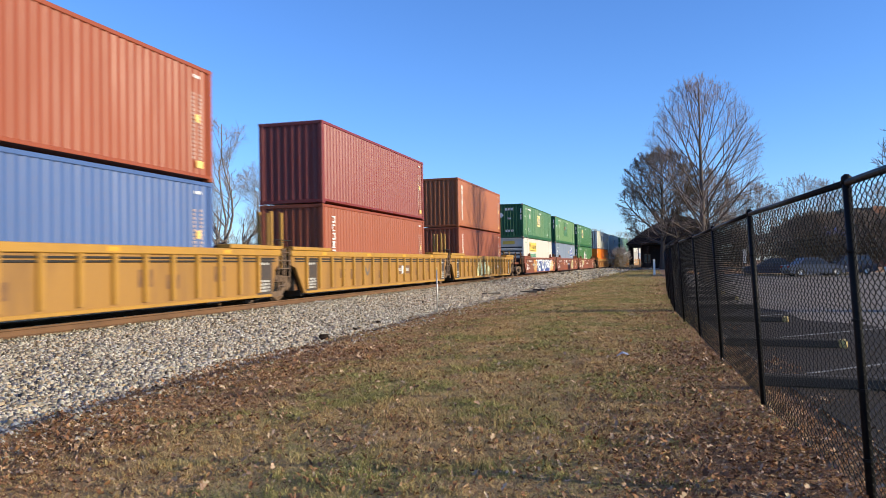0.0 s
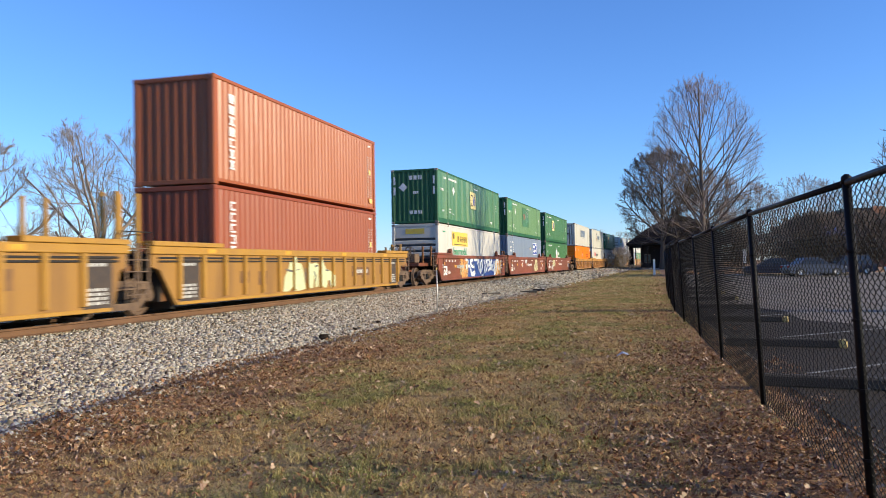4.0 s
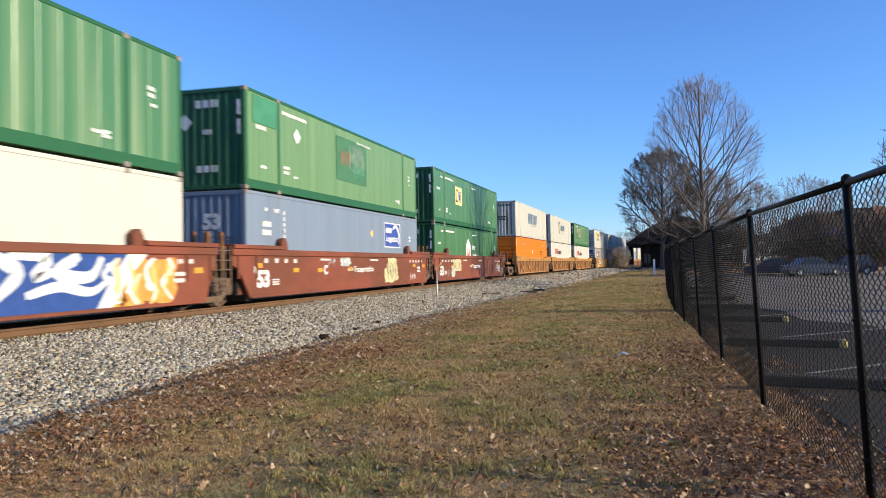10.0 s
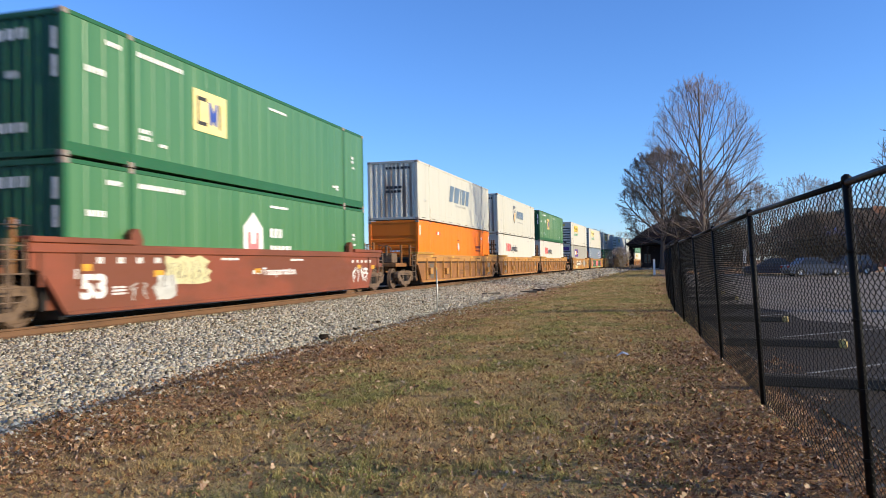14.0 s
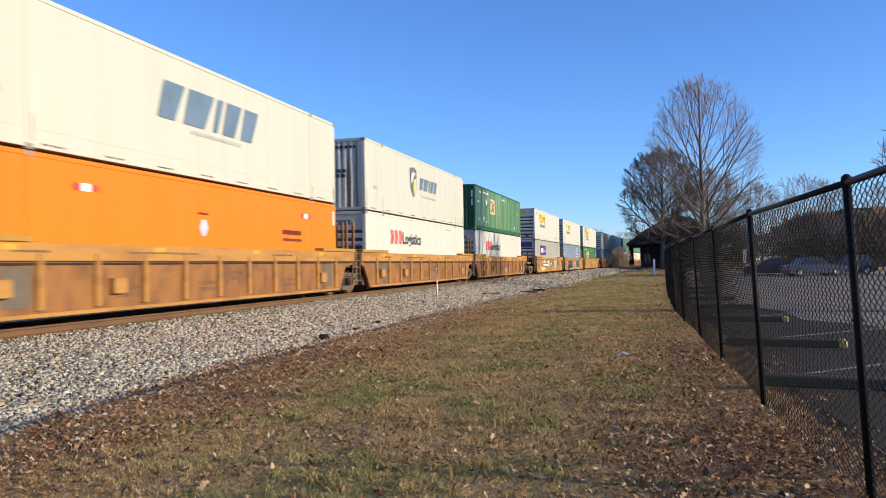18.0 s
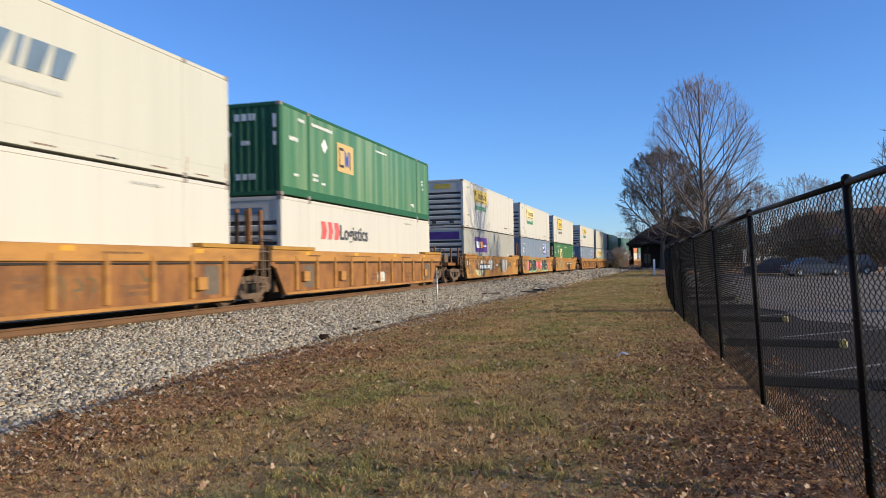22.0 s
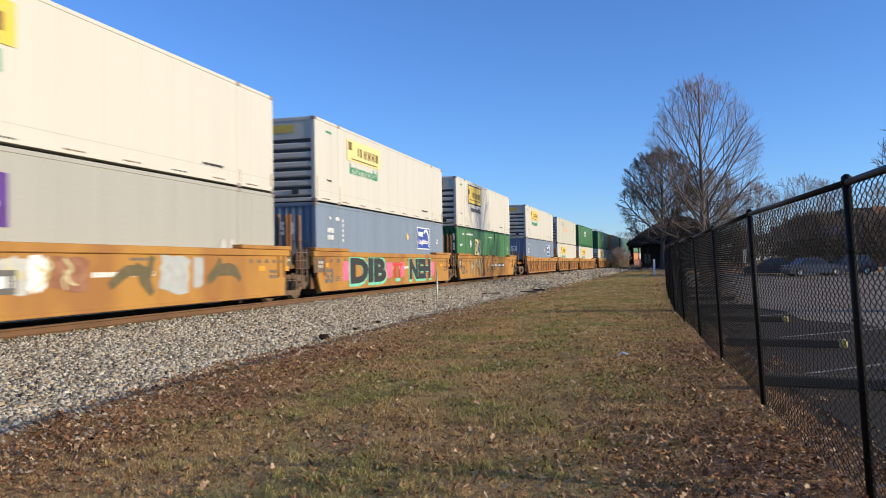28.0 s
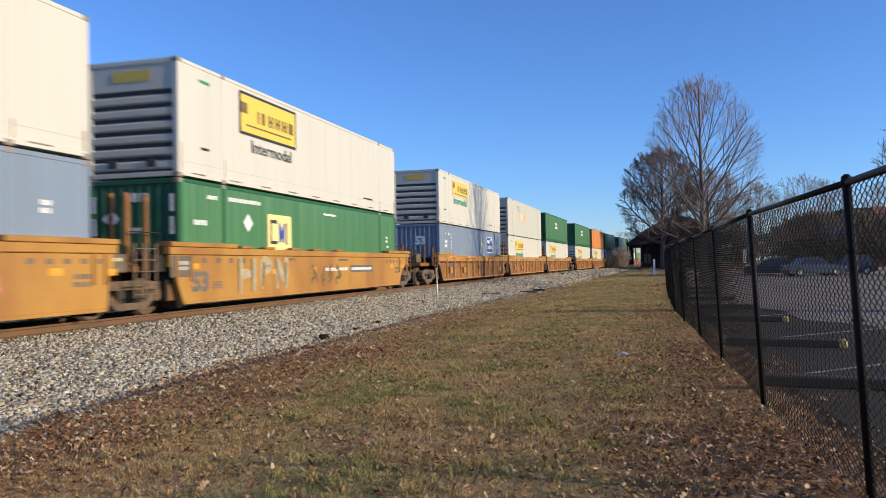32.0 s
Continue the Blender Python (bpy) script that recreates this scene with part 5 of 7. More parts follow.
    if style == "orange":
        q = flat("stencil_panel", 0.85, 0.5, "brown_panel", car, Matrix.Translation((1.505, -8.3, 1.1)) @ SIDE, "dusty grey-brown stencil panel")
        bars(0.5, 0.26, 2, "spray_grey", q, pose(0.05, 0.02, 0.003), 4, 3)
    if style == "rust":
        for y, z in ((-4.5, 0.72), (5.75, 0.68), (-7.5, 0.75)):
            part("step_box", shared(("stepbox", *key), lambda: Shape().box(1.5, 1.64, -0.2, 0.2, -0.16, 0.16, 0.015).mesh("step_box", top_m)), None, car, "small ochre step box", at=pose(0, y + 0.5, z))
        for y in (6.85, -6.6):
            flat("stencil_panel", 0.68, 0.72, "brown_panel", car, Matrix.Translation((1.505, y, 0.75)) @ SIDE)
    if style == "yellow":
        for k, (y, z) in enumerate(((-5.1, 0.8), (-4.1, 0.75), (-1.1, 0.7), (2.9, 0.85), (3.9, 0.75), (5.9, 0.9))):
            flat("old_marking", 0.5, 0.32 + 0.06 * (k % 2), "faded_brown", car, Matrix.Translation((1.504, y, z)) @ SIDE)
    if style == "rust":
        for y, z, w in ((-3.5, 0.6, 0.9), (-0.55, 0.62, 0.8), (0.9, 0.85, 0.7), (3.9, 0.6, 0.9)):
            bars(w, 0.3, 2, "faded_brown", car, Matrix.Translation((1.504, y, z)) @ SIDE, int(10 + y), 4)
        for y, w in ((-2.35, 2.6), (3.4, 1.3), (-6.3, 0.9)):
            bars(w, 0.07, 1, "faded_brown", car, Matrix.Translation((1.563, y, 1.4)) @ SIDE, int(30 + y), 16)
    for y in (-6.8, -2.6, 1.8, 6.2) if style in ("yellow", "rust") else ():
        flat("reflector", 0.36, 0.1, "reflect", car, Matrix.Translation((1.563, y, 1.47)) @ SIDE)
    return car


def car_mark(car, y, z, out=1.503):
    return Matrix.Translation((out, y, z)) @ SIDE


def stencils(car, ink, seed, number=True):
    r = random.Random(seed)
    if number:
        lettering("53", 0.46, ink, car, car_mark(car, -7.5, 0.70), 0.03, 0.72)
        bars(0.13, 0.3, 1, ink, car, car_mark(car, -7.95, 0.98), 1, 1)
    bars(0.45, 0.2, 3, ink, car, car_mark(car, -6.72, 0.62), 2, 2)
    for k in range(4):
        bars(0.22, 0.2, 1, ink, car, car_mark(car, -7.3 + 0.62 * k, 1.24), k, 2)
    if ink == "white":
        bars(0.5, 0.17, 1, ink, car, car_mark(car, -0.92, 0.92), seed, 3)
        lettering("Transportation", 0.22, ink, car, car_mark(car, 0.45, 0.92), 0.006, 2.1)
    else:
        bars(2.0, 0.16, 1, "white", car, car_mark(car, 1.0, 0.95), seed, 14)
    bars(0.9, 0.1, 1, ink, car, car_mark(car, -2.6 + r.uniform(-1, 1), 1.28), seed + 1, 8)
    bars(0.9, 0.1, 1, ink, car, car_mark(car, 1.6, 1.27), seed + 2, 8)
    for y, z in ((-7.75, 1.1), (-5.4, 0.95), (-3.6, 0.93), (-0.9, 0.95), (6.9, 1.02), (8.4, 1.0)):
        flat("reflector", 0.36, 0.14, "reflect", car, car_mark(car, y, z))
    for k in range(5):
        bars(0.2, 0.16, 1, ink, car, car_mark(car, 6.3 + 0.45 * k, 1.22), k + 2, 2)
    bars(0.5, 0.3, 2, ink, car, car_mark(car, 7.6, 0.85), seed, 3)


# ---- the train: units in order ----
def first_graffiti(car, code):
    if code == "C":
        for pts in (
            [(-2.85, 0.32), (-2.75, 0.75), (-2.45, 1.02), (-2.4, 1.19), (-2.0, 1.19), (-1.6, 1.15), (-1.45, 0.9), (-1.3, 0.35), (-1.75, 0.3), (-2.1, 0.32), (-2.2, 0.45), (-2.5, 0.3)],
            [(-1.2, 0.34), (-1.15, 0.9), (-0.95, 1.12), (-0.5, 1.19), (-0.3, 1.12), (-0.33, 0.4), (-0.55, 0.36), (-0.62, 0.8), (-0.75, 0.36)],
            [(-0.25, 0.38), (-0.2, 1.18), (0.1, 1.19), (0.3, 0.98), (0.75, 0.88), (1.0, 0.6), (1.05, 0.35), (0.75, 0.33), (0.65, 0.55), (0.45, 0.58), (0.35, 0.33)]):
            outline("graffiti_patch", pts, "spray_pistachio", car, car_mark(car, 0, 0, 1.506), "sprayed pale green letter")
        for y, z, h in ((-2.15, 0.86, 1.0), (-1.15, 0.78, 0.8), (-0.15, 0.82, 0.86), (0.85, 0.56, 0.4)):
            flat("graffiti_patch", 0.115, h, "spray_pistachio", car, car_mark(car, y, z, 1.588))
        strokes(car, "stencil_grey", 0.07, [[(-2.7, 0.98), (-2.2, 0.92), (-1.7, 0.98)], [(-2.0, 0.85), (-1.95, 0.7)], [(-1.3, 1.0), (-1.25, 0.65)], [(-0.7, 0.9), (-0.55, 0.75), (-0.5, 0.45)], [(-0.6, 1.05), (-0.35, 1.08)], [(0.25, 0.93), (0.55, 0.9)], [(0.6, 0.58), (0.66, 0.36)]], 1.511)
        flat("stencil_panel", 1.7, 0.3, "faded_brown", car, car_mark(car, 3.6, 0.85, 1.507))
        bars(1.4, 0.2, 1, "spray_grey", car, car_mark(car, 3.6, 0.85, 1.511), 9, 5)
    elif code == "D":
        for k, (y, w) in enumerate(((-3.4, 2.0), (6.4, 2.6), (4.9, 1.6))):
            blob(car, car_mark(car, y, 0.8, 1.504), "spray_orange", w, 1.15, 30 + k)
        outline("graffiti_patch", [(-4.1, 0.58), (-2.0, 0.57), (0.5, 0.57), (4.3, 0.57), (3.9, 0.1), (3.6, -0.55), (0.0, -0.56), (-4.1, -0.54), (-4.3, 0.0)], "spray_blue", car, car_mark(car, 1.5, 0.8, 1.510), "sprayed dark blue field")
        strokes(car, "spray_white", 0.24, [
            [(-3.1, 1.34), (-2.5, 1.2), (-2.9, 0.85), (-2.2, 0.95), (-1.9, 0.75)],
            [(-1.2, 1.32), (-1.9, 1.2), (-1.5, 0.92), (-0.9, 0.86)], [(-1.9, 0.78), (-1.6, 0.45), (-0.8, 0.52), (-1.1, 0.3)],
            [(-1.0, 1.3), (-0.2, 1.33), (0.4, 1.25), (-0.2, 1.08)],
            [(1.3, 1.34), (0.7, 1.0), (0.78, 0.6), (1.25, 0.8), (1.55, 1.3)], [(0.0, 1.1), (0.35, 0.7), (0.9, 0.42)],
            [(1.8, 1.34), (2.1, 0.9), (1.6, 0.38), (1.0, 0.3)], [(2.3, 1.3), (2.8, 1.0), (2.2, 0.5)],
            [(2.6, 1.33), (3.5, 1.28), (3.2, 0.92), (4.2, 1.2)], [(4.3, 1.33), (3.75, 1.0), (4.6, 0.92), (4.95, 1.3)],
            [(3.0, 0.6), (3.8, 0.75), (4.6, 0.62), (5.1, 0.82)]], 1.514, "sprayed white letter strokes")
        strokes(car, "spray_cream", 0.12, [[(-1.1, 1.1), (-1.0, 0.75), (-0.9, 0.5)], [(1.05, 1.2), (0.95, 0.8)]], 1.518)
        outline("graffiti_patch", [(-0.5, -0.55), (-0.1, -0.55), (0.5, 0.1), (1.1, 0.57), (0.45, 0.57), (-0.1, 0.0)], "spray_white", car, car_mark(car, 5.3, 0.8, 1.5125), "sprayed white slash")
        graffiti(car, car_mark(car, 6.2, 0.8, 1.514), "spray_white", 2.6, 1.0, 4, 15, 0.12)
        graffiti(car, car_mark(car, 6.3, 0.8, 1.516), "amber", 2.4, 1.0, 4, 19, 0.1)
        graffiti(car, car_mark(car, -3.4, 0.8, 1.513), "spray_brown", 2.0, 1.05, 4, 16, 0.12)
        graffiti(car, car_mark(car, -3.6, 0.8, 1.516), "spray_cream", 2.2, 0.9, 5, 26, 0.07)
        bars(1.6, 0.26, 1, "spray_pale", car, car_mark(car, -4.3, 0.92, 1.519), 6, 5)
    elif code == "E":
        blob(car, car_mark(car, 3.75, 1.08, 1.506), "spray_cream", 1.35, 0.66, 50)
        blob(car, car_mark(car, 3.65, 0.64, 1.507), "spray_cream", 1.9, 0.62, 51)
        graffiti(car, car_mark(car, 3.7, 0.82, 1.511), "spray_olive", 1.3, 0.8, 4, 17, 0.06)
        blob(car, car_mark(car, -1.4, 1.2, 1.506), "spray_pale", 1.0, 0.34, 54)
        graffiti(car, car_mark(car, -1.4, 1.2, 1.510), "spray_white", 0.9, 0.26, 4, 18, 0.05)
        lettering("C", 0.3, "white", car, car_mark(car, -3.15, 0.92, 1.506), 0.02)
        graffiti(car, car_mark(car, 6.6, 0.55, 1.506), "spray_white", 0.9, 0.3, 3, 27, 0.04)
        graffiti(car, car_mark(car, -2.6, 1.2, 1.506), "spray_pale", 0.7, 0.25, 2, 28, 0.04)
    elif code == "F":
        blob(car, car_mark(car, -4.3, 0.98, 1.506), "spray_cream", 2.0, 0.75, 52)
        blob(car, car_mark(car, -5.15, 0.62, 1.507), "spray_grey", 0.8, 0.6, 53)
        graffiti(car, car_mark(car, -4.4, 0.95, 1.510), "stencil_grey", 1.9, 0.6, 7, 21, 0.022)
        graffiti(car, car_mark(car, 7.0, 0.75, 1.506), "spray_white", 1.6, 0.6, 4, 22, 0.06)
        graffiti(car, car_mark(car, -5.9, 0.58, 1.506), "spray_grey", 1.1, 0.36, 3, 23, 0.03)
    elif code == "H":
        for y, z, w, h in ((-3.2, 1.1, 2.5, 0.05), (-3.2, 0.46, 2.5, 0.05), (-4.43, 0.78, 0.05, 0.6), (-1.97, 0.78, 0.05, 0.6)):
            flat("panel_border", w, h, "faded_brown", car, car_mark(car, y, z, 1.505))
        bars(2.1, 0.46, 1, "faded_brown", car, car_mark(car, -3.2, 0.78, 1.505), 41, 4)
        graffiti(car, car_mark(car, 2.1, 0.7, 1.506), "spray_olive", 1.3, 0.5, 3, 91, 0.05)
        strokes(car, "spray_olive", 0.09, [[(4.0, 1.05), (4.25, 0.8), (4.6, 1.08)]], 1.506)
    elif code == "B":
        strokes(car, "stencil_grey", 0.13, [[(-2.9, 1.1), (-2.65, 0.72), (-2.3, 1.12)]], 1.506)
        flat("stencil_panel", 1.85, 0.36, "faded_brown", car, car_mark(car, 1.8, 0.86, 1.507))
        bars(1.6, 0.22, 1, "spray_grey", car, car_mark(car, 1.8, 0.86, 1.511), 8, 5)
        flat("stencil_panel", 0.36, 0.34, "spray_white", car, car_mark(car, 1.75, 0.86, 1.515))
    elif code == "I":
        flat("stencil_panel", 0.9, 0.4, "spray_grey", car, car_mark(car, 0.2, 0.6, 1.504))
        graffiti(car, car_mark(car, 0.2, 0.6, 1.508), "spray_white", 0.9, 0.35, 3, 24, 0.05)
    elif code == "J":
        for k, (y, w, ink) in enumerate(((-5.4, 1.6, "spray_brown"), (-4.1, 1.2, "orange_faded"), (-2.9, 1.3, "spray_brown"), (-2.0, 0.8, "spray_grey"), (-1.4, 0.5, "spray_white"), (-0.6, 1.1, "spray_brown"))):
            blob(car, car_mark(car, y, 0.98, 1.505 + 0.0006 * k), ink, w, 0.72, 60 + k)
        graffiti(car, car_mark(car, -3.0, 0.98, 1.511), "spray_cream", 5.4, 0.6, 8, 67, 0.08)
        blob(car, car_mark(car, -5.0, 0.8, 1.5045), "spray_cream", 2.4, 1.05, 66)
        flat("graffiti_patch", 3.1, 0.42, "stencil_grey", car, car_mark(car, -3.45, 0.86, 1.5135))
        bars(2.95, 0.32, 1, "spray_white", car, car_mark(car, -3.45, 0.86, 1.517), 44, 5)
        strokes(car, "spray_olive", 0.3, [[(0.5, 0.7), (1.1, 1.02), (1.8, 0.92)], [(1.3, 1.1), (1.75, 0.95), (1.9, 1.34)], [(1.5, 1.0), (1.9, 0.5)], [(4.1, 0.72), (4.55, 1.0), (4.7, 1.3)], [(4.4, 0.98), (5.3, 1.0), (5.7, 0.72)]], 1.508, "olive leaf-shaped graffiti strokes")
        blob(car, car_mark(car, 2.75, 0.92, 1.506), "spray_pale", 1.3, 0.95, 65)
        blob(car, car_mark(car, 3.7, 0.95, 1.507), "spray_pale", 0.45, 0.85, 68)
        graffiti(car, car_mark(car, 2.8, 0.9, 1.511), "spray_grey", 1.2, 0.7, 3, 69, 0.04)
    elif code == "K":
        for y, w in ((-5.9, 0.9), (-1.3, 0.9), (0.4, 0.7), (5.2, 0.8)):
            blob(car, car_mark(car, y, 0.85, 1.505), "spray_pink", w, 0.75, int(70 + y))
        for txt, y, w in (("DIB", -3.75, 3.9), ("NEH", 3.15, 3.4)):
            lettering(txt, 1.0, "spray_mint", car, car_mark(car, y, 0.80, 1.510), 0.105, w * 1.06, label="mint green graffiti outline")
            lettering(txt, 0.86, "black", car, car_mark(car, y, 0.82, 1.516), 0.07, w, label="black graffiti letters")
        flat("graffiti_stroke", 1.3, 0.14, "red", car, car_mark(car, -0.2, 1.08, 1.512))
        for y in (-0.5, 0.1):
            flat("graffiti_stroke", 0.16, 0.5, "red", car, car_mark(car, y, 0.78, 1.512))
        flat("graffiti_stroke", 0.6, 0.14, "spray_mint", car, car_mark(car, -0.2, 0.42, 1.509))
    elif code == "L":
        strokes(car, "spray_tan", 0.26, [[(-5.6, 1.33), (-5.6, 0.35)], [(-5.6, 0.85), (-4.9, 0.9)], [(-4.9, 1.3), (-4.9, 0.4)], [(-4.4, 1.3), (-4.4, 0.45)], [(-4.4, 1.3), (-3.9, 1.1), (-4.4, 0.85)], [(-3.5, 1.3), (-3.5, 0.42)], [(-3.5, 1.25), (-2.95, 0.5)], [(-2.9, 1.33), (-2.95, 0.4)]], 1.506, "tall grey graffiti letters")
        strokes(car, "spray_olive", 0.1, [[(-5.7, 1.3), (-5.7, 0.4)], [(-5.0, 1.3), (-5.0, 0.4)], [(-4.3, 1.2), (-4.4, 0.5)], [(-3.6, 1.3), (-3.4, 0.6)], [(-2.95, 1.2), (-3.0, 0.5)]], 1.510)
        graffiti(car, car_mark(car, 0.1, 0.75, 1.506), "spray_olive", 2.6, 0.7, 4, 82, 0.12)
        flat("stencil_panel", 2.3, 0.26, "stencil_grey", car, car_mark(car, 3.4, 0.95, 1.504))
        bars(2.1, 0.15, 1, "white", car, car_mark(car, 3.4, 0.95, 1.508), 4, 12)
        for y in (-5.3, -4.0, -2.3, -0.7, 1.2):
            part("clip", shared(("clip",), lambda: Shape().box(1.38, 1.57, -0.3, 0.3, 1.565, 1.63, 0.015).mesh("clip", ORANGE_YELLOW)), None, car, "small tan chord clip", at=pose(0, y, 0))


FIRST, PIN, SET = -92.8, 19.195, 61.79
TRAIN = [
    ("yellow", [
        (lambda: iso_box("red", "faded red corrugated 40-foot container", seed=3), lambda: iso_box("blue", "dusty blue corrugated 40-foot container", seed=5)),
        (lambda: iso_box("maroon", "dark red corrugated 40-foot container", seed=7), lambda: iso_box("red", "red corrugated 40-foot container with white vertical lettering", True, 2)),
        (lambda: iso_box("brick", "orange-red corrugated 40-foot container with white vertical lettering", True, 3), lambda: iso_box("red", "red corrugated 40-foot container with white vertical lettering", True, 4))]),
    ("oxide", [
        (lambda: green_box(1, place=0.0), lambda: yellow_logo_box(1)),
        (lambda: green_box(2, False), lambda: blue_box()),
        (lambda: green_box(3), house_box)]),
    ("rust", [
        (lambda: slant_logo_box(False), orange_box),
        (lambda: slant_logo_box(True), red_letter_box),
        (lambda: green_box(6), red_letter_box)]),
    ("orange", [
        (lambda: yellow_logo_box(2), grey_box),
        (lambda: yellow_logo_box(3), lambda: blue_box()),
        (lambda: yellow_logo_box(4, "white", True), lambda: green_box(7))]),
    ("rust", [
        (lambda: yellow_logo_box(5), lambda: blue_box()),
        (stained_white_box, lambda: yellow_logo_box(6)),
        (lambda: plain_box("panel", "green", "green 53-foot container with a white emblem", "white"), lambda: yellow_logo_box(7))]),
    ("rust", [
        (lambda: plain_box("panel", "green", "green 53-foot container with a white emblem", "white"), lambda: yellow_logo_box(8)),
        (lambda: plain_box("smooth", "dull_orange", "plain dull orange 53-foot container"), lambda: yellow_logo_box(9)),
        (lambda: plain_box("panel", "green", "plain weathered green 53-foot container"), lambda: blue_box(False))]),
    ("oxide", [
        (lambda: plain_box("panel", "green", "green 53-foot container with a white emblem", "white"), lambda: plain_box("smooth", "dull_orange", "plain dull orange 53-foot container")),
        (lambda: plain_box("panel", "green", "plain weathered green 53-foot container"), lambda: plain_box("smooth", "white", "plain dusty white 53-foot container", end="ribbed")),
        (lambda: plain_box("smooth", "grey", "plain pale grey 53-foot container", end="ribbed"), lambda: plain_box("panel", "green", "plain weathered green 53-foot container"))]),
    ("rust", [
        (lambda: plain_box("smooth", "dull_orange", "plain dull orange 53-foot container"), lambda: plain_box("smooth", "white", "plain dusty white 53-foot container", end="ribbed")),
        (lambda: plain_box("panel", "green", "plain weathered green 53-foot container"), lambda: plain_box("smooth", "white", "plain dusty white 53-foot container", end="ribbed")),
        (lambda: plain_box("smooth", "white", "plain dusty white 53-foot container", end="ribbed"), lambda: plain_box("panel", "green", "plain weathered green 53-foot container"))]),
]
rolling, turning = [], []          # (thing, place in the train, height above the rail); (wheelset, place on its truck)


def build_train():
    for i, (style, units) in enumerate(TRAIN):
        for j, (upper, lower) in enumerate(units):
            code = "ABCDEFGHIJKLMNOPQRSTUVWX"[3 * i + j]
            centre = FIRST + i * SET + j * PIN
            car = well_car(style, j, turning)
            if style == "oxide":
                stencils(car, "white", 3 * i + j)
            elif style == "orange":
                stencils(car, "stencil_grey", 3 * i + j)
            first_graffiti(car, code)
            rolling.append((car, centre, 0.0))
            low = lower()
            rolling.append((low, centre, 0.345))
            top = upper()
            rolling.append((top, centre, 0.345 + 2.896 + 0.02))


def motions():
    """The train rolls by from the distance; every wheelset turns as it goes."""
    times = [2 * k for k in range(17)]
    for thing, centre, z in rolling:
        walk(thing, [(t, track_pose(centre - rolled(t), z)) for t in times])
    start = rolled(0)
    for ws, a in turning:
        walk(ws, [(0.1 * k, pose(0, a, 0.46, math.degrees((rolled(0.1 * k) - start) / 0.46))) for k in range(321)])


build_train()


# ---- chain-link fence ----
POST_Y = [-2.4, 1.2, 4.93, 7.91, 11.43, 15.0, 18.6, 22.2, 25.8, 29.4, 33.0, 36.6, 40.2, 43.8, 47.4]


def fence_x(y):
    pts = [(-3, 1.5), (1.2, 1.34), (4.93, 1.2), (7.91, 1.02), (11.43, 0.95), (15, 0.87), (18.6, 0.74), (23, 0.62), (30, 0.66), (36, 0.72), (48, 0.92)]
    for (a, p), (b, q) in zip(pts, pts[1:]):
        if y <= b:
            return p + (q - p) * (y - a) / (b - a)
    return pts[-1][1]


FENCE_H, LEAN = 1.86, -0.045


def build_fence():
    fence = empty("chain_link_fence", "black vinyl-coated chain-link fence leaning slightly beside the parking lot", "fence")
    for y in POST_Y:
        x, h = fence_x(y), FENCE_H
        post = part("post", Shape().tube([(x, y, -0.1), (x + LEAN * 1.0, y, h * 0.5), (x + 2 * LEAN, y, h)], 0.026, 12), FENCE_BLACK, fence, smooth=True)
        part("post_cap", Shape().tube([(x + 2 * LEAN, y, h - 0.02), (x + 2 * LEAN, y, h + 0.02), (x + 2 * LEAN, y, h + 0.035)], [0.031, 0.029, 0.012], 10), FENCE_BLACK, post, smooth=True)
        for z in (0.25, 0.65, 1.05, 1.45):
            part("tie_band", Shape().tube([(x + 2 * LEAN * z / h, y, z - 0.008), (x + 2 * LEAN * z / h, y, z + 0.008)], 0.037, 10), FENCE_BLACK, post)
    for y0, y1 in zip(POST_Y, POST_Y[1:]):
        xa, xb = fence_x(y0) + 2 * LEAN, fence_x(y1) + 2 * LEAN
        part("top_rail", Shape().tube([(xa, y0, FENCE_H - 0.015), (xb, y1, FENCE_H - 0.015)], 0.021, 10), FENCE_BLACK, fence, smooth=True)
        # woven wires: zigzags that lean against one another
        n = max(2, round((y1 - y0) / 0.05))
        step, cell = (y1 - y0) / n, 0.052
        rows = int((FENCE_H - 0.05) / (cell / 2))
        far = y0 > 26
        s = Shape()
        for w in range(n):
            pts = []
            for k in range(rows + 1):
                f = (w + (0.0 if (k + w) % 2 else 1.03)) / n
                z = 0.03 + k * cell / 2
                yy = y0 + (y1 - y0) * min(1, f)
                base = fence_x(y0) + (fence_x(y1) - fence_x(y0)) * min(1, f)
                bulge = 0.03 * math.sin(math.pi * min(1, f)) * math.sin(2.2 * z + y0)
                pts.append((base + 2 * LEAN * z / FENCE_H + bulge + (0.003 if k % 2 else -0.003), yy, z))
            s.tube(pts, 0.0034, 3, caps=False)
        part("mesh_panel", raw_mesh("mesh_panel", s.v, s.f, FENCE_BLACK), None, fence)


build_fence()


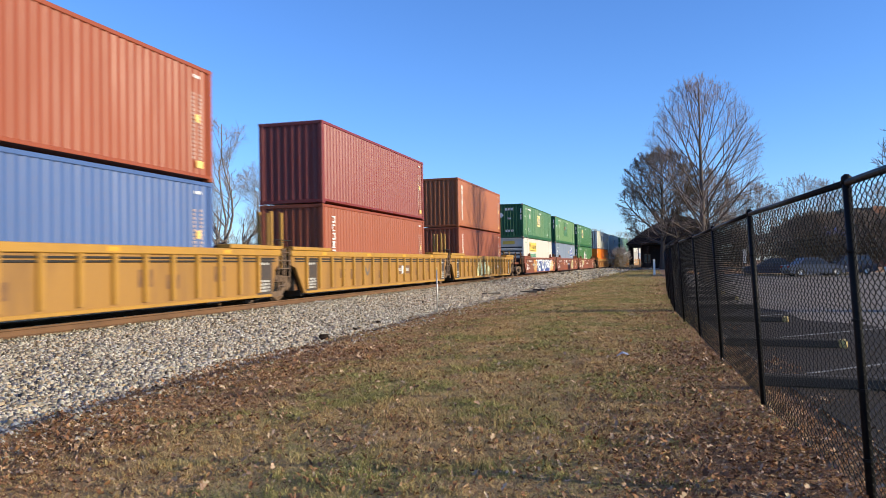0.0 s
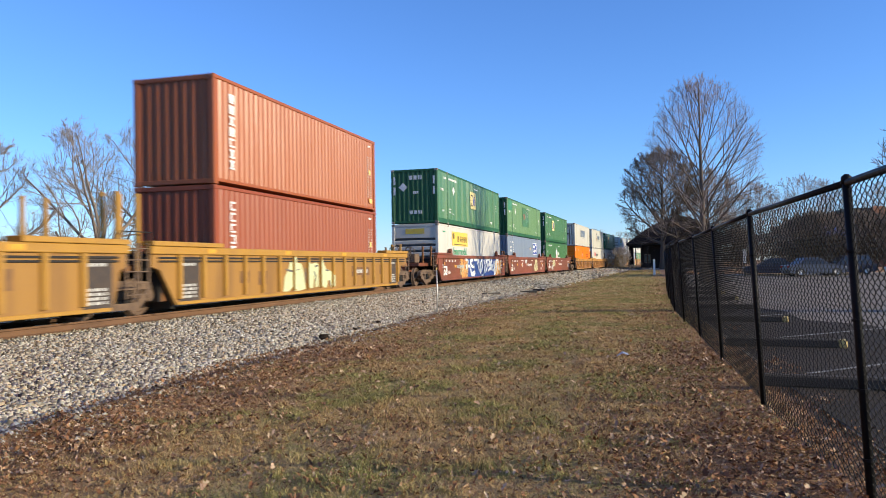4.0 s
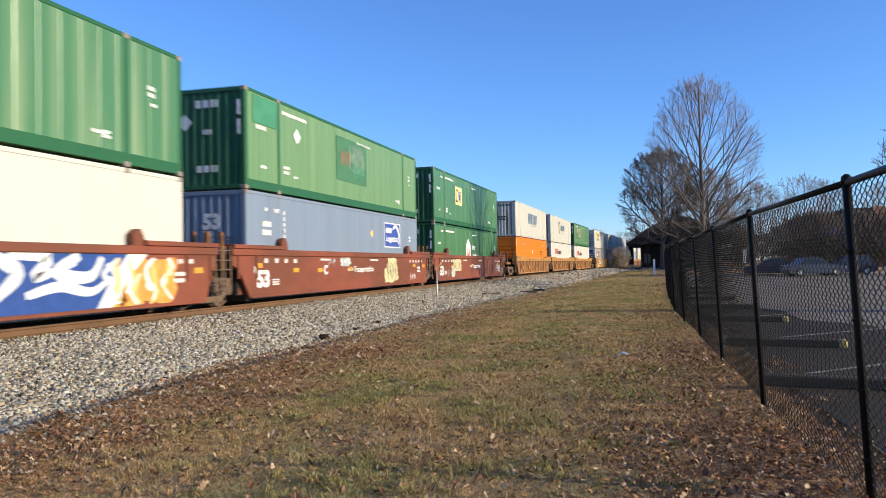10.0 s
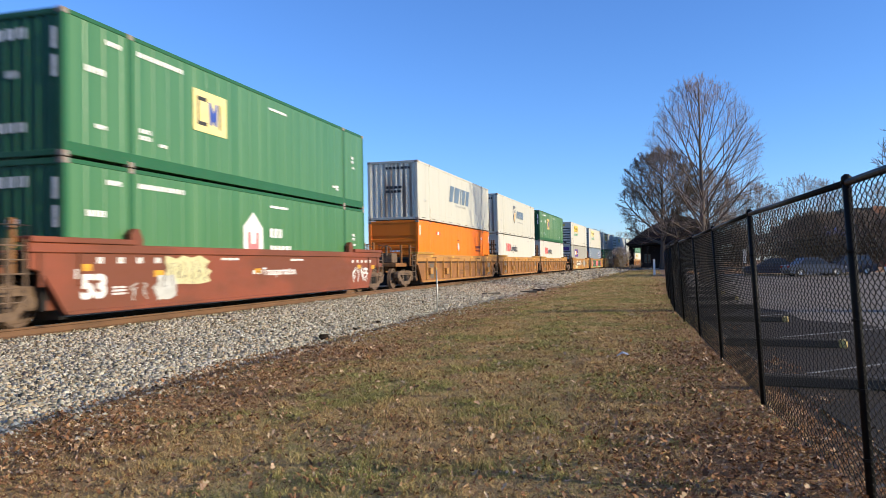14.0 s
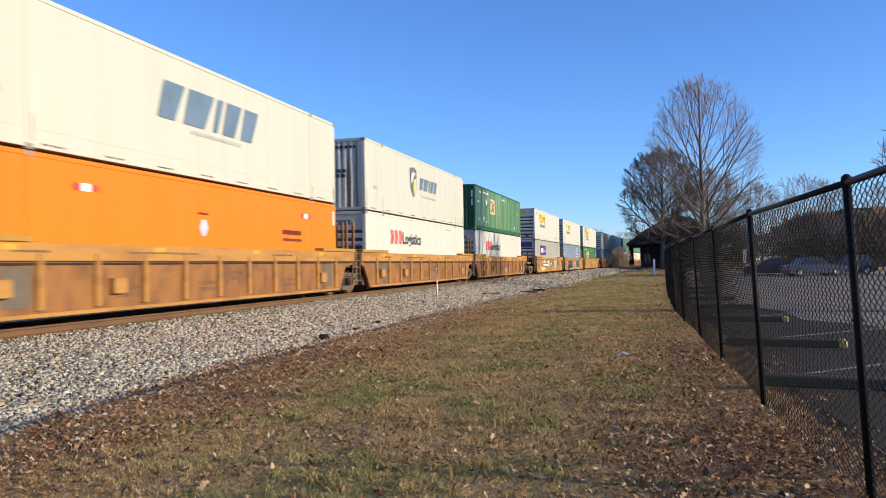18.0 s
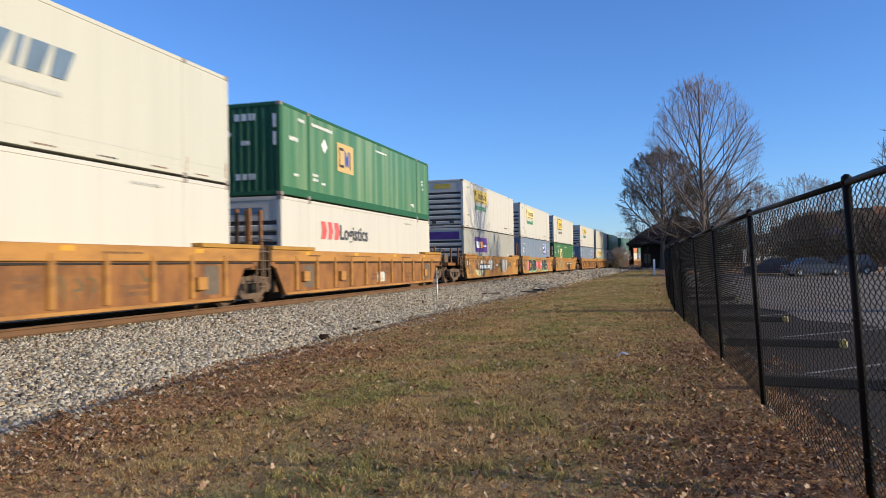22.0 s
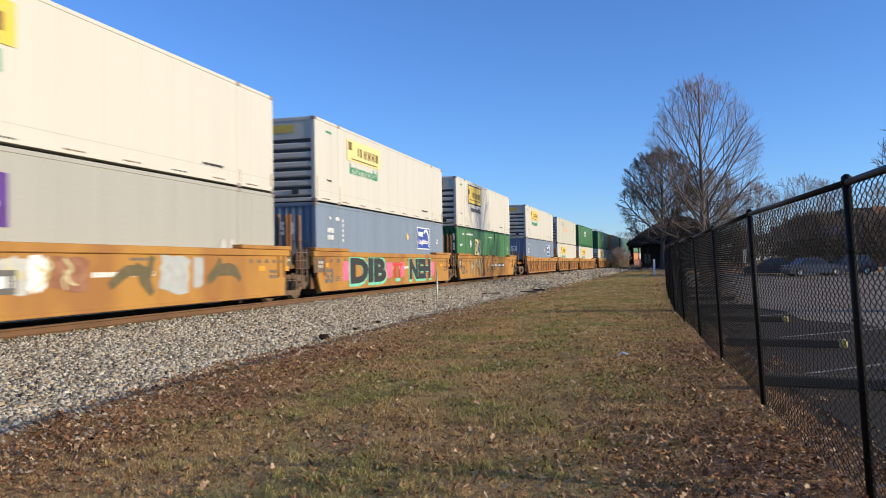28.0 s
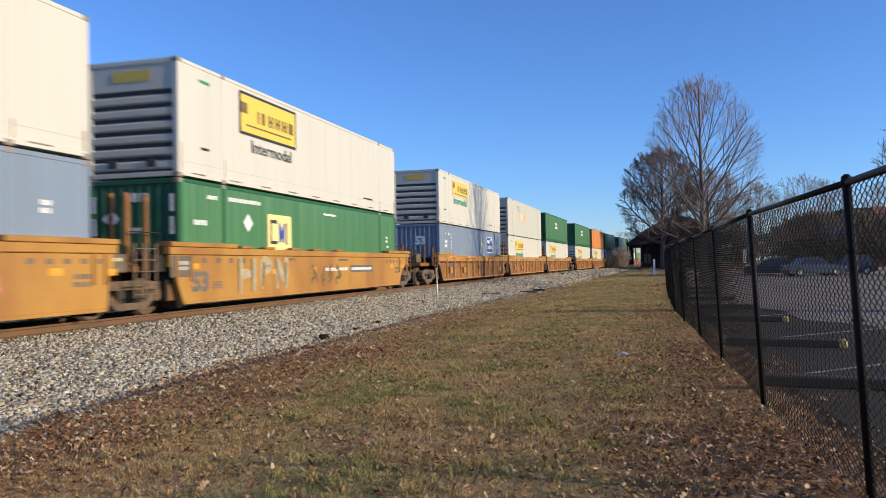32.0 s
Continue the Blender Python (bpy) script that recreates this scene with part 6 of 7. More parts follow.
# ---- trees ----
def bare_tree(label, m, height, radius, seed, fork=0.3, rise=0.75, limbs=12, dense=(6, 5, 4), bark=BARK, twig=TWIG, trunk_r=0.17, droop=0.0, thin=0.011, crook=1.0, slim=0.62, middle=0.58, lift=0.35, leader=0.8, group="bare trees"):
    """A leafless tree: tapered trunk, limbs that rise from it, and a crown of fine twigs."""
    r = random.Random(seed)
    tree = empty("tree", label, "tree", m, group)
    wood, fine = Shape(), Shape()

    mid, tall = height * middle, height * (1.01 - middle)

    def room(q, d, most):
        """How far a branch may reach before it leaves the crown's egg-shaped outline."""
        k = 0.2
        while k < most:
            e = q + d * k
            if ((e.x ** 2 + e.y ** 2) / radius ** 2 + ((e.z - mid) / tall) ** 2) > r.uniform(0.85, 1.12) and e.z > mid * 0.55:
                break
            k += 0.25
        return k

    def branch(start, d, length, rad, level):
        length = max(room(start, d, length), 0.25 * length if level > 1 else 0.6)
        pts, p = [start], start.copy()
        segs = 6 if level < 2 else 4 if level < 3 else 3
        for _ in range(segs):
            d = (d + Vector((r.uniform(-1, 1), r.uniform(-1, 1), r.uniform(-0.6, 0.9) + (lift if level else 0) - droop * (level == 1))) * crook * (0.07 if level < 2 else 0.12 if level < 3 else 0.2)).normalized()
            p = p + d * length / segs
            pts.append(p.copy())
        tip = rad * (0.35 if level < 3 else 0.55)
        target = wood if level < 3 else fine
        target.tube(pts, [rad + (tip - rad) * i / segs for i in range(segs + 1)], 7 if level < 2 else 5 if level < 3 else 3, caps=False)
        if level >= 4:
            return
        n = dense[level - 1] if level else 0
        for i in range(n):
            f = 0.25 + 0.75 * (i + r.uniform(0.1, 0.9)) / n
            k = min(int(f * segs), segs - 1)
            q = pts[k].lerp(pts[k + 1], f * segs - k)
            dd = (pts[k + 1] - pts[k]).normalized()
            side = dd.cross(Vector((r.uniform(-1, 1), r.uniform(-1, 1), r.uniform(-1, 1)))).normalized()
            a = r.uniform(0.45, 0.85)
            branch(q, (dd * math.cos(a) + side * math.sin(a)).normalized(), length * r.uniform(0.36, 0.6) * (1.15 - 0.4 * f), max(rad * (1 - 0.6 * f) * 0.55, thin), level + 1)

    trunk, z = [], 0.0
    x = y = 0.0
    top = height * leader
    for i in range(9):
        trunk.append(Vector((x, y, top * i / 8 - 0.1 * (i == 0))))
        x, y = x + r.uniform(-0.05, 0.05) * height / 10, y + r.uniform(-0.05, 0.05) * height / 10
    wood.tube(trunk, [trunk_r * (1.35 if i == 0 else 1 - 0.108 * i) for i in range(9)], 10, caps=False)
    for i in range(limbs):
        f = fork + (0.97 - fork) * (i + r.uniform(0, 0.8)) / limbs
        k = min(int(f * 8), 7)
        q = trunk[k].lerp(trunk[k + 1], f * 8 - k)
        w = i * 2.4 + r.uniform(-0.4, 0.4)
        up = rise * (0.45 + 1.1 * f) + r.uniform(-0.1, 0.12)
        reach = height
        branch(q, Vector((math.cos(w) * max(0.2, 1.0 - 0.5 * up), math.sin(w) * max(0.2, 1.0 - 0.5 * up), up)).normalized(), max(reach, height * 0.14), max(trunk_r * (1 - 0.8 * f) * slim, 0.018), 1)
    branch(trunk[-1], Vector((0, 0, 1)), height - top, trunk_r * 0.25, 1)
    for shape, name, mt in ((wood, "trunk", bark), (fine, "crown", twig)):
        vs, fs = shape.v, [f for f in shape.f if len(f) == 4]
        me = raw_mesh(name, vs, fs, mt)
        me.shade_smooth()
        part(name, me, None, tree)
    return tree


def dead_leaf_crown(tree, centre, radii, count, seed, material, size=0.16):
    """Clinging brown leaves: small bent leaf pairs through an uneven crown."""
    rng = np.random.default_rng(seed)
    clumps = np.clip(rng.normal(0, 0.5, (60, 3)), -0.95, 0.95) * radii + centre
    p = clumps[rng.integers(0, 60, count)] + np.clip(rng.normal(0, 0.2, (count, 3)), -0.4, 0.4) * np.array(radii) * 0.8
    a, b = rng.normal(0, 1, (count, 3)), rng.normal(0, 1, (count, 3))
    a /= np.linalg.norm(a, axis=1)[:, None]
    b = np.cross(a, b)
    b /= np.linalg.norm(b, axis=1)[:, None]
    s = rng.uniform(0.5, 1.2, (count, 1)) * size
    n = np.cross(a, b) * 0.3
    v = np.stack([p - a * s, p + b * s * 0.5 + n * s, p + a * s, p - b * s * 0.5 + n * s], 1)
    f = np.array([[0, 1, 2], [0, 2, 3]])[None] + 4 * np.arange(count)[:, None, None]
    ob = part("leaves", raw_mesh("leaves", v.reshape(-1, 3), f.reshape(-1, 3), material), None, tree, "clinging dull brown leaves")
    return tagged(ob, kind="stuff")


DULL_LEAVES = island_mat("clinging_dull_leaves", [(0.10, 0.073, 0.048), (0.15, 0.11, 0.075), (0.08, 0.06, 0.04), (0.18, 0.135, 0.09)], 0.85)


SCRUB_LEAVES = island_mat("clinging_brown_scrub_leaves", [(0.13, 0.095, 0.065), (0.20, 0.15, 0.10), (0.10, 0.075, 0.05), (0.24, 0.18, 0.12)], 0.85)


def build_trees():
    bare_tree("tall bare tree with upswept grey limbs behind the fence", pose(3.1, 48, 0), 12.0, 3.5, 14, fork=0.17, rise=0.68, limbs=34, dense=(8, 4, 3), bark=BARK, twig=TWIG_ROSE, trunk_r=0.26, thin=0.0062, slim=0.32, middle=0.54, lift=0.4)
    dark = bare_tree("dense dark tree with clinging leaves beside the depot", pose(2.1, 137, 0), 20.5, 7.3, 5, fork=0.22, rise=0.55, limbs=24, dense=(9, 7, 5), bark=BARK_DARK, twig=TWIG_DARK, trunk_r=0.5, thin=0.027)
    dead_leaf_crown(dark, (0.3, 0, 10.4), (5.6, 5.6, 5.6), 2600, 3, DULL_LEAVES, 0.15)
    dark = bare_tree("dense dark tree with clinging leaves in front of the depot", pose(9.7, 137, 0), 16.4, 6.7, 6, fork=0.22, rise=0.5, limbs=16, dense=(8, 6, 5), bark=BARK_DARK, twig=TWIG_DARK, trunk_r=0.45, thin=0.027)
    dead_leaf_crown(dark, (0.0, 0, 7.8), (5.4, 5.4, 4.5), 2600, 4, DULL_LEAVES, 0.15)
    for k, (x, y, h, rad) in enumerate(((-29, 36, 9.4, 4.4), (-30, 43, 10.6, 4.8), (-31, 52, 12.2, 5.0), (-30, 61, 12.0, 4.8), (-33, 31, 8.4, 4.0))):
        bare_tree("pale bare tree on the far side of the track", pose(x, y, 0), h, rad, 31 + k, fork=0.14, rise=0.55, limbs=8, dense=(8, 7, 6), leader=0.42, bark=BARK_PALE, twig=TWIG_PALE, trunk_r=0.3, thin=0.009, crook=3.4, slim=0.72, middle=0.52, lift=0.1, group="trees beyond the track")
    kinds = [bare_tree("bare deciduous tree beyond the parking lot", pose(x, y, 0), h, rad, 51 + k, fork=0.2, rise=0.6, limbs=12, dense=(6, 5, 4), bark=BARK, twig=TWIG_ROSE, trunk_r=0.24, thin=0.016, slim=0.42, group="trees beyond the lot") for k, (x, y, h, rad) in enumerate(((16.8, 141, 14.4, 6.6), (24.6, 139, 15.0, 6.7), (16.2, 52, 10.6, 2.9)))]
    r = random.Random(9)
    for x, y in ((20, 152), (30, 150), (40, 147), (45, 162), (55, 150), (12.5, 172), (62, 168), (25, 176), (38, 182), (70, 158)):
        copy_thing(kinds[r.randrange(2)], pose(x, y, 0, 0, 0, r.uniform(0, 360)))
    for k in range(26):
        copy_thing(kinds[r.randrange(2)], pose(-60 + 8.2 * k + r.uniform(-3, 3), 330 + r.uniform(-30, 40), 0, 0, 0, r.uniform(0, 360)))
    scrub = bare_tree("dense dark leafless scrub behind the parked cars", pose(11.6, 112, 0), 5.2, 4.2, 91, fork=0.08, rise=0.8, limbs=18, dense=(8, 6, 4), bark=BARK, twig=TWIG, trunk_r=0.12, thin=0.018, group="scrub behind the lot")
    dead_leaf_crown(scrub, (0, 0, 2.3), (3.1, 2.6, 1.5), 2000, 92, SCRUB_LEAVES, 0.15)
    for x, y in ((17.4, 108), (14.6, 76), (18.5, 77), (22.5, 76), (14.5, 84), (12.5, 116)):
        copy_thing(scrub, pose(x, y, 0, 0, 0, r.uniform(0, 360)))
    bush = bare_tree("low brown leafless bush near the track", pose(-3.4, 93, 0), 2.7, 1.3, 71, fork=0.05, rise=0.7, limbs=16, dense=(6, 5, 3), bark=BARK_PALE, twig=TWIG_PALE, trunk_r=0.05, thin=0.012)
    bush.name = "bush"
    bush["category"] = "bush"
    dead_leaf_crown(bush, (0, 0, 1.5), (0.8, 0.8, 0.7), 900, 8, island_mat("tan_bush_leaves", [(0.28, 0.2, 0.11), (0.4, 0.3, 0.17)], 0.85), 0.11)


# ---- depot beside the track ----
def build_depot():
    d = empty("railway_depot", "low dark brown railway depot with a broad hipped roof", "building", pose(4.6, 150, 0))
    part("wall", Shape().box(-6.2, 7, -7, 22, 0, 4.3), DEPOT_WOOD, d, "dark brown board walls")

    def hip(x0, x1, y0, y1, z0, z1, inset, thick, name):
        v = [(x0, y0, z0), (x1, y0, z0), (x1, y1, z0), (x0, y1, z0)]
        cx, half = (x0 + x1) / 2, (x1 - x0) / 2 - inset
        t = [(cx - half, y0 + inset, z1), (cx + half, y0 + inset, z1), (cx + half, y1 - inset, z1), (cx - half, y1 - inset, z1)]
        s = Shape().quad_mesh([(a, b, c - thick) for a, b, c in v] + v + t, [(0, 1, 2, 3), (0, 4, 5, 1), (1, 5, 6, 2), (2, 6, 7, 3), (3, 7, 4, 0), (4, 8, 9, 5), (5, 9, 10, 6), (6, 10, 11, 7), (7, 11, 8, 4), (8, 11, 10, 9)])
        return part(name, s, DEPOT_ROOF, d, "brown shingled roof")

    hip(-8.6, 9.4, -10, 25, 4.6, 6.6, 2.6, 0.22, "eave_roof")
    hip(-6.0, 6.8, -7.4, 22.4, 6.6, 9.4, 4.4, 0.2, "roof")
    part("chimney", Shape().box(0.2, 1.0, 4, 4.9, 8.4, 10.2, 0.04), BRICK, d)
    for y in (-9, -4, 1, 6, 11, 16, 21):
        part("porch_post", Shape().box(-8.2, -7.95, y - 0.12, y + 0.12, 0.1, 4.25, 0.02), DEPOT_WOOD, d)
    for x in (-5, -1.5, 2, 5.5):
        part("porch_post", Shape().box(x - 0.12, x + 0.12, -9.6, -9.36, 0.1, 4.25, 0.02), DEPOT_WOOD, d)
        w = part("window", Shape().box(x - 0.55, x + 0.55, -7.08, -7.0, 1.1, 2.7), DEPOT_TRIM, d, "cream window frame")
        part("pane", Shape().box(x - 0.42, x + 0.42, -7.11, -7.082, 1.25, 2.55), DARK_GLASS, w)
    part("porch_floor", Shape().box(-8.6, 9.4, -10, 25, 0, 0.14, 0.02), CONCRETE, d)


# ---- parking lot ----
def build_lot():
    vs, fs = [], []
    ys = [-30, -10, 0, 10, 20, 30, 40, 52, 72]
    for y in ys:
        for x in (fence_x(min(max(y, -3), 48)) + 0.42 if y < 48 else 1.4, 4, 12, 30, 60):
            vs.append((x, y, 0.03))
    fs = [(j * 5 + i, j * 5 + i + 1, (j + 1) * 5 + i + 1, (j + 1) * 5 + i) for j in range(len(ys) - 1) for i in range(4)]
    tagged(new("parking_lot", raw_mesh("parking_lot", vs, fs, ASPHALT)), "worn grey asphalt parking lot", "parking lot", kind="structure")
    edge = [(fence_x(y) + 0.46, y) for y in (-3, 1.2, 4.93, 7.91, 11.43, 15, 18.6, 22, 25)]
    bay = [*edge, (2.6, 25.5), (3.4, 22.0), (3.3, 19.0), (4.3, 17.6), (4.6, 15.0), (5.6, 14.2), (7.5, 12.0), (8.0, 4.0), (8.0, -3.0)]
    tagged(new("asphalt_patch", Shape().prism(bay, 0.028, 0.034, "z").mesh("asphalt_patch", ASPHALT_DARK)), "darker asphalt over the parking bays", "asphalt", kind="structure")
    for y in (4.4, 9.2, 13.4, 18.6, 23.5, 28.4, 33.6, 38.9):
        line = tagged(new("parking_line", Shape().prism([(1.75, y + 0.9), (1.85, y + 0.9), (6.6, y + 5.4), (6.5, y + 5.4)], 0.036, 0.040, "z").mesh("parking_line", LINE_PAINT)), "worn white painted parking line", "line", "parking lines", "structure")
        st = empty("parking_stop", "dark timber parking stop with a yellow painted end", "parking stop", pose(2.0, y - 0.2, 0.03, 0, 0, -9), "parking stops")
        part("beam", Shape().box(-0.85, 0.78, -0.08, 0.08, 0, 0.13, 0.02), STOP_TIMBER, st)
        part("painted_end", Shape().box(0.782, 0.9, -0.082, 0.082, 0, 0.132, 0.02), STOP_YELLOW, st, "chipped yellow painted end")
    tagged(new("pavement", Shape().box(-3.2, 60, 126, 136, -0.1, 0.05, 0.02).mesh("pavement", ASPHALT)), "worn grey asphalt road across to the depot", "pavement", kind="structure")
    tagged(new("kerb", Shape().box(1.5, 60, 72, 72.25, 0, 0.16, 0.03).mesh("kerb", CONCRETE)), "pale concrete kerb at the end of the lot", "kerb", kind="structure")


def car_model(label, body_mat, m, tall=1.46, suv=False):
    """A parked car, its nose to +x: pressed body, glazed cabin, wheels with rims, lamps."""
    car = empty("car", label, "car", m, "parked cars")
    half = 0.88
    low = [(-2.2, 0.35), (-2.25, 0.62), (-2.18, 0.86), (-1.6, 0.95), (1.0, 0.93), (1.95, 0.80), (2.2, 0.62), (2.22, 0.35), (1.9, 0.22), (1.72, 0.22), (1.62, 0.45), (1.38, 0.58), (1.12, 0.45), (1.02, 0.22), (-1.02, 0.22), (-1.12, 0.45), (-1.38, 0.58), (-1.62, 0.45), (-1.72, 0.22), (-2.0, 0.22)]
    part("body", Shape().prism(low, -half, half, "y"), body_mat, car)
    cab = [(-1.95 if suv else -1.55, 0.94), (-1.6 if suv else -0.95, tall), (0.15, tall), (0.95, 0.92)]
    s = Shape()
    k = 0
    for (a, z) in cab:
        inset = 0.04 if z < 1 else 0.2
        s.v += [(a, -half + inset, z), (a, half - inset, z)]
    s.f = [(0, 2, 4, 6), (1, 7, 5, 3), (0, 1, 3, 2), (2, 3, 5, 4), (4, 5, 7, 6), (6, 7, 1, 0)]
    cabin = part("cabin", s, body_mat, car)
    for sg in (-1, 1):
        side = Shape().quad_mesh([((a * 0.93 - 0.02), sg * (half - (0.045 if z < 1 else 0.19) + 0.012), z * 0.97 + 0.03 if z < 1 else z - 0.07) for a, z in cab], [(0, 1, 2, 3)])
        side.quad_mesh([(x, y - sg * 0.008, z) for x, y, z in side.v[:4]], [(3, 2, 1, 0)])
        part("side_window", side, DARK_GLASS, cabin)
    part("windscreen", Shape().quad_mesh([(0.22, -0.66, tall - 0.05), (0.22, 0.66, tall - 0.05), (0.94, 0.80, 0.96), (0.94, -0.80, 0.96)], [(0, 1, 2, 3)]).quad_mesh([(0.20, -0.66, tall - 0.05), (0.20, 0.66, tall - 0.05), (0.92, 0.80, 0.96), (0.92, -0.80, 0.96)], [(3, 2, 1, 0)]), DARK_GLASS, cabin)
    tyre = shared(("tyre",), lambda: Shape().lathe([(-0.1, 0.2), (-0.1, 0.29), (-0.07, 0.325), (0.07, 0.325), (0.1, 0.29), (0.1, 0.2)], 20).mesh("tyre", RUBBER))
    rim = shared(("rim",), lambda: Shape().lathe([(0.0, 0.001), (0.085, 0.02), (0.06, 0.1), (0.085, 0.2), (-0.09, 0.2)], 14).mesh("rim", CHROME))
    for x in (-1.38, 1.38):
        for sg in (-1, 1):
            w = part("wheel", tyre, None, car, at=pose(x, sg * 0.80, 0.325, 0, 0, sg * 90))
            part("rim", rim, None, w)
    for sg in (-1, 1):
        part("headlight", Shape().box(2.02, 2.19, sg * 0.62 - 0.16, sg * 0.62 + 0.16, 0.62, 0.76, 0.03), LAMP_CLEAR, car)
        part("tail_light", Shape().box(-2.262, -2.17, sg * 0.66 - 0.14, sg * 0.66 + 0.14, 0.66, 0.86, 0.03), LAMP_RED, car)
    return car


def build_far_side():
    saloon_paint = mat("dusty_blue_grey_car_paint", (0.075, 0.09, 0.13), 0.3, metal=0.3, bump=0, fine_amount=0.05, amount=0.1)
    blue = mat("dark_blue_car_paint", (0.008, 0.015, 0.045), 0.35, bump=0, fine_amount=0.05, amount=0.1)
    black = mat("black_car_paint", (0.02, 0.02, 0.024), 0.2, bump=0, fine_amount=0.05, amount=0.1)
    white = mat("white_car_paint", (0.7, 0.7, 0.7), 0.25, bump=0, fine_amount=0.05, amount=0.1)
    car_model("dusty blue-grey saloon car parked in the lot", saloon_paint, pose(12.35, 66.0, 0.03, 0, 0, 14))
    car_model("dark blue car parked beyond the saloon", blue, pose(9.9, 71.0, 0.03, 0, 0, 180))
    car_model("blue estate car parked in the far row", blue, pose(15.6, 70.6, 0.03, 0, 0, 190), 1.62, True)
    car_model("white car parked at the lot's far side", white, pose(19.0, 63.0, 0.03, 0, 0, 0))
    car_model("black estate car parked at the lot's far side", black, pose(21.0, 70.0, 0.03, 0, 0, 180), 1.7, True)
    b = empty("shop_building", "dark brick shop building with a flat roof and blue awning", "building", pose(28.5, 125, 0) @ Matrix.Diagonal((1.58, 1.58, 1.58, 1)))
    part("wall", Shape().box(-0.3, 30, 0, 14, 0, 5.2), BRICK, b)
    part("roof", Shape().box(-0.5, 30.2, -0.2, 14.2, 5.2, 5.5, 0.03), ROOF_TAR, b)
    part("wing", Shape().box(-3.2, -0.302, 0, 8, 0, 4.0), BRICK, b)
    part("gable", Shape().box(1.9, 2.9, -0.35, 0.0, 4.2, 5.6, 0.03), BRICK_SUNLIT, b, "sunlit orange brick front")
    part("awning", Shape().prism([(-1.2, 2.9), (0.0, 3.8), (0.0, 4.0), (-1.2, 3.05)], -3.4, -0.32, "x"), AWNING_BLUE, b, "blue cloth awning")
    for k in range(7):
        x = -3.0 + 4.2 * k
        w = part("window", Shape().box(x, x + 2.6, -0.06, 0.0, 0.7, 2.7), DEPOT_TRIM, b)
        part("pane", Shape().box(x + 0.12, x + 2.48, -0.09, -0.062, 0.82, 2.58), DARK_GLASS, w)
    sgn = empty("sign_post", "white sign panel on a dark post", "sign", pose(7.1, 64.0, 0.0))
    part("pole", Shape().tube([(0, 0, 0), (0, 0, 2.3)], 0.04, 8), BLACK_IRON, sgn)
    part("panel", Shape().box(-0.13, 0.13, -0.06, -0.03, 1.15, 2.2, 0.01), WHITE_PAINT, sgn, "plain white panel")
    wp = tagged(new("marker_post", Shape().box(0.30, 0.52, 82.6, 82.8, -0.05, 1.62, 0.02).mesh("marker_post", WHITE_PAINT)), "white painted marker post on the lawn", "post")
    # stands out of view, added only to throw the thin shadow across the lawn
    pole = empty("lamp_post", "unseen stout post added to cast the lawn's shadow line", "lamp post", pose(13.5, 21.6, 0.03))
    part("pole", Shape().tube([(0, 0, 0), (0, 0, 4.5)], [0.44, 0.38], 12), BLACK_IRON, pole)
    part("lamp_head", Shape().box(-0.2, 0.2, -0.14, 0.14, 4.5, 4.66, 0.03), BLACK_IRON, pole)


# ---- small things on the lawn and ballast ----
def lump(name, label, category, x, y, size, material, seed, flat_k=0.7):
    rng = np.random.default_rng(seed)
    bm = bmesh.new()
    bmesh.ops.create_icosphere(bm, subdivisions=2, radius=1.0)
    for v in bm.verts:
        k = 1 + 0.45 * noise.noise(v.co * 1.7 + Vector((seed, 0, 0)))
        v.co = Vector((v.co.x * size * k, v.co.y * size * 0.8 * k, v.co.z * size * flat_k * k))
    me = bpy.data.meshes.new(name)
    bm.to_mesh(me)
    bm.free()
    me.materials.append(material)
    ob = new(name, me)
    ob.matrix_basis = pose(x, y, max(ground_z(x, y), bed_z(x, y) if x < toe_x(y) else -9) + size * flat_k * 0.55, 0, 0, seed * 40)
    return tagged(ob, label, category)


NEST = (-35.34, 49.00, 11.57)


def build_nest():
    """A round clump of twigs high in a bare crown."""
    r, s = random.Random(77), Shape()
    for _ in range(150):
        a, b = r.uniform(0, 6.28), r.uniform(-0.9, 0.9)
        c = Vector((0.26 * math.cos(a) * math.cos(b), 0.26 * math.sin(a) * math.cos(b), 0.19 * math.sin(b)))
        d = Vector((-math.sin(a), math.cos(a), r.uniform(-0.5, 0.5))) * r.uniform(0.12, 0.24)
        s.tube([c - d, c + d * 0.2, c + d], 0.012, 3, caps=False)
    twigs = [o.parent.matrix_basis @ v.co for o in scene.objects if o.name.startswith("crown") and o.parent and o.parent.get("group") == "trees beyond the track" for v in o.data.vertices]
    spot = min(twigs, key=lambda v: (v - Vector(NEST)).length)
    tagged(new("nest", raw_mesh("nest", s.v, s.f, TWIG_DARK)), "dark round nest of twigs high in a bare tree", "nest").matrix_basis = Matrix.Translation(spot)


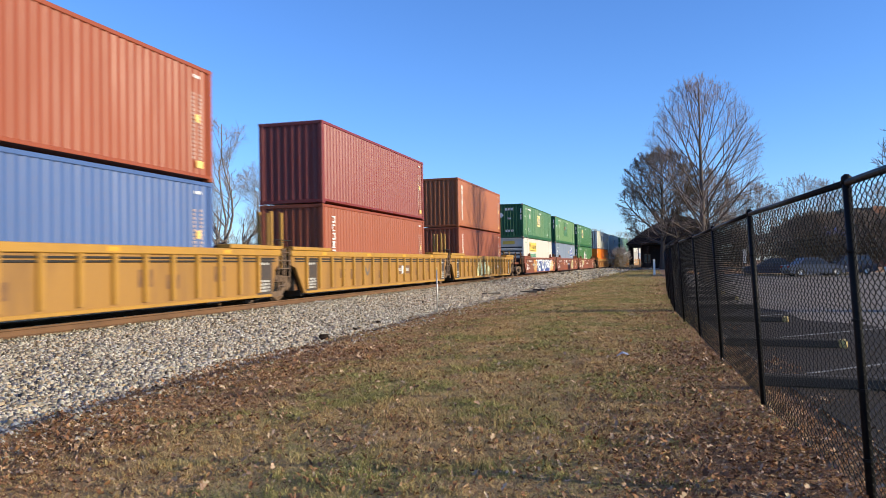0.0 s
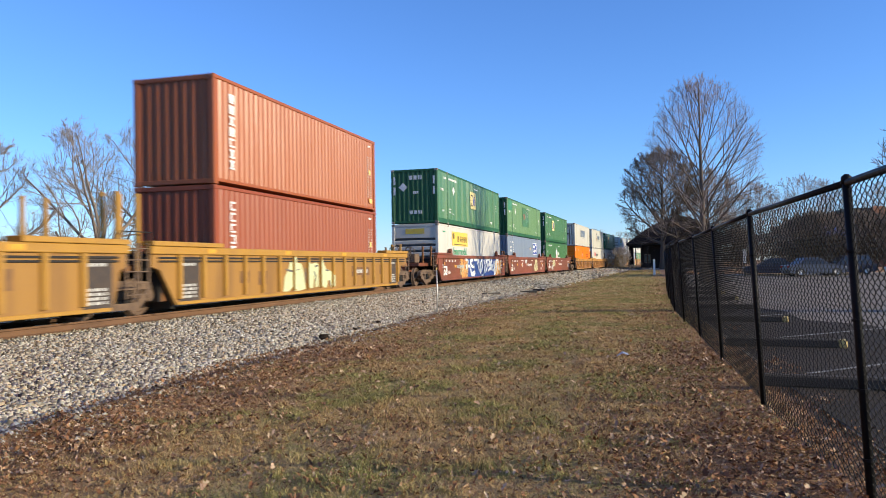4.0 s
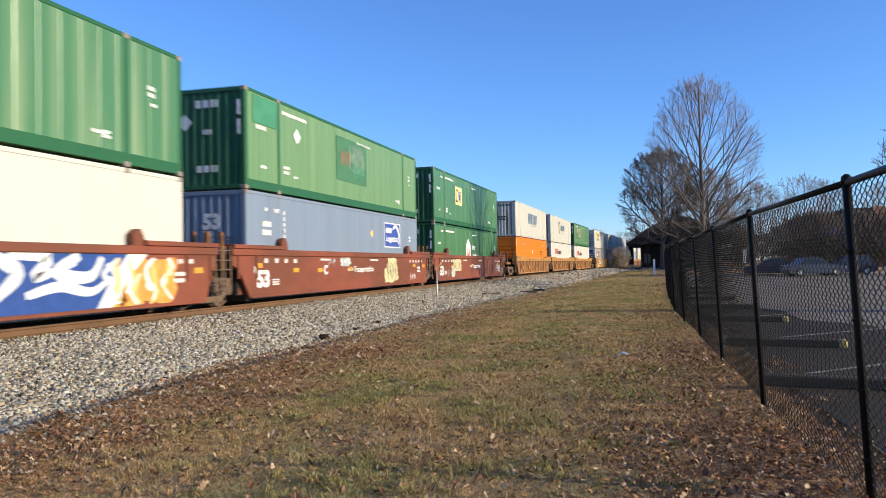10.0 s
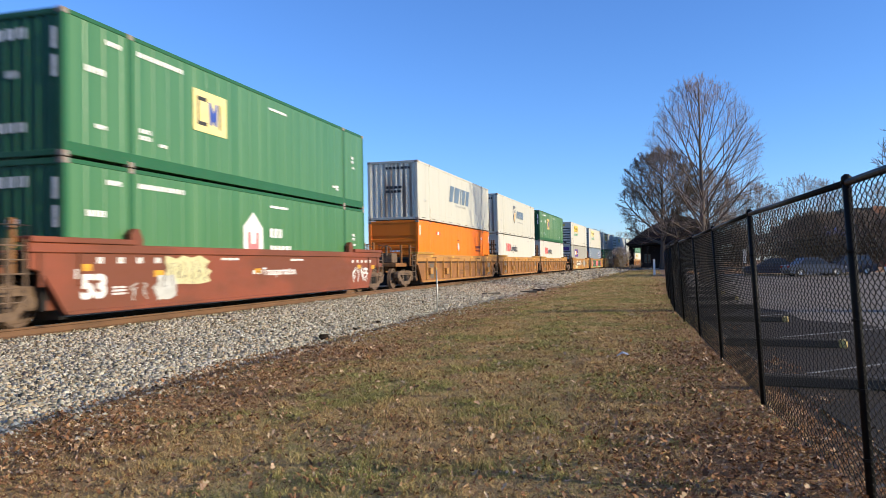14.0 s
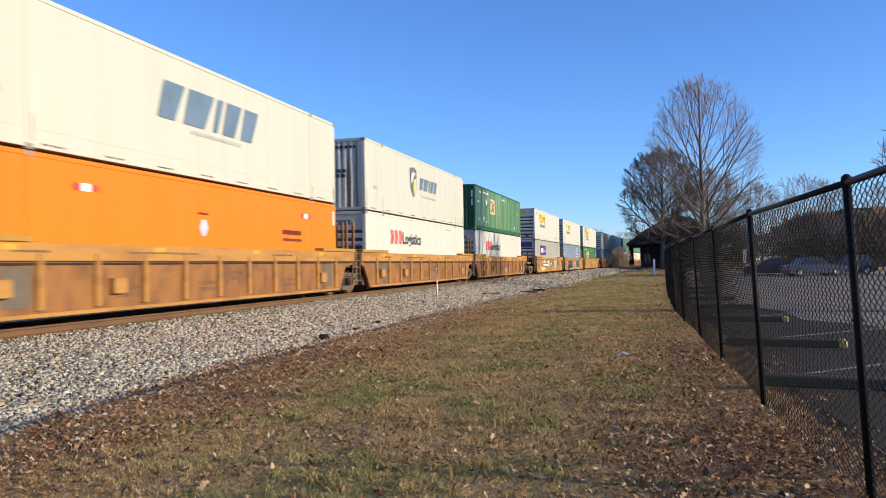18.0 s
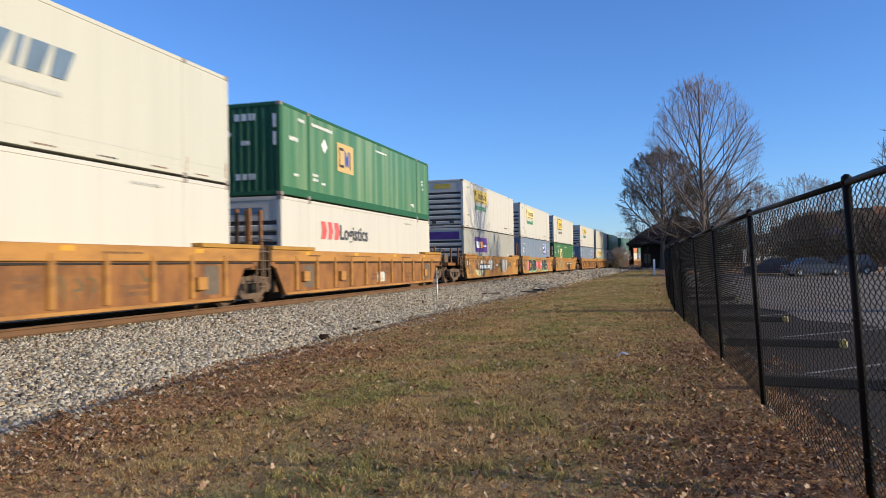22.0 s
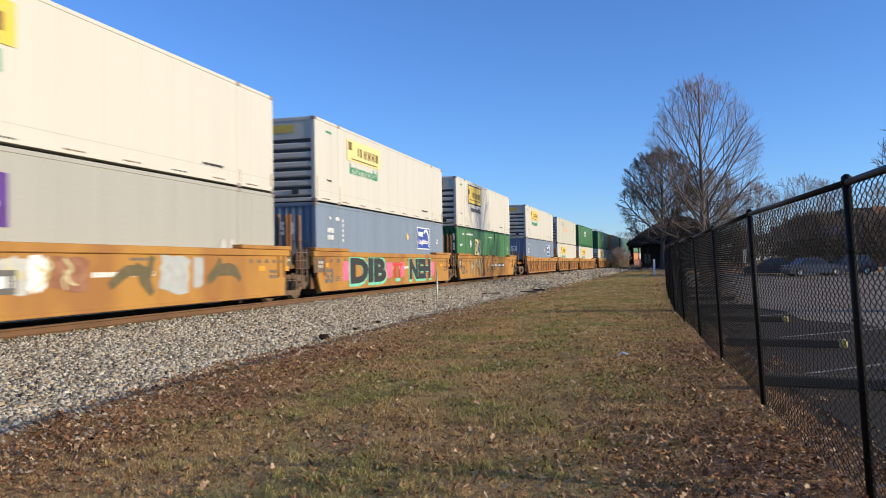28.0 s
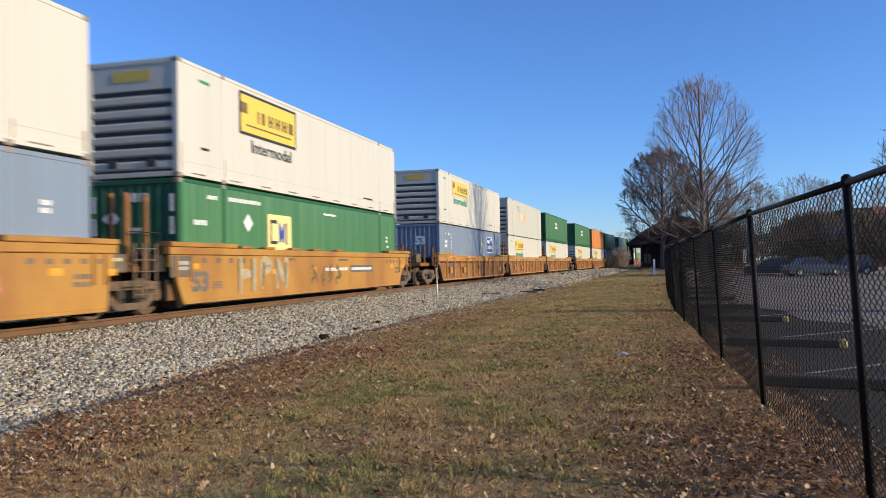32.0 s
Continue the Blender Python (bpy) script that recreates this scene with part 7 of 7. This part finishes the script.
def build_small():
    st = empty("survey_stake", "thin pale metal stake standing at the ballast's edge", "stake", pose(-6.7, 24.2, ground_z(-6.7, 24.2) - 0.05))
    part("rod", Shape().tube([(0, 0, 0), (0.01, 0, 0.7), (0.0, 0.01, 1.45)], 0.022, 8), GALV, st, smooth=True)
    part("tip", Shape().tube([(0.0, 0.01, 1.45), (0.0, 0.01, 1.52)], 0.026, 8), STOP_YELLOW, st)
    lump("dirt_clod", "dark clod of earth at the ballast's edge", "clod", -6.75, 15.3, 0.13, WET_SOIL, 2)
    lump("dirt_clod", "small dark clod at the ballast's edge", "clod", -6.95, 17.6, 0.07, WET_SOIL, 3)
    lump("dirt_clod", "small dark clod at the ballast's edge", "clod", -7.0, 19.4, 0.08, WET_SOIL, 4)
    for x, y, rz, ln in ((-6.2, 40.5, 20, 0.9), (-6.0, 43.0, -15, 0.7), (-7.4, 36.5, 60, 1.2)):
        tagged(new("timber_scrap", Shape().box(-ln / 2, ln / 2, -0.09, 0.09, 0, 0.12, 0.015).mesh("timber_scrap", STOP_TIMBER)), "weathered scrap of timber by the ballast", "timber").matrix_basis = pose(x, y, max(ground_z(x, y), bed_z(x, y)) - 0.01, 0, 0, rz)
    tagged(new("litter", Shape().quad_mesh([(-0.09, -0.05, 0), (0.02, -0.07, 0.05), (0.1, -0.02, 0.015), (0.07, 0.06, 0.04), (-0.05, 0.06, 0.02), (0, 0, 0.07)], [(0, 1, 5), (1, 2, 5), (2, 3, 5), (3, 4, 5), (4, 0, 5)]).mesh("litter", INK["pale_blue"])), "crumpled pale plastic scrap on the lawn", "litter").matrix_basis = pose(-0.42, 11.55, ground_z(-0.42, 11.55) + 0.03)
    tagged(new("tie_plate", Shape().box(-0.16, 0.16, -0.1, 0.1, 0, 0.025, 0.006).mesh("tie_plate", CONCRETE)), "pale steel plate lying beside the rail", "plate").matrix_basis = pose(-11.0, 24.6, bed_z(-11.0, 24.6) + 0.04, 8, 5, 15)


def patchiness(x, y):
    """How lush the lawn is at many places at once, 0 to 1, in patches of a foot to a few feet."""
    k = 0.5 + 0.27 * np.sin(x * 2.1 + 2.0 * np.sin(y * 0.9 + 1)) * np.sin(y * 1.7 + 1.5 * np.sin(x * 1.3)) + 0.25 * np.sin(x * 5.3 + 3 * np.sin(y * 2.7)) * np.sin(y * 4.6 + 2 * np.sin(x * 3.3))
    worn = np.clip((1.1 - x) / 1.5, 0.12, 1) * np.clip((x + 5.2 + 0.5 * np.sin(y * 1.3)) / 1.6, 0.05, 1)
    return np.clip(k, 0.03, 1) * worn


def build_grass():
    """Winter grass: a mat of short worn blades, and tufts whose blades spread from one root."""
    rng = np.random.default_rng(12)
    rows = []
    for y0, y1, per, h in ((3.2, 6.5, 9500, 0.021), (6.5, 11, 7500, 0.025), (11, 20, 3000, 0.032), (20, 34, 1300, 0.042), (34, 62, 330, 0.055), (62, 140, 60, 0.08)):
        n = int((y1 - y0) * 8.2 * per)
        x, y = rng.uniform(-7.0, 1.2, n), rng.uniform(y0, y1, n)
        keep = rng.uniform(0, 1, n) < 0.18 + 0.9 * patchiness(x, y)
        rows.append(np.stack([x, y, np.full(n, h) * (0.4 + 1.0 * rng.uniform(0, 1, n) ** 2), rng.uniform(0.5, 2.2, n)], 1)[keep])
    p = np.concatenate(rows)
    n = len(p)
    a, b = rng.uniform(0, 2 * np.pi, n), rng.uniform(0, 2 * np.pi, n)
    w = 0.0015 + 0.0003 * p[:, 1]
    base = np.stack([p[:, 0], p[:, 1], ground_many(p[:, 0], p[:, 1]) - 0.003], 1)
    side = np.stack([np.cos(a) * w, np.sin(a) * w, 0 * a], 1)
    lean = p[:, 3] * p[:, 2]
    mat_v = np.stack([base - side, base + side, base + np.stack([np.cos(b) * lean, np.sin(b) * lean, p[:, 2]], 1)], 1).reshape(-1, 3)
    mat_f = np.arange(3 * n).reshape(-1, 3)
    rows = []
    for y0, y1, per, blades, h in ((3.2, 7, 230, 17, 0.038), (7, 12, 150, 14, 0.040), (12, 22, 70, 11, 0.046), (22, 38, 20, 10, 0.06), (38, 62, 4, 9, 0.07), (3.2, 8, 30, 46, 0.07), (8, 16, 17, 38, 0.075), (16, 30, 7, 26, 0.085)):
        n = int((y1 - y0) * 8.2 * per)
        x, y = rng.uniform(-7.0, 1.2, n), rng.uniform(y0, y1, n)
        keep = rng.uniform(0, 1, n) < patchiness(x, y) ** 1.5
        x, y = x[keep], y[keep]
        size = rng.uniform(0.55, 1.35, len(x))
        spread = (0.022 if blades < 20 else 0.036) * (1 + 0.03 * y0)
        bx = np.repeat(x, blades) + rng.normal(0, spread, len(x) * blades) * np.repeat(size, blades)
        by = np.repeat(y, blades) + rng.normal(0, spread, len(x) * blades) * np.repeat(size, blades)
        bh = h * np.repeat(size, blades) * rng.uniform(0.35, 1.1, len(bx))
        rows.append(np.stack([bx, by, bh, rng.uniform(0.2, 1.7, len(bx))], 1))
    p = np.concatenate(rows)
    n = len(p)
    a, b = rng.uniform(0, 2 * np.pi, n), rng.uniform(0, 2 * np.pi, n)
    h = p[:, 2]
    w = 0.0012 + 0.00026 * p[:, 1]
    lean = p[:, 3] * h
    base = np.stack([p[:, 0], p[:, 1], ground_many(p[:, 0], p[:, 1]) - 0.004], 1)
    side = np.stack([np.cos(a) * w, np.sin(a) * w, 0 * a], 1)
    tip = base + np.stack([np.cos(b) * lean, np.sin(b) * lean, h], 1)
    mid = base + np.stack([np.cos(b) * lean * 0.3, np.sin(b) * lean * 0.3, h * 0.6], 1)
    v = np.stack([base - side, base + side, mid + side * 0.7, mid - side * 0.7, tip], 1).reshape(-1, 3)
    f = (np.array([[0, 1, 2], [0, 2, 3], [3, 2, 4]])[None] + 5 * np.arange(n)[:, None, None]).reshape(-1, 3) + len(mat_v)
    tagged(new("grass", raw_mesh("grass", np.concatenate([mat_v, v]), np.concatenate([mat_f, f]), GRASS)), "short tan and green winter grass", "grass", kind="stuff")


def build_leaves():
    """Fallen leaves: curled lobed leaves and broken bits, thick along the fence and the ballast."""
    rng = np.random.default_rng(22)
    ps = []
    for y0, y1, per, large in ((3.0, 7, 1900, 0.15), (7, 14, 1050, 0.13), (14, 26, 330, 0.12), (26, 50, 45, 0.2)):
        n = int((y1 - y0) * 9.4 * per)
        x, y = rng.uniform(-7.6, 1.8, n), rng.uniform(y0, y1, n)
        clump = 0.55 + 0.45 * np.sin(x * 3.7 + 2 * np.sin(y * 1.9)) * np.sin(y * 3.1 + 2 * np.sin(x * 2.3))
        dens = 0.28 + np.clip((x + 0.9) / 1.5, 0, 0.84) + np.clip((-3.6 - x) / 1.5, 0, 0.84)
        toe = np.array([toe_x(b) for b in y])
        keep = (rng.uniform(0, 1, n) < dens * (0.35 + clump)) & (x > toe - 0.05)
        big = rng.uniform(0, 1, n) < large
        size = np.where(big, rng.uniform(0.014, 0.034, n), 0.006 + 0.012 * rng.uniform(0, 1, n) ** 2)
        ps.append(np.stack([x, y, size], 1)[keep])
    p = np.concatenate(ps)
    n = len(p)
    z = ground_many(p[:, 0], p[:, 1]) + rng.uniform(0.004, 0.03, n)
    s = p[:, 2] * (1 + 0.012 * p[:, 1])
    a = rng.uniform(0, 2 * np.pi, n)
    t1, t2 = rng.normal(0, 0.5, n), rng.normal(0, 0.5, n)
    u = np.stack([np.cos(a), np.sin(a), t1], 1) * s[:, None]
    w = np.stack([-np.sin(a), np.cos(a), t2], 1) * s[:, None] * rng.uniform(0.3, 0.7, n)[:, None]
    c = np.stack([p[:, 0], p[:, 1], z], 1)
    curl = np.stack([0 * a, 0 * a, s * rng.uniform(0.15, 0.7, n)], 1)
    v = np.stack([c - u, c - u * 0.45 + w * 0.45, c - u * 0.25 + w + curl, c + u * 0.15 + w * 0.45 + curl * 0.3, c + u * 0.45 + w * 0.95 + curl,
                  c + u * 1.1 + curl * 0.4, c + u * 0.35 - w + curl * 0.7, c + u * 0.1 - w * 0.4 + curl * 0.2, c - u * 0.35 - w * 0.9 + curl * 0.9], 1)
    f = np.array([[0, 1, 8], [1, 2, 3], [1, 3, 7], [1, 7, 8], [3, 4, 5], [3, 5, 7], [5, 6, 7]])[None] + 9 * np.arange(n)[:, None, None]
    v[:, :, 2] = np.maximum(v[:, :, 2], (z - 0.012)[:, None])
    tagged(new("fallen_leaves", raw_mesh("fallen_leaves", v.reshape(-1, 3), f.reshape(-1, 3), LEAVES)), "fallen curled brown leaves on the lawn", "leaves", kind="stuff")


build_trees()
build_depot()
build_lot()
build_far_side()
build_nest()
build_small()
build_grass()
build_leaves()
build_stones()
motions()
